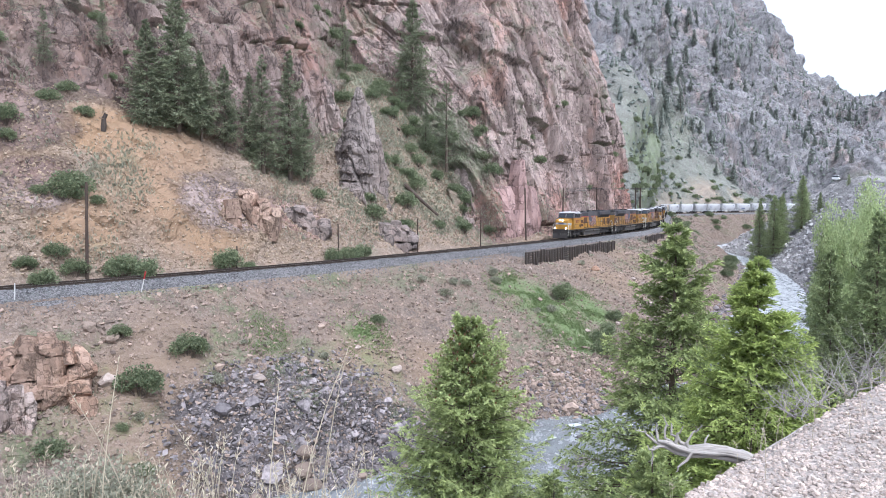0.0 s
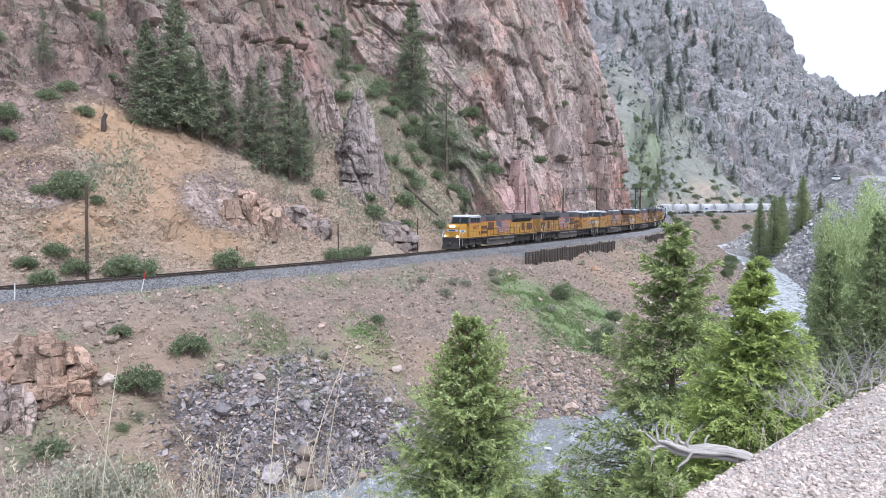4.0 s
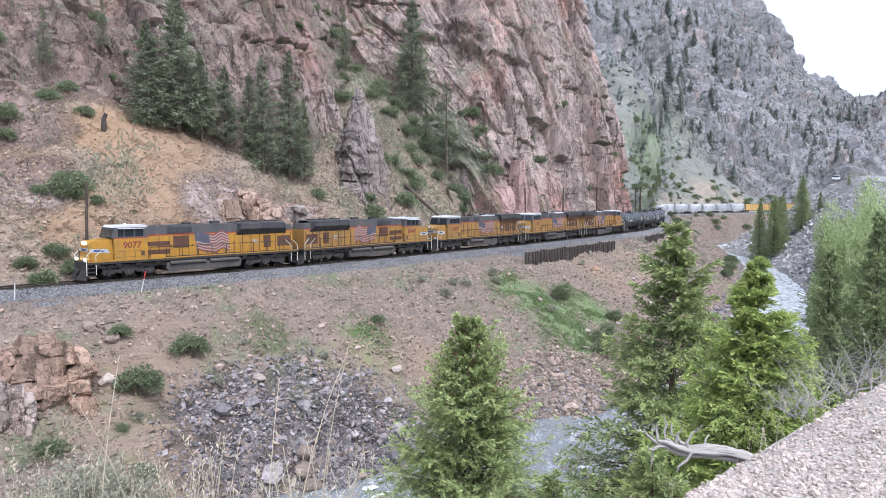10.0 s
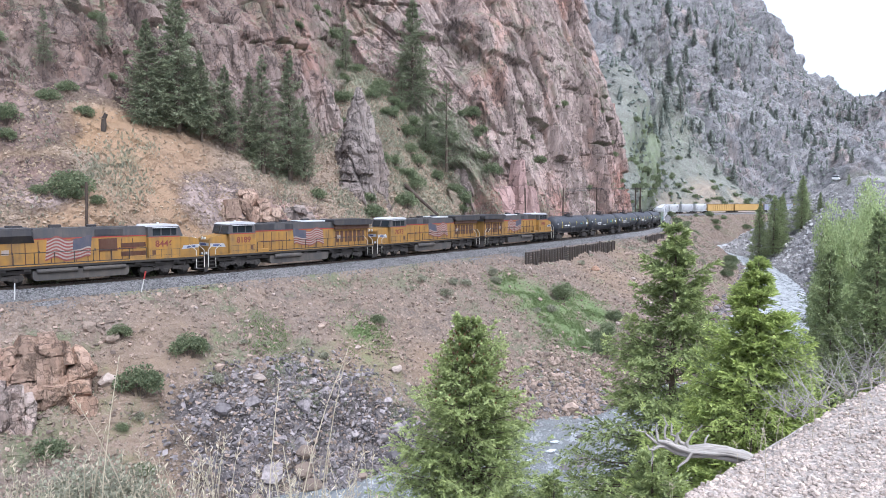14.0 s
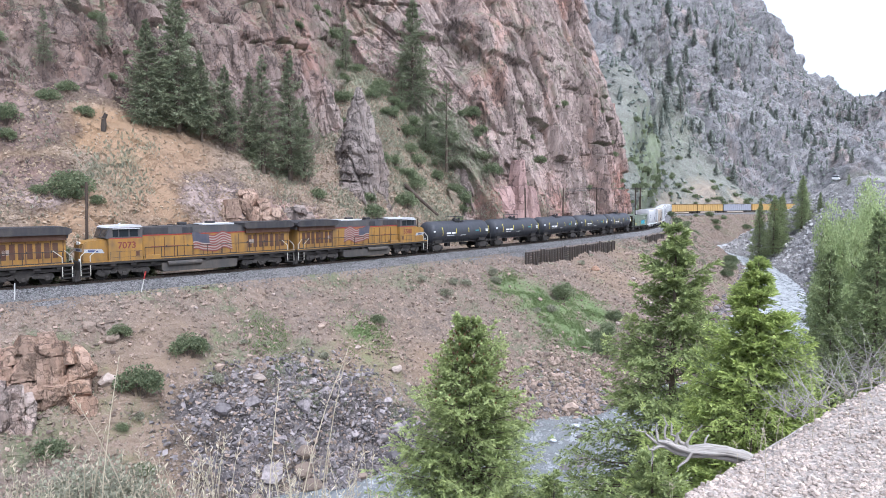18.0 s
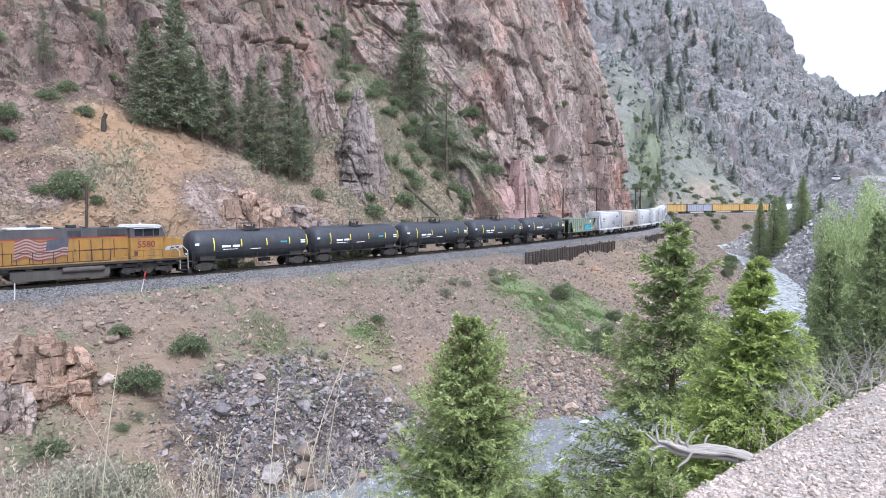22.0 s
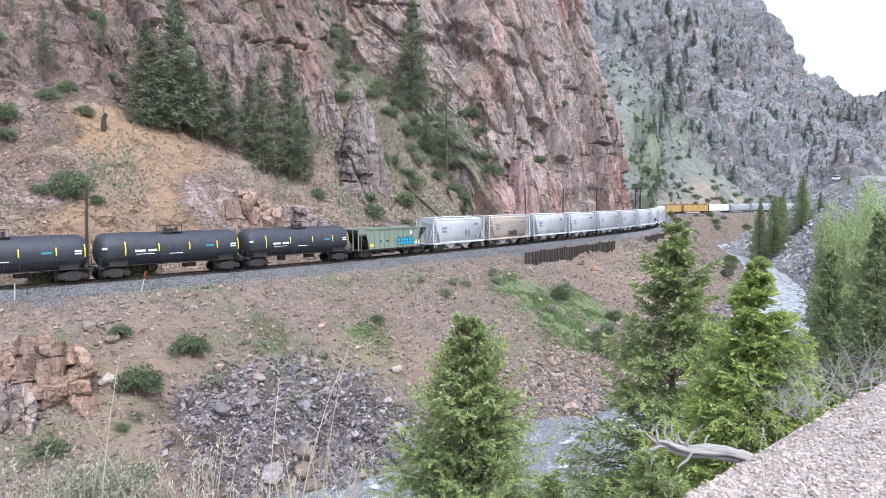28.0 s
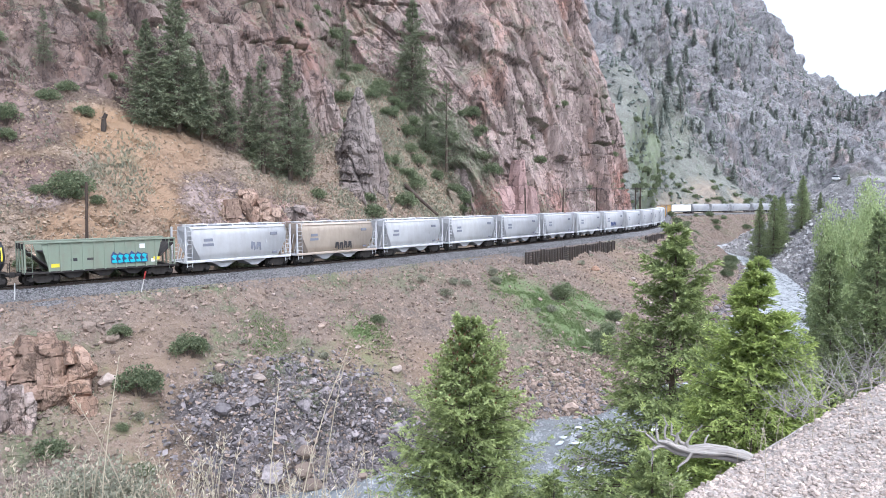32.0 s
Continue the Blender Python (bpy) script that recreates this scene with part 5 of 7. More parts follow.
RUN_START, RUN_SPEED, RUN_GAIN = 84.95, 7.879, 0.0117
order = []
for number, maker, turned in (("9077", "a", False), ("8446", "a", True), ("8189", "b", False), ("7073", "b", False), ("5580", "b", True)):
    order.append((locomotive(number, maker, number == "9077"), 22.4 if number == "9077" else 21.6, 6.75, turned))
tank = tank_car(14.15)
for i in range(5):
    order.append((tank if i == 0 else copy_thing(tank, Matrix()), 14.15, 5.1, False))
order.append((open_hopper(13.5), 13.5, 4.7, False))
white = covered_hopper(12.5, M_hop_white, "white two-bay covered hopper car with grey markings")
cream = covered_hopper(12.5, M_hop_tan, "rust-stained cream two-bay covered hopper car with dark graffiti")
grey_h = covered_hopper(12.5, M_hop_grey, "light grey two-bay covered hopper car")
first = copy_thing(white, Matrix())
tagged(first, "grey-white two-bay covered hopper car with faint graffiti")
graffiti_on(first, -1.6, 2.3, 2, M_mark, "thin grey scrawl")
graffiti_on(cream, -0.6, 1.85, 4, M_dark, "dark brown scrawl")
blue = copy_thing(white, Matrix())
tagged(blue, "white two-bay covered hopper car with blue graffiti")
graffiti_on(blue, 0.8, 2.0, 5, M_blue, "blue scrawl")
for i, base in enumerate((first, cream, white, None, None, grey_h, None, blue, None, None, None, None, None, None)):
    order.append((base if base else copy_thing(grey_h if i in (4, 9, 12) else white, Matrix()), 12.5, 4.4, False))
gon = gondola(23.6, M_yellow_old, "faded yellow high-sided gondola car with ribbed sides")
for i in range(5):
    if i == 2:
        order.append((gondola(23.6, M_blue_car, "grey-blue ribbed gondola car"), 23.6, 9.0, False))
    else:
        order.append((gon if i == 0 else copy_thing(gon, Matrix()), 23.6, 9.0, False))
order.append((boxcar(18.5), 18.5, 7.0, False))
long_h = covered_hopper(17.5, M_hop_grey, "long light grey covered hopper car", 4)
for i in range(7):
    order.append((long_h if i == 0 else copy_thing(long_h, Matrix()), 17.5, 6.8, False))
TRAIN, behind = [], 0.0
for car, ln, half, turned in order:
    TRAIN.append((car, behind + ln / 2, half, turned))
    behind += ln

# ---- stones ----
def rock_mesh(seed, cuts=1, flat=0.75):
    """A broken, angular stone about one metre across."""
    r = np.random.default_rng(seed)
    bm = bmesh.new()
    bmesh.ops.create_icosphere(bm, subdivisions=cuts, radius=0.5)
    planes = [Vector(v / np.linalg.norm(v)) for v in r.normal(size=(7, 3))]
    for v in bm.verts:
        for pl in planes:
            d = v.co.dot(pl) - 0.3
            if d > 0:
                v.co -= pl * d
        v.co *= 1 + r.normal(0, 0.05)
        v.co.z *= flat
        v.co.x *= 1.15
    vs = np.array([v.co[:] for v in bm.verts])
    fs = np.array([[v.index for v in f.verts] for f in bm.faces])
    bm.free()
    return vs, fs


SMALL = [rock_mesh(s, 1) for s in range(6)]


def chip(seed):
    """A broken six-sided stone."""
    g = np.random.default_rng(seed)
    v = np.array([(x, y, z) for z in (-1, 1) for y in (-1, 1) for x in (-1, 1)], float) * 0.5 * g.uniform((0.75, 0.5, 0.3), (1.0, 0.9, 0.65))
    v = v * g.uniform(0.55, 1.0, (8, 1)) + g.normal(0, 0.1, (8, 3))
    return v, np.array(((0, 2, 3, 1), (4, 5, 7, 6), (0, 1, 5, 4), (1, 3, 7, 5), (3, 2, 6, 7), (2, 0, 4, 6)))


CHIPS = [chip(s) for s in range(12)]


def spin_matrices(k, r, tilt=0.5):
    a, b, c = r.uniform(0, 2 * np.pi, k), r.normal(0, tilt, k), r.normal(0, tilt, k)
    ca, sa, cb, sb, cc, sc = np.cos(a), np.sin(a), np.cos(b), np.sin(b), np.cos(c), np.sin(c)
    m = np.empty((k, 3, 3))
    m[:, 0] = np.stack([ca * cb, ca * sb * sc - sa * cc, ca * sb * cc + sa * sc], -1)
    m[:, 1] = np.stack([sa * cb, sa * sb * sc + ca * cc, sa * sb * cc - ca * sc], -1)
    m[:, 2] = np.stack([-sb, cb * sc, cb * cc], -1)
    return m


def strew(name, shapes, places, sizes, material, label, category, seed, tilt=0.5, sink=0.15):
    """Many small stones or tufts as one stuff object."""
    r = np.random.default_rng(seed)
    vs, fs, base = [], [], 0
    which = r.integers(0, len(shapes), len(places))
    for i, (sv, sf) in enumerate(shapes):
        sel = which == i
        k = sel.sum()
        if not k:
            continue
        m = spin_matrices(k, r, tilt)
        v = np.einsum("kij,vj->kvi", m, sv) * sizes[sel][:, None, None] + places[sel][:, None]
        v[..., 2] += (0.25 - sink) * sizes[sel][:, None]
        vs.append(v.reshape(-1, 3))
        fs.append((sf[None] + (np.arange(k) * len(sv))[:, None, None] + base).reshape(-1, sf.shape[1]))
        base += k * len(sv)
    me = mesh_from(name, np.concatenate(vs), np.concatenate(fs), False)
    me.materials.append(material)
    return tagged(new(name, me), label, category, kind="stuff")


def pick(sheet, weight, count, seed):
    """Random places on a sheet, by area and weight."""
    r = np.random.default_rng(seed)
    a, b, c = sheet[:-1, :-1], sheet[1:, :-1], sheet[:-1, 1:]
    area = np.linalg.norm(np.cross(b - a, c - a), axis=-1) * weight[:-1, :-1]
    flat = np.cumsum(area.ravel())
    idx = np.searchsorted(flat, r.uniform(0, flat[-1], count))
    i, j = np.unravel_index(np.minimum(idx, area.size - 1), area.shape)
    u, v = r.uniform(0, 1, (2, count, 1))
    return a[i, j] + u * (b - a)[i, j] + v * (c - a)[i, j]


def seen(sheet):
    """Where a sheet lies ahead of the camera's standpoint, roughly in its view."""
    return ((sheet[..., 1] > 20) & (np.abs(sheet[..., 0]) < 0.72 * sheet[..., 1] + 3)).astype(float)


def tall(k, lo, hi, seed, power=2.5):
    return lo + (hi - lo) * np.random.default_rng(seed).uniform(0, 1, k) ** power


w_ = seen(WALL_P) * np.clip(1.2 - WALL_W, 0.03, 1) * (WALL_W > 0.03) * (WALL_W < 1.6)
strew("slope_stones", CHIPS, pick(WALL_P, w_ * (1.15 - 0.5 * SLOPE_SOIL), 60000, 1), tall(60000, 0.06, 0.42, 2, 3.6), M_stone_tan, "loose tan and pinkish stones on the slope under the cliff", "stones", 3)
w_ = seen(BANK_P) * (BANK_W > 0.06) * (BANK_W < 1.8)
GREENS = [(13.5, 88, -6, 6.5), (16, 82, -8.5, 6), (10, 90, -4.5, 4), (20, 92, -7, 5)]
w_ = w_ * (1.1 - blobs(BANK_P, GREENS))
strew("embankment_stones", CHIPS, pick(BANK_P, w_, 90000, 4), tall(90000, 0.085, 0.5, 5, 3.4), M_stone_pink, "loose pinkish stones on the embankment", "stones", 6)
dark_zone = blobs(BANK_P, DARK) + 0.7 * blobs(BANK_P, [(6, 60, -13.5, 5), (13, 68, -13.5, 5)]) + 0.35 * (BANK_W > 1.8)
w_ = seen(BANK_P) * dark_zone * (BANK_W > 0.8) * (BANK_W < 2.02)
strew("talus_rocks", CHIPS, pick(BANK_P, w_, 26000, 7), tall(26000, 0.09, 0.6, 8, 4.5), M_stone_grey, "dark grey broken talus above the river", "stones", 9)
w_ = seen(BANK_P) * (BANK_W > 1.4) * (BANK_W < 2.02) * np.clip(BANK_W - 1.1, 0, 1) * (BANK_P[..., 0] > 1) * (BANK_P[..., 1] < 110)
strew("shore_rubble", SMALL, pick(BANK_P, w_, 6000, 23), tall(6000, 0.18, 0.95, 24, 2.8), M_stone_pink, "broken pinkish rubble above the water's edge", "stones", 25)
w_ = seen(NEAR_P) * (NEAR_P[..., 1] > 90) * (NEAR_W < 1.7) * (NEAR_P[..., 2] > -14.3)
strew("far_bank_rocks", SMALL, pick(NEAR_P, w_, 7000, 10), tall(7000, 0.4, 1.9, 11, 3), M_stone_pale, "grey boulder field on the far river bank", "stones", 12)
pw = ((NEAR_P[..., 1] > 1.5) & (NEAR_P[..., 1] < 16) & (NEAR_P[..., 0] > 0.2) & (NEAR_P[..., 0] < 0.75 * NEAR_P[..., 1] + 1)).astype(float) * (NEAR_W > 1.75) * (NEAR_W < 2.9) / np.clip(NEAR_P[..., 1], 2, 20) ** 1.3
strew("gravel", SMALL, pick(NEAR_P, pw, 52000, 13), tall(52000, 0.014, 0.062, 14, 2.4), M_pebble, "pale loose gravel on the near bank", "gravel", 15)
ss_ = np.random.default_rng(16).uniform(-6, 110, 14000)
of_ = -1.4 - 1.6 * np.random.default_rng(17).uniform(0, 1, 14000)
x_, y_, _, _ = on_line(ss_, of_)
z_ = np.interp(of_, [-3.0, -2.8, -1.75, -1.3], [-1.0, -0.84, -0.26, -0.2])
strew("ballast_stones", CHIPS, np.stack([x_, y_, z_], -1), tall(14000, 0.07, 0.19, 18, 1.5), M_ballast_stone, "grey crushed-stone ballast shoulder", "ballast", 19)
w_ = seen(BANK_P) * np.clip(1.2 - BANK_W * 9, 0, 1)
strew("spilled_ballast", CHIPS, pick(BANK_P, w_, 9000, 20), tall(9000, 0.07, 0.2, 21, 1.5), M_ballast_stone, "spilled grey ballast on the embankment's edge", "ballast", 22)

# ---- plants ----
def blade_mesh(name, base, way, side, length, width, bend=0.0):
    """Thin pointed leaves: one quad each, from base along way."""
    k = len(base)
    mid = base + way * (length * 0.5)[:, None]
    tip = base + way * length[:, None]
    tip[:, 2] -= bend * length
    v = np.stack([base, mid + side * width[:, None], tip, mid - side * width[:, None]], 1).reshape(-1, 3)
    f = np.arange(4 * k).reshape(k, 4)
    return mesh_from(name, v, f, False)


def unit(v):
    return v / (np.linalg.norm(v, axis=-1, keepdims=True) + 1e-9)


def conifer(height, radius, seed, whorls, per, twigs, leaves, leaf, material, label, thin=0.0, bare=0.06, droop=0.25, power=0.88, cones=False):
    """A spruce or fir: tapered trunk, drooping limbs, twigs set with needle sprays."""
    r = np.random.default_rng(seed)
    T = tagged(new("conifer"), label, "tree")
    bm = bmesh.new()
    tube(bm, (0, 0, -0.6), (0, 0, height * 0.45), 0.017 * height + 0.03, 8, 0.011 * height)
    tube(bm, (0, 0, height * 0.45), (0, 0, height * 0.98), 0.011 * height, 7, 0.01)
    part("trunk", bm, M_bark, T)
    B, W, S, Ln, Y, limbs = [], [], [], [], [], bmesh.new()
    count = whorls * per
    lobe = r.uniform(0, 6.3, 3)
    for i in range(count):
        if r.uniform() < thin:
            continue
        u = bare + (1 - bare) * (1 - (1 - (i + r.uniform()) / (count + 1)) ** 0.68)
        a = i * 2.39996 + r.normal(0, 0.4)
        env = radius * ((1 - u) ** power + 0.015) * (0.75 if u < bare + 0.06 else 1.0) * (1 + 0.13 * math.sin(a * 2 + lobe[0] + 9 * u) + 0.1 * math.sin(a * 3 + lobe[1] - 17 * u))
        L = env * r.uniform(0.55, 1.15)
        rise = 0.4 * u + 0.6 * u ** 6 - droop * (1 - u) + r.normal(0, 0.16)
        d = unit(np.array((math.cos(a), math.sin(a), rise)))
        p0 = np.array((0, 0, u * height))
        side = unit(np.cross(d, (0, 0, 1)))
        lift = r.uniform(0.05, 0.3)
        if L > 0.5:
            tube(limbs, p0, p0 + d * L * 0.9 + np.array((0, 0, lift * 0.7 * L)), 0.008 + 0.008 * L, 4, 0.004)
        for t in range(twigs):
            f = 0.1 + 0.9 * (t + r.uniform()) / twigs
            c = p0 + d * L * f
            c[2] += lift * L * f * f
            s = 1 if t % 2 else -1
            tl = max(0.1, L * (1 - f) * 0.45 + 0.1 * radius * (0.25 + 0.75 * (1 - u) ** 0.6)) * r.uniform(0.7, 1.2)
            td = unit(d * 0.8 + s * side * r.uniform(0.35, 1.0) + np.array((0, 0, r.normal(0.05, 0.4))))
            n = leaves
            q = (np.arange(n) + r.uniform(0, 1, n)) / n
            base = c + td * (q * tl)[:, None]
            base[:, 2] -= 0.15 * tl * q * q
            ts = unit(np.cross(td, r.normal(0, 0.5, 3) + np.array((0, 0, 1))))
            way = unit(td * 1.0 + ts * np.where(np.arange(n) % 2, 0.6, -0.6)[:, None] + r.normal(0, 0.35, (n, 3)))
            B.append(base)
            W.append(way)
            S.append(unit(np.cross(way, r.normal(0, 0.7, (n, 3)) + np.array((0, 0, 1.0)))))
            Ln.append(leaf * r.uniform(0.6, 1.3, n))
            Y.append(np.clip(f * 0.65 + 0.35 * q + 0.0 * q, 0, 1) ** 2)
    part("branchwork", limbs, M_bark, T)["kind"] = "stuff"
    Ln, Y = np.concatenate(Ln), np.concatenate(Y)
    me = blade_mesh("crown", np.concatenate(B), np.concatenate(W), np.concatenate(S), Ln, Ln * 0.19, 0.1)
    # crown light painted in: 1 at the twig ends, towards 0 inside
    paint(me, "mix", np.repeat(np.stack([Y, Y, Y, Y * 0 + 1], -1), 4, 0))
    part("crown", me, material, T)["kind"] = "stuff"
    if cones:
        k = 500
        u, a = r.uniform(0.72, 0.99, k), r.uniform(0, 6.283, k)
        q = radius * (1 - u) ** power * r.uniform(0.4, 1.0, k)
        at = np.stack([np.cos(a) * q, np.sin(a) * q, u * height + 0.12 * q], -1)
        way = unit(r.normal(0, 0.35, (k, 3)) + np.array((0, 0, -1.0)))
        ln = r.uniform(0.07, 0.15, k)
        part("cone_growth", blade_mesh("cone_growth", at, way, unit(np.cross(way, r.normal(0, 1, (k, 3)))), ln, ln * 0.3), M_cone, T, "rust-brown cones in the tree's tip")
    return T


def shrub(width, height, seed, count, leaf, material, label, name="shrub", stems=9):
    """A rounded, uneven bush of many small leaves on woody stems."""
    r = np.random.default_rng(seed)
    T = tagged(new(name), label, "shrub")
    bm = bmesh.new()
    tips = []
    for i in range(stems):
        a, q = r.uniform(0, 6.28), math.sqrt(r.uniform(0.05, 1))
        tip = Vector((math.cos(a) * q * width * 0.4, math.sin(a) * q * width * 0.4, height * (0.92 - 0.4 * q * q) * r.uniform(0.75, 1.1)))
        tips.append(tip)
        tube(bm, (tip.x * 0.15, tip.y * 0.15, -0.25), tip, 0.02 + 0.008 * height, 4, 0.006)
    part("stem_cluster", bm, M_bark, T)["kind"] = "stuff"
    c = np.array([t[:] for t in tips])[r.integers(0, stems, count)]
    out = unit(r.normal(0, 1, (count, 3)))
    base = c + out * (width * 0.24 * r.uniform(0.2, 1, (count, 1)) ** 0.5) * np.array((1, 1, 0.8))
    base[:, 2] = np.maximum(base[:, 2] - 0.1 * height * r.uniform(0, 1, count), 0.02)
    way = unit(out + r.normal(0, 0.5, (count, 3)))
    ln = leaf * r.uniform(0.6, 1.3, count)
    me = blade_mesh("leaves", base, way, unit(np.cross(way, r.normal(0, 1, (count, 3)))), ln, ln * 0.36)
    part("leaves", me, material, T)["kind"] = "stuff"
    return T


def lie(sheet, x, y):
    """The height of a sheet at a place in plan."""
    d = (sheet[..., 0] - x) ** 2 + (sheet[..., 1] - y) ** 2
    i = np.argpartition(d.ravel(), 5)[:5]
    return float(np.median(sheet[..., 2].ravel()[i]))


def plant(base, x, y, z, size, turn):
    ob = copy_thing(base, pose(x, y, z, 0, 0, turn))
    ob.scale = (size, size, size)
    return ob


def sized(ob, x, y, z, size=1.0, turn=0.0):
    ob.location, ob.rotation_euler, ob.scale = (x, y, z), (0, 0, radians(turn)), (size, size, size)
    return ob


# trees on the camera's bank
t1 = conifer(10.6, 4.3, 31, 36, 11, 17, 15, 0.15, M_needle_mid, "dense green spruce with rusty tip growing on the river bank", thin=0.03, power=0.62, droop=0.12, cones=True)
sized(t1, 1.0, 25.5, -8.2)
t2 = conifer(13.6, 5.6, 32, 28, 8, 18, 15, 0.2, M_needle_mid, "loose-limbed fir with gaps between its branches above the river", thin=0.08, droop=0.16, power=0.95)
sized(t2, 9.75, 28.3, -7.5)
t3 = conifer(8.4, 4.3, 33, 30, 10, 18, 15, 0.13, M_needle_bright, "bright fresh-green young fir beside the river", thin=0.1, droop=0.08, power=1.15)
sized(t3, 8.7, 18.6, -3.0)
t4 = conifer(5.4, 2.6, 34, 20, 8, 14, 12, 0.12, M_needle_mid, "small green fir on the steep bank", thin=0.1)
sized(t4, 4.95, 15.6, -4.3)
sized(copy_thing(t4, Matrix()), 3.2, 19.0, -4.9, 0.75, 80)["label"] = "low sapling fir beside a larger spruce"
sized(copy_thing(t4, Matrix()), 5.6, 13.4, -3.9, 0.6, 200)["label"] = "low sapling fir on the steep bank"
dark = conifer(14, 4.2, 35, 30, 8, 13, 12, 0.2, M_needle_bank, "dark green dense spruce on the wooded bank")
sized(dark, 26.6, 46, lie(NEAR_P, 26.6, 46) - 0.3, 0.72)
for x, y, tip, wide, a in ((30.6, 47.5, 6.2, 0.8, 50), (28.4, 49.5, 3.4, 0.75, 220), (32.2, 45.5, 2.5, 0.8, 300), (53.9, 95, 4.3, 0.7, 40), (58.9, 95, 5.8, 0.75, 70), (56.5, 90, 3.6, 0.7, 160),
                           (118.9, 225, 15.0, 0.85, 80), (122.5, 230, 11.5, 0.85, 140), (109.8, 225, 8.5, 0.9, 20), (112.3, 226, 7.6, 0.8, 200), (106.5, 228, 6.4, 0.75, 10), (124.9, 225, 9.4, 0.75, 60), (134, 225, 10.5, 0.8, 100), (116, 232, 9.0, 0.8, 260)):
    z = lie(NEAR_P, x, y) - 0.3
    ob = plant(dark, x, y, z, wide, a)
    k_ = max(0.3, (tip - z) / 14)
    ob.scale = (k_ * wide, k_ * wide, k_)
for x, y, sz, a in ((28.9, 44.5, 0.62, 90), (31.4, 43.5, 0.6, 10), (25.2, 41.5, 0.4, 200)):
    plant(t3, x, y, lie(NEAR_P, x, y) - 0.2, sz, a)

# trees on the cliff
pine = conifer(13.0, 3.7, 36, 26, 7, 12, 12, 0.21, M_needle_dark, "dark green spruce rooted on the cliff's foot")
slim = conifer(14.0, 3.0, 37, 28, 6, 11, 12, 0.2, M_needle_dark, "slim dark spruce rooted among the crags", thin=0.12)
sparse = conifer(14.0, 3.2, 38, 24, 6, 10, 11, 0.2, M_needle_dark, "thin grey-green spruce on a rocky gully", thin=0.3)
sized(pine, -34.6, 80.5, 15.0, 1.0)
for base, x, y, z, s, a in ((pine, -31.8, 82.5, 15.0, 1.28, 60), (pine, -29.6, 84, 14.4, 0.82, 140), (pine, -27.3, 86, 13.6, 0.78, 200), (slim, -23.3, 88.5, 10.5, 1.08, 30), (slim, -20.6, 92, 9.5, 1.25, 100), (slim, -25.0, 88.5, 11.5, 0.85, 170),
                            (pine, -5.6, 127, 22.8, 1.6, 10), (sparse, 0.6, 117, 12.2, 1.1, 80), (sparse, -18.2, 126, 31, 0.8, 10), (slim, -23.0, 130, 36, 0.75, 50), (slim, -21.2, 108, 18, 0.7, 50), (sparse, -17, 121, 26, 0.7, 90),
                            (sparse, -45, 78, 22, 0.5, 0), (sparse, -40.8, 83, 25, 0.45, 0), (slim, -3.0, 119, 15, 0.6, 220)):
    plant(base, x, y, z, s, a)
sized(slim, -19.0, 93.6, 9.8, 0.8, 260)
sized(sparse, -7.5, 124, 21, 0.6, 20)
for ob in list(bpy.data.objects):
    if ob.name.startswith("conifer") and ob.location.y < 140 and ob.location.y > 60:
        ob["group"] = "spruces on the cliff"

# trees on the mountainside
small = conifer(12.0, 2.8, 39, 14, 6, 5, 4, 0.75, M_needle_hazed, "distant dark conifer on the grassy mountainside")
r = np.random.default_rng(40)
wf = ((FAR_P[..., 0] > 0.22 * FAR_P[..., 1]) & (FAR_P[..., 0] < 0.6 * FAR_P[..., 1])).astype(float) * (FAR_W > 0.55) * (FAR_W < 2.2) * np.clip(0.3 + fbm(FAR_P / 70, 2, 41), 0, 1)
spots = pick(FAR_P, wf, 150, 42)
for i, (x, y, z) in enumerate(spots):
    s = r.uniform(0.5, 1.15)
    if i == 0:
        sized(small, x, y, z - 0.5, s)
        small["group"] = "trees on the mountainside"
    else:
        plant(small, x, y, z - 0.5, s, r.uniform(0, 360))
tuft_tree = [(np.array([(math.cos(a) * q, math.sin(a) * q, h) for h, q in ((0, 0.1), (0.25, 0.2), (0.5, 0.12), (0.55, 0.15), (0.8, 0.07), (1.1, 0.0)) for a in np.arange(5) * 1.2566 + h]),
              np.array([[5 * k + i, 5 * k + (i + 1) % 5, 5 * k + 5 + (i + 1) % 5, 5 * k + 5 + i] for k in range(5) for i in range(5)]))]
wf = ((FAR_P[..., 0] > 0.2 * FAR_P[..., 1]) & (FAR_P[..., 0] < 0.7 * FAR_P[..., 1])).astype(float) * (FAR_W > 0.9) * (FAR_W < 2.95)
strew("far_woods", tuft_tree, pick(FAR_P, wf * np.clip(0.25 + 1.2 * fbm(FAR_P / 45, 3, 46), 0.03, 1), 1300, 43), np.random.default_rng(44).uniform(2.0, 6.5, 1300), M_needle_hazed, "sparse dark conifers far up the mountainside", "trees", 45, 0.05, 0.3)

ms = ((FAR_P[..., 0] > 0.2 * FAR_P[..., 1]) & (FAR_P[..., 0] < 0.68 * FAR_P[..., 1])).astype(float) * (FAR_W > 0.05) * (FAR_W < 2.9) * np.clip(0.4 + fbm(FAR_P / 25, 3, 47), 0.05, 1)
scrub_at = pick(FAR_P, ms, 9000, 48)
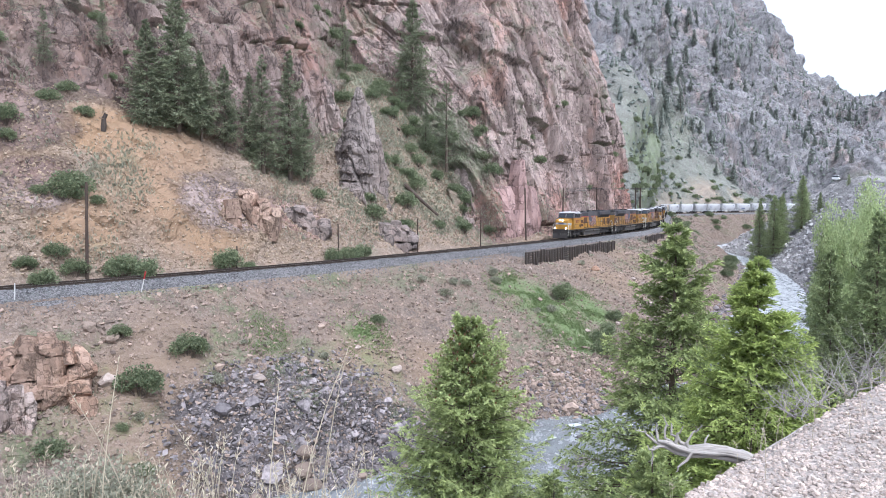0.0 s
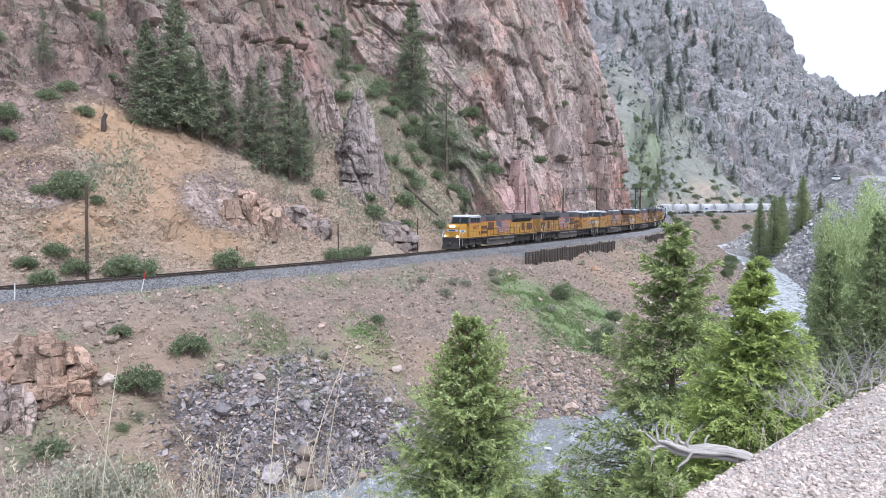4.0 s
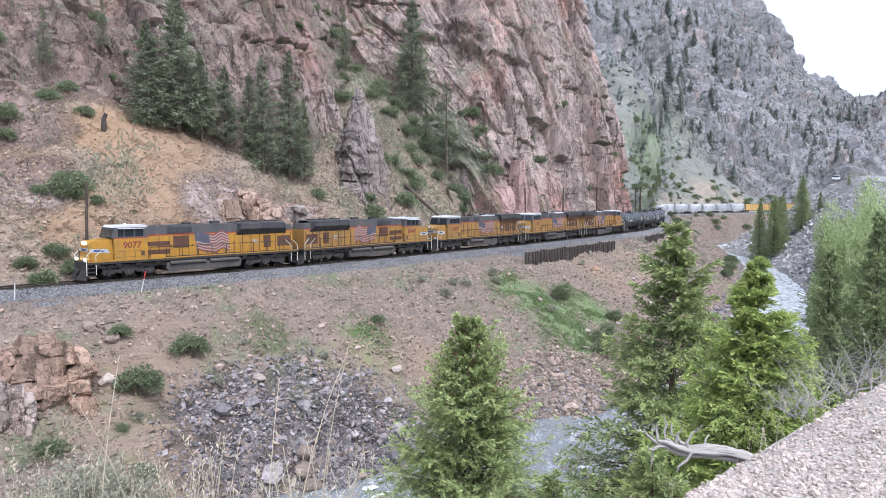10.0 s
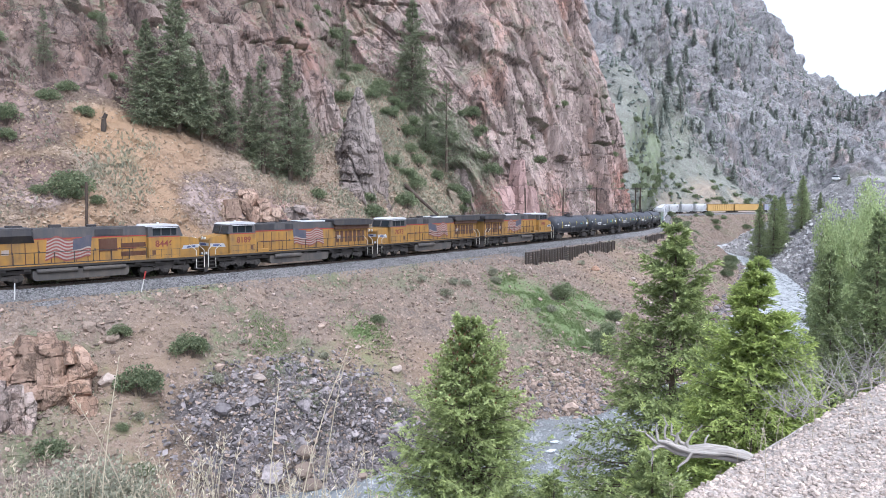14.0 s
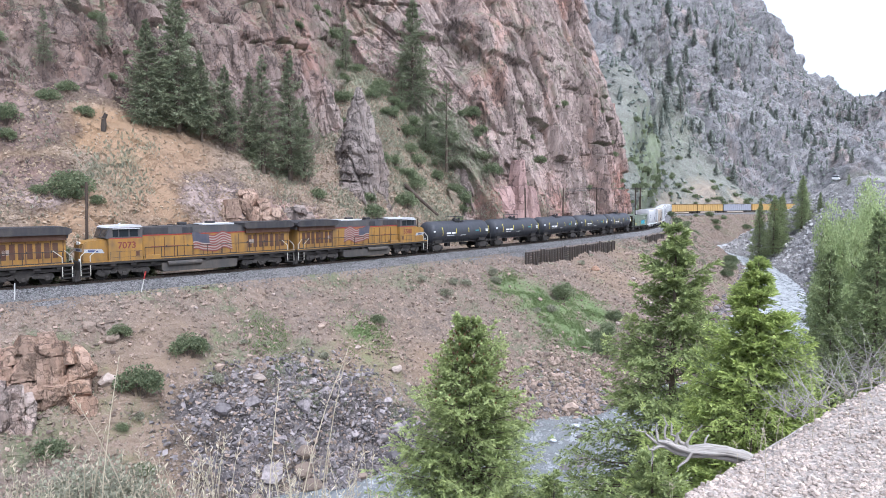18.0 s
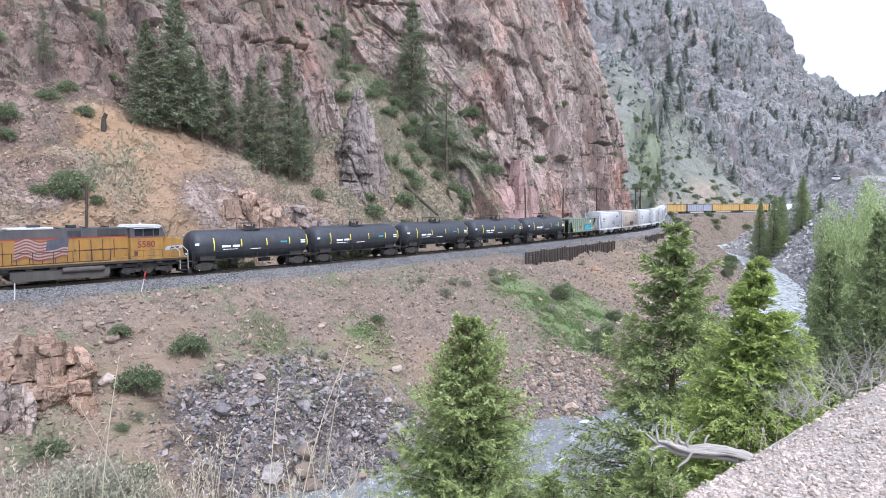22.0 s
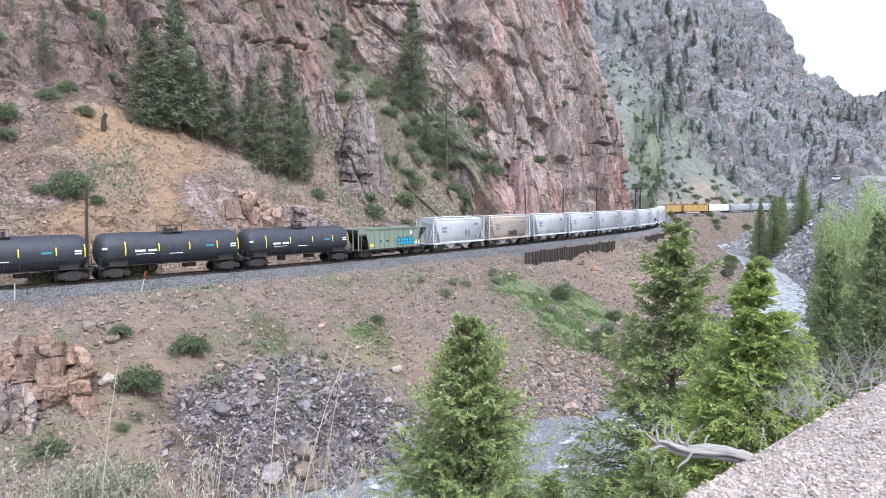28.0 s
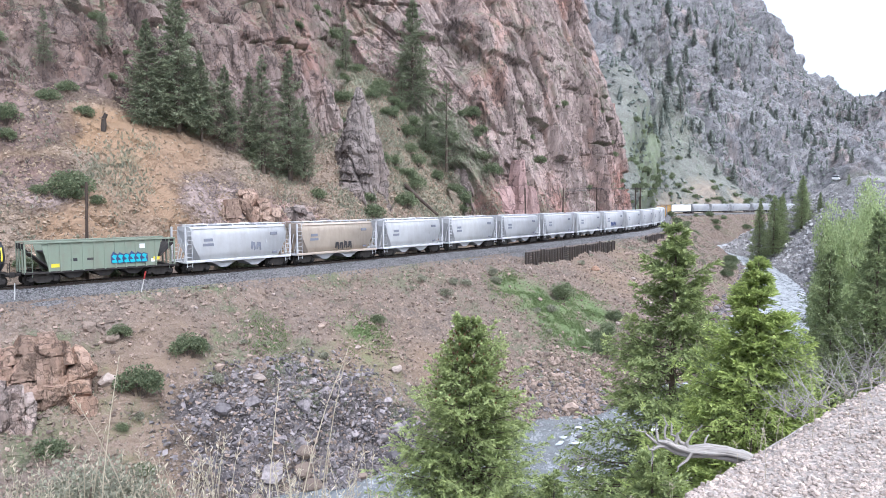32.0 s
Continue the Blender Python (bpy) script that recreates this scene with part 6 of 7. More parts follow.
clump = [(np.array([(math.cos(a) * q, math.sin(a) * q, h) for h, q in ((0, 0.35), (0.3, 0.5), (0.6, 0.28), (0.75, 0.02)) for a in np.arange(6) * 1.0472 + h * 2]) * np.array((1, 1, 0.9)),
          np.array([[6 * k + i, 6 * k + (i + 1) % 6, 6 * k + 6 + (i + 1) % 6, 6 * k + 6 + i] for k in range(3) for i in range(6)]))]
strew("mountain_scrub", clump, scrub_at, np.random.default_rng(49).uniform(0.5, 1.0, 9000) ** 2 * 2.4, M_needle_hazed, "grey-green scrub dotted over the mountainside", "scrub", 51, 0.2, 0.3)

# pale willow on the road bank
def broadleaf(height, width, seed, count, leaf, material, label):
    r = np.random.default_rng(seed)
    T = tagged(new("willow_tree"), label, "tree")
    bm = bmesh.new()
    tube(bm, (0, 0, -1.6), (0.2, 0.1, height * 0.35), 0.22, 8, 0.12)
    tips = []
    for i in range(70):
        a, q = r.uniform(0, 6.28), r.uniform(0.1, 1) ** 0.5
        tip = np.array((math.cos(a) * q * width * 0.44, math.sin(a) * q * width * 0.44, height * (0.06 + 0.86 * r.uniform(0.05, 1) * (1.05 - 0.5 * q))))
        tips.append(tip)
        if i < 18:
            tube(bm, (0.2, 0.1, height * 0.33), tuple(tip), 0.09, 5, 0.02)
    part("trunk", bm, M_bark, T)
    c = np.array(tips)[r.integers(0, 70, count)]
    out = unit(r.normal(0, 1, (count, 3)))
    base = c + out * width * 0.13 * r.uniform(0.1, 1, (count, 1)) ** 0.5
    way = unit(out + r.normal(0, 0.5, (count, 3)) - np.array((0, 0, 0.3)))
    ln = leaf * r.uniform(0.6, 1.3, count)
    part("crown", blade_mesh("crown", base, way, unit(np.cross(way, r.normal(0, 1, (count, 3)))), ln, ln * 0.36), material, T)
    return T


willow = broadleaf(11, 9, 50, 30000, 0.2, M_leaf_pale, "pale green leafy willow on the bank")
for i, (x, y, top, a) in enumerate(((49.5, 77, 11.6, 0), (54.0, 82, 12.8, 90), (53.0, 76, 11.0, 200), (51.5, 86, 11.6, 140))):
    z = lie(NEAR_P, x, y) - 0.3
    sz = (top - z) / 10.4
    ob = sized(willow, x, y, z, sz) if i == 0 else plant(willow, x, y, z, sz, a)
    ob.scale = (min(sz, 1.0), min(sz, 1.0), sz)

# shrubs
s_green = shrub(3.0, 2.3, 60, 2600, 0.2, M_leaf, "rounded dark green shrub on the stony slope", stems=16)
s_low = shrub(3.4, 1.5, 61, 2000, 0.22, M_leaf, "low spreading green shrub on the slope", stems=18)
s_sage = shrub(1.6, 0.9, 62, 900, 0.14, M_sage, "grey-green sagebrush on the slope", "sagebrush", 10)
for base in (s_green, s_low):
    base["group"] = "green shrubs"
s_sage["group"] = "sagebrush"
sized(s_green, -22.8, 50.0, lie(BANK_P, -22.8, 50.0))
sized(s_low, -36.2, 66.2, lie(WALL_P, -36.2, 66.2), 1.15)
for base, sheet, x, y, s in ((s_green, BANK_P, -20.7, 54.4, 0.85), (s_green, WALL_P, -29.8, 63.2, 1.0), (s_green, WALL_P, -27.6, 63.0, 0.85), (s_green, WALL_P, -34.6, 60.4, 0.62), (s_green, WALL_P, -33.2, 60.8, 0.7), (s_green, WALL_P, -33.6, 56.8, 0.72),
                             (s_green, WALL_P, -36.3, 58.6, 0.55), (s_green, WALL_P, -22.5, 70.8, 1.0), (s_low, WALL_P, -20.5, 71.5, 0.5), (s_green, BANK_P, 16.6, 93.2, 1.05), (s_green, BANK_P, -25.4, 52.6, 0.5), (s_low, BANK_P, 19.5, 81.5, 0.9),
                             (s_low, WALL_P, -43.1, 75.2, 0.7), (s_low, WALL_P, -39.6, 75.6, 0.6), (s_green, WALL_P, -44.4, 69.8, 0.9), (s_green, WALL_P, -13, 80, 0.75), (s_low, WALL_P, -11.5, 82.5, 0.9), (s_green, WALL_P, -10.2, 84.6, 0.8), (s_low, BANK_P, -6.6, 68.2, 0.45),
                             (s_low, BANK_P, -20.8, 45.8, 0.45), (s_low, BANK_P, -26.0, 43.9, 0.6), (s_low, BANK_P, -23.1, 47.6, 0.3)):
    plant(base, x, y, lie(sheet, x, y) - 0.05, s, r.uniform(0, 360))
for x, y, sz in ((77, 173, 1.2), (81, 182, 0.9), (86, 193, 1.3), (90, 204, 1.0), (70, 158, 0.9), (24.6, 86, 0.8), (23, 84, 0.7), (27, 92, 0.7)):
    plant(s_green, x - 3.5, y, lie(BANK_P, x - 3.5, y) - 0.1, sz, r.uniform(0, 360))
gw = blobs(WALL_P, [(-17, 122, 26, 9), (-11, 112, 14, 8), (-4, 108, 8, 9), (-2, 122, 18, 9), (4, 116, 12, 7), (-8, 92, 3, 6)]) * seen(WALL_P) * (WALL_W > 0.06)
for x, y, z in pick(WALL_P, gw, 55, 63):
    plant(s_green if r.uniform() < 0.5 else s_low, x, y, z - 0.1, r.uniform(0.45, 1.15), r.uniform(0, 360))
for x, y, z in pick(WALL_P, seen(WALL_P) * (WALL_W > 0.25) * (WALL_W < 1.9) * (WALL_P[..., 2] < 40), 60, 64):
    plant(s_low if r.uniform() < 0.5 else s_green, x, y, z - 0.1, r.uniform(0.3, 0.75), r.uniform(0, 360))
sized(s_sage, -23.8, 41.5, lie(BANK_P, -23.8, 41.5), 1.0)
sw = seen(BANK_P) * (BANK_W > 0.1) * (BANK_W < 1.3) * np.clip(0.25 + fbm(BANK_P / 7, 2, 65), 0, 1)
for x, y, z in pick(BANK_P, sw, 110, 66):
    plant(s_sage, x, y, z - 0.05, r.uniform(0.45, 1.0), r.uniform(0, 360))
fs = ((FAR_P[..., 0] > 0.25 * FAR_P[..., 1]) & (FAR_P[..., 0] < 0.52 * FAR_P[..., 1])).astype(float) * (FAR_W > 0.04) * (FAR_W < 0.9)
for x, y, z in pick(FAR_P, fs * (0.3 + (FAR_W < 0.5)), 170, 67):
    plant(s_low, x, y, z - 0.2, r.uniform(0.5, 1.4), r.uniform(0, 360))
fs = ((BANK_P[..., 1] > 230) & (BANK_W < 1.2)).astype(float)
for x, y, z in pick(BANK_P, fs, 24, 68):
    plant(s_low, x, y, z - 0.2, r.uniform(0.6, 1.4), r.uniform(0, 360))

# grass tufts
def tuft(seed, n=9):
    g = np.random.default_rng(seed)
    v, f = [], []
    for i in range(n):
        a, ln = g.uniform(0, 6.28), g.uniform(0.6, 1.2)
        d = np.array((math.cos(a) * 0.45, math.sin(a) * 0.45, 1.0)) * ln
        s = np.array((-math.sin(a), math.cos(a), 0)) * 0.09
        b = np.array((math.cos(a), math.sin(a), 0)) * 0.1
        v += [b - s, b + s, b + d * 0.6 + s * 0.8, b + d]
        f.append([4 * i, 4 * i + 1, 4 * i + 2, 4 * i + 3])
    return np.array(v), np.array(f)


TUFTS = [tuft(s) for s in range(5)]
gb = seen(BANK_P) * blobs(BANK_P, [(13.5, 88, -6, 6.5), (16, 82, -8.5, 6), (10, 90, -4.5, 4), (-7.5, 65, -5, 3), (20, 92, -7, 5), (-15.3, 59.7, -4.3, 2.5)])
strew("green_grass", TUFTS, pick(BANK_P, gb * np.clip(0.35 + fbm(BANK_P / 1.5, 3, 69), 0.02, 1), 20000, 70), np.random.default_rng(71).uniform(0.06, 0.18, 20000), M_grass, "fresh green grass patch on the embankment", "grass", 72, 0.2, 0.2)
gb = seen(BANK_P) * (BANK_W > 0.06) * (BANK_W < 1.6) * np.clip(0.15 + fbm(BANK_P / 6, 3, 78), 0, 1)
strew("dry_tufts", TUFTS, pick(BANK_P, gb, 16000, 73), np.random.default_rng(74).uniform(0.08, 0.28, 16000), M_sage, "thin grey-green grass tufts on the embankment", "grass", 75, 0.2, 0.2)
gb = seen(WALL_P) * (WALL_W > 0.03) * (WALL_W < 1.3) * np.clip(0.2 + fbm(WALL_P / 7, 3, 77), 0, 1)
strew("slope_tufts", TUFTS, pick(WALL_P, gb, 12000, 76), np.random.default_rng(77).uniform(0.12, 0.45, 12000), M_sage, "grey-green grass tufts on the slope", "grass", 78, 0.2, 0.2)
gb = gw * (WALL_P[..., 2] < 34)
strew("gully_grass", TUFTS, pick(WALL_P, gb, 7000, 82), np.random.default_rng(83).uniform(0.15, 0.5, 7000), M_sage, "grey-green undergrowth and grass in the rocky gully", "grass", 84, 0.2, 0.2)
gb = ((NEAR_P[..., 1] > 9) & (NEAR_P[..., 1] < 60) & (NEAR_P[..., 0] > 2)).astype(float) * (NEAR_W < 1.95)
strew("bank_grass", TUFTS, pick(NEAR_P, gb, 5000, 79), np.random.default_rng(80).uniform(0.2, 0.5, 5000), M_grass, "green grass on the wooded bank", "grass", 81, 0.2, 0.2)


def stalks(name, places, heights, material, label, seed, lean=0.25, width=0.0028):
    """Tall bent grass stalks with feathery heads, joined as stuff."""
    g = np.random.default_rng(seed)
    v, f = [], []
    for (x, y, z), h in zip(places, heights):
        a = g.uniform(0, 6.28)
        bend = np.array((math.cos(a), math.sin(a), 0)) * g.uniform(0.2, 1) * lean * h
        pts = [np.array((x, y, z)) + np.array((0, 0, h)) * t + bend * t * t for t in np.linspace(0, 1, 6)]
        for k, p0 in enumerate(pts):
            wd = width * (1.0 - 0.12 * k)
            v += [p0 + (wd, 0, 0), p0 - (wd, 0, 0)]
        b = len(v) - 12
        f += [[b + 2 * k, b + 2 * k + 1, b + 2 * k + 3, b + 2 * k + 2] for k in range(5)]
        for k in range(10):
            p0 = pts[-1] - (pts[-1] - pts[-2]) * g.uniform(0, 1.1)
            d = np.array((g.normal(0, 1), g.normal(0, 1), g.uniform(0.2, 1.5))) * 0.022
            v += [p0, p0 + d * 0.5 + (0.004, 0, 0), p0 + d, p0 + d * 0.5 - (0.004, 0, 0)]
            b = len(v) - 4
            f.append([b, b + 1, b + 2, b + 3])
    me = mesh_from(name, np.array(v), np.array(f), False)
    me.materials.append(material)
    return tagged(new(name, me), label, "grass", kind="stuff")


g = np.random.default_rng(90)
gp_ = np.stack([g.uniform(-2.6, -0.35, 380), g.uniform(3.3, 4.1, 380), np.full(380, 4.6)], -1)
stalks("dry_grass_stalks", gp_, g.uniform(0.25, 0.95, 380), M_dry, "tall pale dry grass stalks close by", 91)
gp_ = np.stack([g.uniform(-2.3, -0.7, 12), g.uniform(3.3, 3.9, 12), np.full(12, 4.6)], -1)
stalks("tall_grass_stalks", gp_, g.uniform(1.0, 1.6, 12), M_dry, "long bent bleached stalks close by", 95, 0.3, 0.005)
gp_ = pick(NEAR_P, ((NEAR_W > 1.9) & (NEAR_W < 2.1) & (NEAR_P[..., 1] > 3.6) & (NEAR_P[..., 1] < 10) & (NEAR_P[..., 0] > 1)).astype(float), 60, 94)
stalks("bank_stalks", gp_, g.uniform(0.2, 0.5, 60), M_dry, "dry grass stalks on the gravel edge", 92)
near_sage = shrub(0.9, 0.75, 93, 7000, 0.02, M_sage, "pale sagebrush close by on the bank's edge", "sagebrush", 14)
sized(near_sage, -1.85, 3.75, 4.55, 1.0)
for x, y, z, sz, a in ((-2.3, 3.95, 4.45, 1.3, 50), (-0.9, 3.9, 4.4, 0.9, 90), (-1.35, 3.9, 4.35, 0.9, 150), (-0.6, 3.8, 4.4, 0.9, 210), (-2.05, 4.3, 4.2, 1.2, 250), (-1.6, 3.6, 4.3, 0.9, 300), (-2.6, 4.2, 4.3, 1.3, 20), (-1.1, 4.1, 4.25, 0.9, 330)):
    plant(near_sage, x, y, z, sz, a)

# ---- large rocks that stand by themselves ----
def block_mesh(dims, g, seed, taper=0.0):
    """One weathered joint block, its base at height 0."""
    bm = bmesh.new()
    bmesh.ops.create_cube(bm, size=1.0)
    bmesh.ops.subdivide_edges(bm, edges=bm.edges[:], cuts=5, use_grid_fill=True)
    v = np.array([q.co[:] for q in bm.verts])
    f = np.array([[q.index for q in fc.verts] for fc in bm.faces])
    bm.free()
    for k in range(9):
        pl = unit(g.normal(0, 1, 3) * np.array((1, 1, 0.8)))
        d = v @ pl - g.uniform(0.46, 0.62)
        v = v - np.clip(d, 0, None)[:, None] * pl
    v[:, :2] *= (1 - taper * (v[:, 2:] + 0.5))
    v[:, :1] += taper * 0.25 * g.normal() * (v[:, 2:] + 0.5)
    v = v * np.array(dims)
    q = v + seed * 7.3
    v = v + 0.05 * min(dims) * np.stack([fbm(q / (0.4 * min(dims)), 3, seed + k) for k in (0, 9, 18)], -1)
    v[:, 2] += dims[2] * 0.46
    me = mesh_from("block", v, f, False)
    paint(me, "mix", np.tile((0.0, 0.0, 1.0, 0.0), (len(v), 1)))
    return me


def stacked_rock(name, w, d, h, seed, label, cols, course, material, at, turn, peak=0.2, tilt=5, taper=0.15, lap=1.3):
    """An outcrop of jointed columns, each a pile of blocks."""
    g = np.random.default_rng(seed)
    R = tagged(new(name), label, "rock")
    R.matrix_basis = pose(*at, 0, 0, turn)
    cut = np.concatenate([[0], np.cumsum(g.uniform(0.6, 1.4, cols))])
    cut = (cut / cut[-1] - 0.5) * w
    for i in range(cols):
        x0, x1 = cut[i], cut[i + 1]
        top = h * (1 - peak * abs((x0 + x1) / w) ** 1.3) * g.uniform(0.86, 1.0)
        z, k, back = -0.1 * h, 0, g.uniform(-0.12, 0.12) * d
        while z < top - 0.2 * course:
            hh = min(course * g.uniform(0.6, 1.5), top - z + 0.1 * course)
            deep = d * (0.75 + 0.25 * (1 - z / h)) * g.uniform(0.85, 1.1)
            wide = (x1 - x0) * (lap * 1.1 if z + hh < top - 0.1 else lap * 0.85) * g.uniform(0.9, 1.2)
            ob = part("block", block_mesh((wide, deep, hh * 1.1), g, seed * 40 + i * 7 + k, taper if z + hh > top - 0.1 else taper * 0.2), material, R)
            ob.matrix_local = pose((x0 + x1) / 2 + g.normal(0, 0.03) * w / cols, back + g.normal(0, 0.05) * d + 0.12 * d * max(0.0, z / h), z, g.normal(0, tilt * 0.5), g.normal(0, tilt * 0.5), g.normal(0, tilt))
            z += hh * 0.96
            k += 1
    return R


stacked_rock("rock_outcrop", 5.9, 4.0, 6.4, 3, "orange-pink blocky granite outcrop below the track", 6, 1.35, M_outcrop, (-28.9, 47.9, -8.5), 32, 0.35, 8, 0.3, 1.45)
stacked_rock("rock_outcrop", 3.4, 3.0, 4.6, 4, "grey-pink split granite ledge below the track", 4, 1.2, M_outcrop_pink, (-29.6, 44.8, -9.6), 32, 0.3)
def crag_spire(w, d, h, seed, label, at, lean, tone):
    """A jointed spire: upright columns that step back to a ragged point."""
    th, zz = np.meshgrid(np.linspace(0, 2 * np.pi, 220), np.linspace(0, 1, 150))
    prof = np.clip(1 - zz, 0, 1) ** 0.62 * (0.8 + 0.2 * np.cos(3 * th + seed))
    p = np.stack([np.cos(th) * w / 2 * prof + lean[0] * zz, np.sin(th) * d / 2 * prof + lean[1] * zz, zz * h], -1)
    out = np.stack([np.cos(th), np.sin(th), 0 * th], -1)
    q = p + np.array(at)
    p = p + out * (np.clip(1.15 - zz, 0.15, 1) * (joints(q, 2.3, 1.9, seed, 2.6, 14) + joints(q, 1.0, 0.8, seed + 3, 2.2, 9)) + 0.3 * fbm(q / 1.4, 3, seed))[..., None]
    p[..., 2] += 0.8 * fbm(q / 2.2, 3, seed + 5) * zz
    p[:, -1] = p[:, 0]
    me = mesh_from("rock_pinnacle", p.reshape(-1, 3), grid_faces(*p.shape[:2]), False)
    paint(me, "mix", np.tile((0.1, 0.0, 1.0, tone), (p.size // 3, 1)))
    me.materials.append(M_spire)
    R = tagged(new("rock_pinnacle", me), label, "rock")
    R.location = at
    return R


crag_spire(14.0, 9.0, 25.0, 5, "grey pointed rock pinnacle standing before the cliff", (-11.8, 98.5, -2.0), (-0.6, 3.0), 0.0)
crag_spire(15.0, 9.0, 16.5, 11, "grey grass-grown rock rib beside the gully", (1.8, 117.0, -2.0), (3.0, 4.0), 0.2)
crag_spire(7.5, 6.5, 20.0, 6, "pink rock tooth among the spruces", (-18.6, 106, 6.6), (0.2, 2.0), 0.5)
stacked_rock("rock_outcrop", 6.2, 4.5, 4.2, 7, "pink-grey broken ledge above the track", 5, 1.5, M_spire, (-7.0, 93.6, lie(WALL_P, -7.0, 93.6) - 1.6), 8, 0.6, 9, 0.3, 1.6)
stacked_rock("rock_outcrop", 6.5, 4.0, 5.4, 8, "orange-streaked rock ledge on the slope", 6, 1.8, M_outcrop, (-22.6, 79.0, lie(WALL_P, -22.6, 79.0) - 2.6), 16, 0.6, 9, 0.3, 1.6)
stacked_rock("rock_outcrop", 8.0, 5.5, 4.2, 9, "grey rock ledge under the spruces", 6, 1.6, M_spire, (-18.6, 86.0, lie(WALL_P, -18.6, 86.0) - 2.2), 12, 0.6, 9, 0.3, 1.6)
stacked_rock("rock_buttress", 11.0, 5.0, 14.0, 10, "pink smooth-faced granite buttress beside the track", 3, 9.0, M_pink_slab, beside(85, 8.6, -0.5), 50, 0.6, 3, 0.45)

# ---- boulders ----
BOULDERS = []
for s_ in range(5):
    vs, fs_ = rock_mesh(100 + s_, 3, 0.8)
    vs = vs * (1 + 0.06 * fbm(vs * 4 + s_ * 9, 3, s_)[:, None])
    BOULDERS.append(mesh_from("boulder", vs, fs_, False))


def boulder(x, y, z, size, kind, material, label, tilt=15):
    me = BOULDERS[kind % 5]
    if material.name not in [m.name for m in me.materials]:
        me = me.copy()
        me.materials.clear()
        me.materials.append(material)
    ob = new("boulder", me)
    ob.matrix_basis = pose(x, y, z + 0.12 * size, rng.uniform(-tilt, tilt), rng.uniform(-tilt, tilt), rng.uniform(0, 360)) @ Matrix.Diagonal((size, size, size, 1))
    return tagged(ob, label, "boulder", "boulders on the banks")


for x, y, s, k_, m, lab in ((-25.1, 50.0, 1.5, 0, M_boulder, "pale squarish boulder on the embankment"), (-12.9, 49.4, 2.0, 1, M_stone_grey, "grey slab boulder in the dark talus"), (-10.6, 51.2, 1.6, 2, M_stone_pink, "pinkish boulder in the dark talus"),
                            (-10.5, 50.2, 1.7, 3, M_stone_pink, "pale pink boulder in the dark talus"), (-4.5, 63.0, 1.2, 4, M_boulder, "pale angular boulder on the embankment"), (-17.2, 51.5, 1.5, 0, M_stone_grey, "upright grey slab on the embankment"),
                            (-15.5, 56.2, 1.0, 2, M_boulder, "cream boulder on the embankment"), (24.5, 108, 1.6, 3, M_stone_orange, "orange boulder under the timber crib"), (-27.5, 52.3, 1.3, 1, M_stone_pink, "pink flat boulder near the ballast"), (-25.9, 52.4, 1.1, 4, M_stone_pink, "pink boulder near the ballast")):
    boulder(x, y, lie(BANK_P, x, y), s, k_, m, lab)
bw = seen(BANK_P) * (BANK_W > 1.82) * (BANK_W < 2.05) * (BANK_P[..., 1] < 130)
for i, (x, y, z) in enumerate(pick(BANK_P, bw, 110, 101)):
    boulder(x, y, z, 0.7 + 1.3 * rng.uniform() ** 2, i, M_stone_grey if i % 3 else M_stone_pink, "dark wet boulder at the water's edge" if i % 3 else "pinkish boulder at the water's edge")
bw = seen(BANK_P) * (BANK_W > 0.1) * (BANK_W < 1.5) * (BANK_P[..., 1] < 130)
for i, (x, y, z) in enumerate(pick(BANK_P, bw, 60, 102)):
    boulder(x, y, z, 0.4 + 0.6 * rng.uniform() ** 2, i, M_stone_pink if i % 2 else M_boulder, "pale angular boulder on the embankment")
bw = seen(BANK_P) * dark_zone * (BANK_W > 1.0) * (BANK_W < 1.95)
for i, (x, y, z) in enumerate(pick(BANK_P, bw, 24, 103)):
    boulder(x, y, z, 0.7 + 0.8 * rng.uniform() ** 2, i, M_stone_grey, "grey angular block in the talus")
for x, y, s in ((12.5, 60, 1.6), (9.8, 53.5, 1.3), (11.5, 54.5, 1.8), (54, 116, 2.0), (64, 142, 2.2), (48, 101, 1.6), (75, 168, 2.2), (57, 124, 1.6)):
    boulder(x, y, -15.0, s, int(s * 7), M_stone_grey, "dark rock standing in the rapids")

# ---- poles and wires beside the track ----
def pole(s, off, z0, h, label, arms=0, r=0.13):
    x, y, dx, dy = (float(v) for v in on_line(s, off))
    P_ = tagged(new("utility_pole"), label, "pole", "old line poles")
    P_.matrix_basis = pose(x, y, z0, rng.normal(0, 0.8), rng.normal(0, 0.8), math.degrees(math.atan2(dy, dx)))
    part("shaft", fresh(tube, (0, 0, -0.6), (0, 0, h), r, 9, r * 0.72), M_pole, P_)
    for i in range(arms):
        z = h - 0.35 - 0.7 * i
        part("crossarm", fresh(box, -0.06, 0.06, -1.2, 1.2, z - 0.06, z + 0.06, 0.01), M_pole, P_)
        for yy in (-1.05, -0.45, 0.45, 1.05):
            part("insulator", fresh(tube, (0, yy, z + 0.06), (0, yy, z + 0.2), 0.04, 6), M_glass, P_)
    return P_, (x, y, z0 + h)


pole(7.4, 3.6, -0.6, 9.1, "tall weathered brown utility pole without crossarms", 0, 0.16)
for s_, h_ in ((22.3, 2.6), (36.2, 4.6), (50.8, 4.9), (65.8, 4.3)):
    pole(s_, 3.4, -0.6, h_, "short cut-off weathered line pole", 0, 0.1)
tops = []
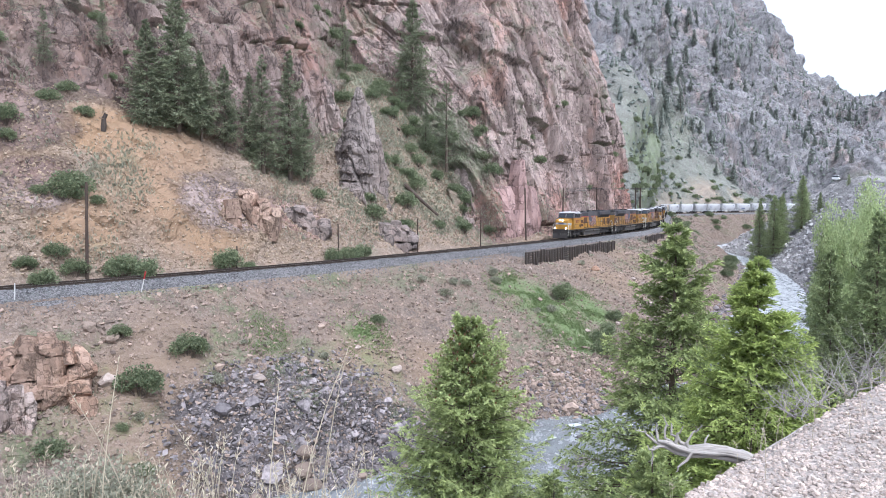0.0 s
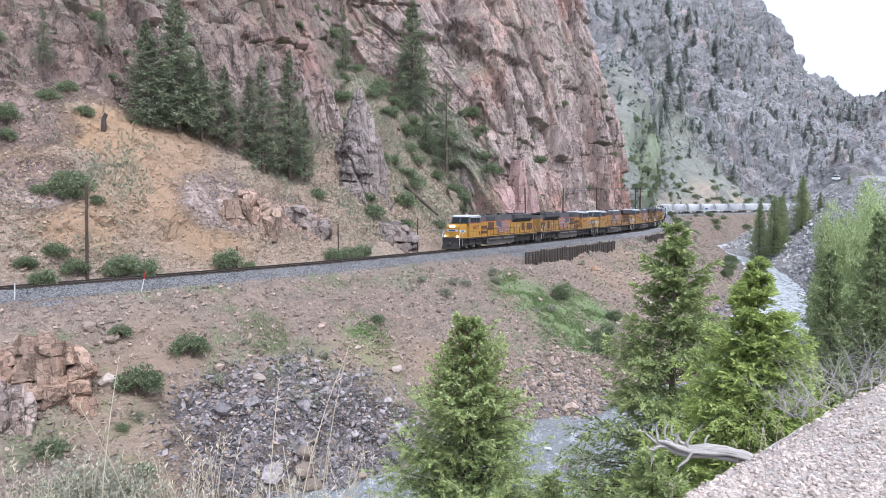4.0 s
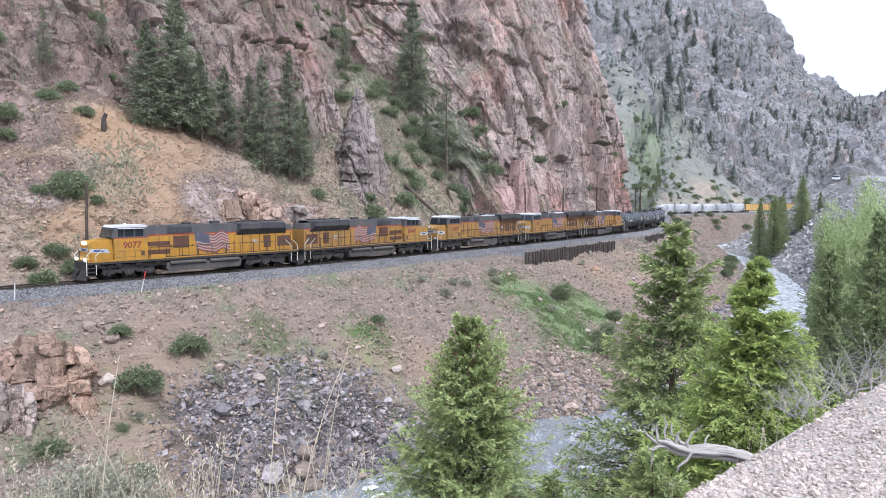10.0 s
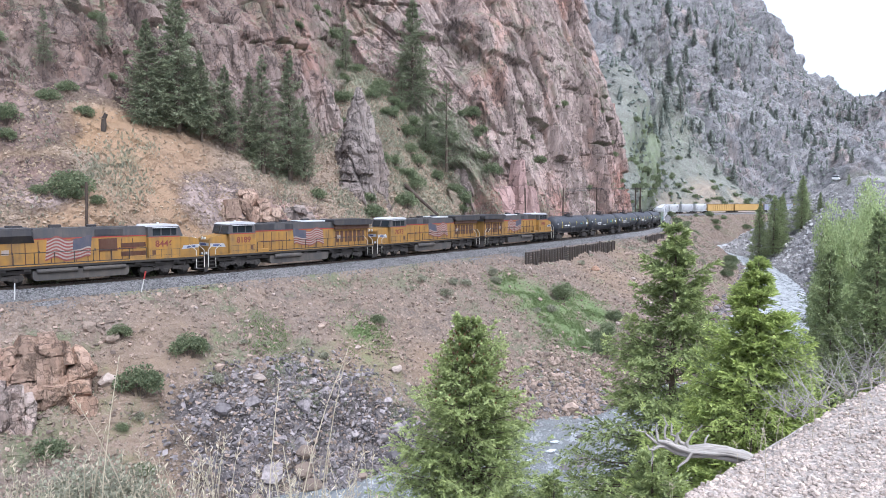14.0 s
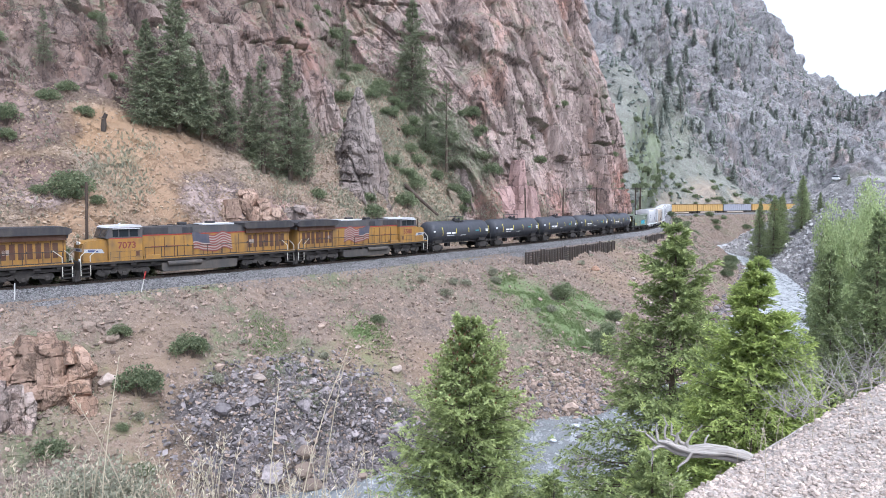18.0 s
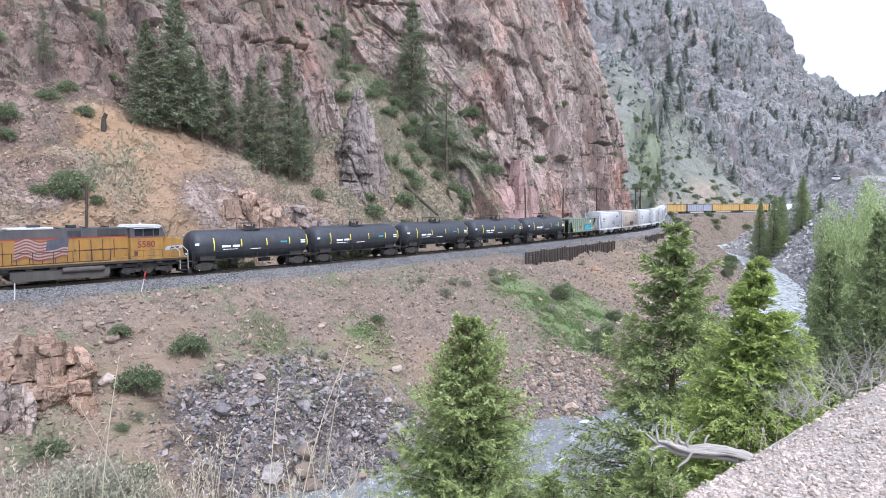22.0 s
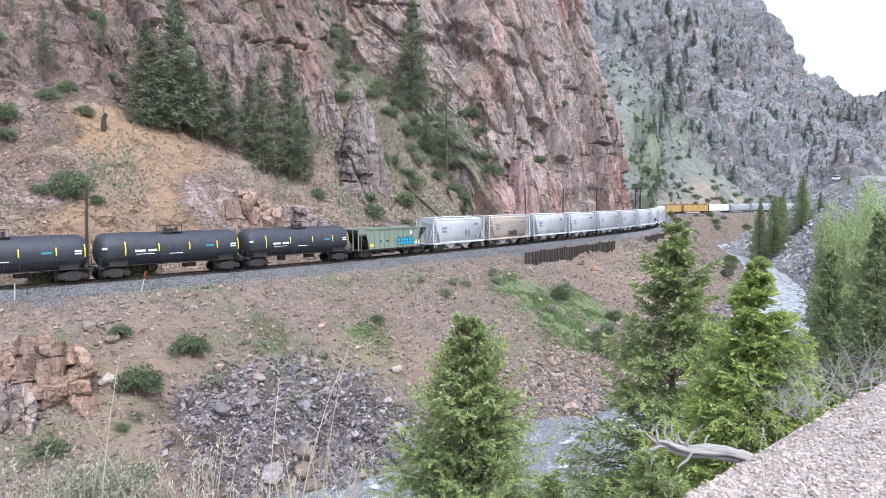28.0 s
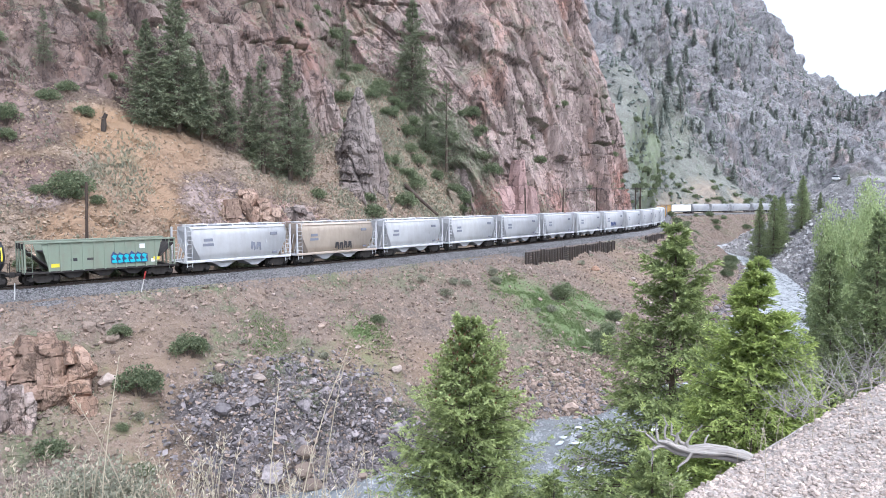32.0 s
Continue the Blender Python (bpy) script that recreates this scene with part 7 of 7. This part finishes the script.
for s_, h_, a_ in ((80.6, 9.4, 0), (94.9, 9.6, 0), (112.0, 10.0, 1), (140.0, 10.4, 1), (143.5, 10.4, 1), (147.5, 10.4, 2)):
    tops.append(pole(s_, 3.8 if s_ < 120 else 2.9, -0.6, h_, "tall weathered line pole under the cliff", a_, 0.16)[1])
tops.append((62.0, 181, 10.0))
bm = bmesh.new()
for a, b in zip(tops[1:], tops[2:]):
    for d in (0.0, -0.35):
        tube(bm, (a[0], a[1], a[2] - 0.2 + d), (b[0], b[1], b[2] - 0.2 + d), 0.03, 4)
wires = tagged(new("line_wires"), "thin sagging line wires between the poles", "wire")
part("wire", bm, M_dark, wires)
for x, y, h_ in ((118, 372, 9), (100, 335, 9)):
    q_ = tagged(new("utility_pole"), "distant weathered line pole by the far track", "pole", "old line poles")
    q_.location = (x, y, 3)
    part("shaft", fresh(tube, (0, 0, -4), (0, 0, h_), 0.2, 7, 0.15), M_pole, q_)

# ---- timber cribbing under the track ----
def cribbing(s0, s1, depth, label):
    C = tagged(new("timber_cribbing"), label, "retaining wall")
    n = int((s1 - s0) / 0.85)
    for i in range(n + 1):
        s = s0 + (s1 - s0) * i / n
        x, y, dx, dy = (float(v) for v in on_line(s, -5.3))
        top = -0.75 + 0.12 * rng.normal()
        q_ = part("post", fresh(box, -0.13, 0.13, -0.13, 0.13, top - depth - 0.5, top, 0.02), M_timber, C)
        q_.matrix_local = pose(x, y, 0, rng.normal(0, 2.5), rng.normal(0, 2.5), math.degrees(math.atan2(dy, dx)))
    for z in np.arange(-0.95, -0.9 - depth, -0.36):
        pts = [[float(v) for v in on_line(s, -5.15)[:2]] for s in np.linspace(s0, s1, max(3, int((s1 - s0) / 5) + 1))]
        for a, b in zip(pts, pts[1:]):
            q_ = part("plank", fresh(tube, (*a, z), (*b, z + rng.normal(0, 0.02)), 0.15, 6), M_timber, C)
    return C


cribbing(65, 98, 2.3, "long dark tarred timber crib wall holding the ballast")
cribbing(116.5, 132, 2.4, "short dark timber crib wall at the bend")

# ---- marker posts ----
for s_, red, lean, off_, z_, tall_ in ((0.35, False, 3, -2.7, -0.95, 1.0), (9.7, True, 14, -3.2, -1.25, 1.3)):
    x, y, dx, dy = (float(v) for v in on_line(s_, off_))
    mk = tagged(new("marker_post"), "leaning white marker post with a red top" if red else "thin white marker post", "post")
    mk.matrix_basis = pose(x, y, z_, 0, lean, 0)
    part("post", fresh(box, -0.045, 0.045, -0.03, 0.03, -0.4, 1.45 * tall_, 0.01), M_post, mk)
    if red:
        part("red_top", fresh(box, -0.06, 0.06, -0.04, 0.04, 1.4, 2.1, 0.01), M_red, mk)

# ---- fallen logs and stump ----
def log(name, pts, r0, label, material=None):
    bm = bmesh.new()
    for i, (a, b) in enumerate(zip(pts, pts[1:])):
        k0, k1 = r0 * (1 - 0.55 * i / len(pts)), r0 * (1 - 0.55 * (i + 1) / len(pts))
        tube(bm, a, b, k0, 8, k1)
    lg = tagged(new(name), label, "log")
    part("trunk", bm, material or M_pole, lg)
    return lg


log("fallen_log", [(-12.5, 119, 22.6), (-10.5, 117.5, 20.6), (-7.4, 116, 18.6)], 0.3, "grey fallen tree trunk lying in the gully")
log("fallen_log", [(-6.0, 108, 9.2), (-3.5, 105, 6.9), (-0.8, 102.5, 4.6)], 0.32, "dark fallen tree trunk lying down the slope")
log("tree_stump", [(-37.5, 75.6, 14.4), (-37.4, 75.6, 15.2), (-37.35, 75.55, 15.8), (-37.1, 75.6, 16.35)], 0.34, "charred broken tree stump above the slope", M_timber)

def sweep(bm, way, n):
    """One skin round a bent line of (place, radius)."""
    rings = []
    for i, (c, r) in enumerate(way):
        d = (way[min(i + 1, len(way) - 1)][0] - way[max(i - 1, 0)][0]).normalized()
        a = d.orthogonal().normalized() if i == 0 else (a - d * a.dot(d)).normalized()
        b = d.cross(a)
        rings.append([bm.verts.new(c + (a * math.cos(6.2832 * k / n) + b * math.sin(6.2832 * k / n)) * r) for k in range(n)])
    for ra, rb in zip(rings, rings[1:]):
        for k in range(n):
            bm.faces.new((ra[k], ra[(k + 1) % n], rb[(k + 1) % n], rb[k]))
    bm.faces.new(rings[0][::-1])
    bm.faces.new(rings[-1])


# ---- driftwood and dead brush on the gravel edge ----
def crooked(bm, p0, way, length, r0, g, depth, droop=0.0):
    """A bent, forking dead branch."""
    p, d = Vector(p0), Vector(way).normalized()
    n, line = 6, [(Vector(p0), r0)]
    for i in range(n):
        step = length / n
        d = (d + Vector((g.normal(0, 0.22), g.normal(0, 0.22), g.normal(0, 0.2) - droop))).normalized()
        q = p + d * step
        k0, k1 = r0 * (1 - 0.8 * i / n), r0 * (1 - 0.8 * (i + 1) / n)
        line.append((q, k1))
        if depth and i >= 1 and g.uniform() < 0.75:
            side = Vector((g.normal(), g.normal(), g.normal(0.4, 0.7))).normalized()
            crooked(bm, q, d * 0.6 + side * 0.8, length * g.uniform(0.3, 0.6), k1 * 0.7, g, depth - 1, droop)
        p = q
    sweep(bm, line, 6)


g = np.random.default_rng(120)
dw = tagged(new("driftwood_snag"), "bleached twisted dead tree root on the gravel edge", "driftwood")
trunk_ = [Vector(c) for c in ((2.78, 5.72, 4.66), (2.62, 5.74, 4.74), (2.46, 5.75, 4.765), (2.3, 5.76, 4.775), (2.16, 5.76, 4.79), (2.04, 5.77, 4.81), (1.94, 5.78, 4.84))]
for tip, stop, thick in (((1.76, 5.8, 4.97), 6, 0.026), ((1.79, 5.76, 4.84), 6, 0.024), ((1.9, 5.85, 5.0), 6, 0.028), ((1.96, 5.8, 5.04), 5, 0.024), ((2.07, 5.74, 5.02), 5, 0.024), ((2.03, 5.9, 4.99), 4, 0.026), ((2.2, 5.78, 4.98), 4, 0.024), ((2.33, 5.82, 4.92), 3, 0.026), ((2.02, 5.7, 4.62), 4, 0.02), ((1.84, 5.9, 4.9), 5, 0.026)):
    ph, tip = g.uniform(0, 6.28), Vector(tip)
    side = 0.036 * Vector((0, math.cos(ph), math.sin(ph)))
    line_ = [q_ + side * (1.3 - 0.1 * i) + Vector((0, g.normal(0, 0.008), 0.016 * math.sin(ph * 2 + i * 1.7) + g.normal(0, 0.007))) for i, q_ in enumerate(trunk_[:stop + 1])]
    last, bow = line_[-1], Vector((g.normal(0, 0.02) - 0.04, g.normal(0, 0.02), -0.02))
    line_ += [last.lerp(tip, t_) + bow * math.sin(math.pi * t_) + Vector((g.normal(0, 0.008), 0, g.normal(0, 0.01))) for t_ in (0.25, 0.45, 0.65, 0.85, 1.0)]
    bm = bmesh.new()
    sweep(bm, [(q_, thick * (1.15 - 0.98 * (i / (len(line_) - 1)) ** 1.2)) for i, q_ in enumerate(line_)], 8)
    part("strand", bm, M_dead, dw)
for p0, way, ln, r0 in (((1.78, 5.8, 4.95), (-1, 0, 0.1), 0.12, 0.008), ((1.97, 5.8, 5.0), (-0.5, 0.1, 0.8), 0.12, 0.008), ((2.2, 5.78, 4.95), (0.4, 0, 0.8), 0.1, 0.008), ((1.85, 5.78, 4.83), (-0.6, 0.1, -0.7), 0.2, 0.009)):
    bm = bmesh.new()
    crooked(bm, p0, way, ln, r0, g, 1)
    part("branch", bm, M_dead, dw)
for x, y, z, s in ((5.0, 8.3, 4.55, 0.9), (5.6, 8.6, 4.6, 1.0), (4.5, 8.0, 4.5, 0.8), (6.1, 9.0, 4.6, 0.9), (4.1, 7.8, 4.45, 0.6)):
    br = tagged(new("dead_brush"), "leafless grey tangled dead brush on the gravel edge", "shrub", "dead brush")
    for k_ in range(13):
        bm = bmesh.new()
        a = g.uniform(0, 6.28)
        crooked(bm, (x + g.normal(0, 0.08), y + g.normal(0, 0.08), z), (math.cos(a), math.sin(a) * 0.7, 0.5), s * g.uniform(0.5, 0.95), 0.0085, g, 2)
        part("branch", bm, M_dead, br)
sn = tagged(new("dead_branch"), "bleached dead branch lying along the gravel edge", "driftwood")
bm = bmesh.new()
sweep(bm, [(Vector(q_), r_) for q_, r_ in (((2.78, 5.85, 4.7), 0.016), ((3.0, 6.05, 4.72), 0.015), ((3.3, 6.35, 4.7), 0.013), ((3.6, 6.6, 4.73), 0.01), ((3.9, 6.85, 4.7), 0.006))], 7)
part("branch", bm, M_dead, sn)

# ---- a white car on the road across the river ----
car = tagged(new("parked_car"), "small white car on the distant road", "car")
car.matrix_basis = pose(132.0, 229, 13.2, 0, 0, 52)
bm = bmesh.new()
prism(bm, [(-2.2, 0.3), (2.2, 0.3), (2.25, 0.8), (1.2, 0.95), (-2.2, 0.95)], -0.9, 0.9)
part("body", bm, M_white, car)
bm = bmesh.new()
prism(bm, [(-2.0, 0.95), (1.2, 0.95), (0.5, 1.55), (-1.6, 1.55)], -0.8, 0.8)
part("cabin", bm, M_glass, car)
part("roof", fresh(box, -1.6, 0.5, -0.78, 0.78, 1.55, 1.62), M_white, car)
for x in (-1.4, 1.4):
    for y in (-0.85, 0.85):
        part("wheel", fresh(tube, (x, y - 0.1, 0.32), (x, y + 0.1, 0.32), 0.33, 14), M_dark, car)

# ---- foam riding down the river; small crests also put in as ripple glints ----
flow_line = even(spline([(135, 320, 0), (116, 282, 0), (101, 230, 0), (80, 173, 0), (63, 135, 0), (46, 101, 0), (34, 82, 0), (22, 66, 0), (6, 54, 0), (-7, 43, 0), (-26, 30, 0), (-60, -2, 0), (-110, -90, 0)], 16), 800)
FLOW_S = np.concatenate([[0], np.cumsum(np.linalg.norm(np.diff(flow_line, axis=0), axis=1))])


def on_flow(s, off):
    x, y = np.interp(s, FLOW_S, flow_line[:, 0]), np.interp(s, FLOW_S, flow_line[:, 1])
    dx, dy = np.interp(s + 1, FLOW_S, flow_line[:, 0]) - x, np.interp(s + 1, FLOW_S, flow_line[:, 1]) - y
    h = math.hypot(dx, dy)
    return float(x - dy / h * off), float(y + dx / h * off), math.degrees(math.atan2(dy, dx))


FOAM = []
foam_meshes = []
for k_ in range(4):
    gf = np.random.default_rng(200 + k_)
    bm = bmesh.new()
    bmesh.ops.create_icosphere(bm, subdivisions=3, radius=1.0)
    for v in bm.verts:
        d_ = 1 + 0.45 * noise.noise(v.co * 1.7 + Vector((k_ * 7, 0, 0))) + 0.25 * noise.noise(v.co * 4.0)
        v.co = Vector((v.co.x * 1.1 * d_, v.co.y * 0.42 * d_, v.co.z * 0.11 * d_))
    me = bpy.data.meshes.new("foam_crest")
    bm.to_mesh(me)
    bm.free()
    me.materials.append(M_foam)
    foam_meshes.append(me)
for i in range(90):
    fo = tagged(new("foam_crest", foam_meshes[i % 4]), "white foam crest, also a ripple glint, drifting on the river", "foam", "foam on the river")
    fo.scale = (rng.uniform(0.2, 0.6), rng.uniform(0.35, 0.9), 0.7)
    FOAM.append((fo, i * 4.0 + rng.uniform(0, 4), rng.uniform(-4.2, 4.2), rng.uniform(1.8, 2.8), rng.uniform(-25, 25)))

# ---- the train's run ----
def front_at(t):
    """Where the leading coupler is on the line at t seconds."""
    return RUN_START - RUN_SPEED * t - RUN_GAIN * t * t


def run_in(s):
    """Slack between the cars: the train is a little bunched or stretched along the line."""
    return s - np.interp(s, [-20, 5, 20, 35, 50, 65, 80, 95, 115, 150], [-0.5, -0.4, 0.1, 0.6, 0.5, 0.3, 0.0, -0.3, -0.4, 0.0])


def train_pose(s, half):
    """The pose of a car whose middle is at s: it stands on its two trucks, nose down the line."""
    s = run_in(s)
    ax, ay, _, _ = on_line(s - half)
    bx, by, _, _ = on_line(s + half)
    return pose(float(ax + bx) / 2, float(ay + by) / 2, 0, 0, 0, math.degrees(math.atan2(float(ay - by), float(ax - bx))))


def motions():
    times = [0.8 * i for i in range(41)]
    for car, behind, half, turned in TRAIN:
        rows = []
        for t in times:
            m = train_pose(front_at(t) + behind, half)
            rows.append((t, m @ pose(0, 0, 0, 0, 0, 180) if turned else m))
        walk(car, rows)
    # wheels of the cars that pass by roll on the rails
    step = 2 / FPS
    ticks = [step * i for i in range(int(32 / step) + 1)]
    for car, behind, half, turned in TRAIN[:11]:
        for tr in [o for o in car.children if o.name.startswith("truck")]:
            for ws in tr.children:
                x, y, r = ws.location
                sign = -1 if turned else 1
                walk(ws, [(t, Matrix.Translation((x, y, r)) @ Matrix.Rotation(sign * (front_at(0) - front_at(t)) / r, 4, "Y")) for t in ticks])
    for fo, s0, off, speed, skew in FOAM:
        rows = []
        for i in range(17):
            t = 2.0 * i
            x, y, a = on_flow(s0 + speed * t, off)
            z = float(np.interp(y, [-100, 60, 110, 200, 400], [-14.75, -14.7, -14.5, -14.35, -14.1])) + 0.12
            rows.append((t, pose(x, y, z, 0, 0, a + skew)))
        walk(fo, rows)


motions()
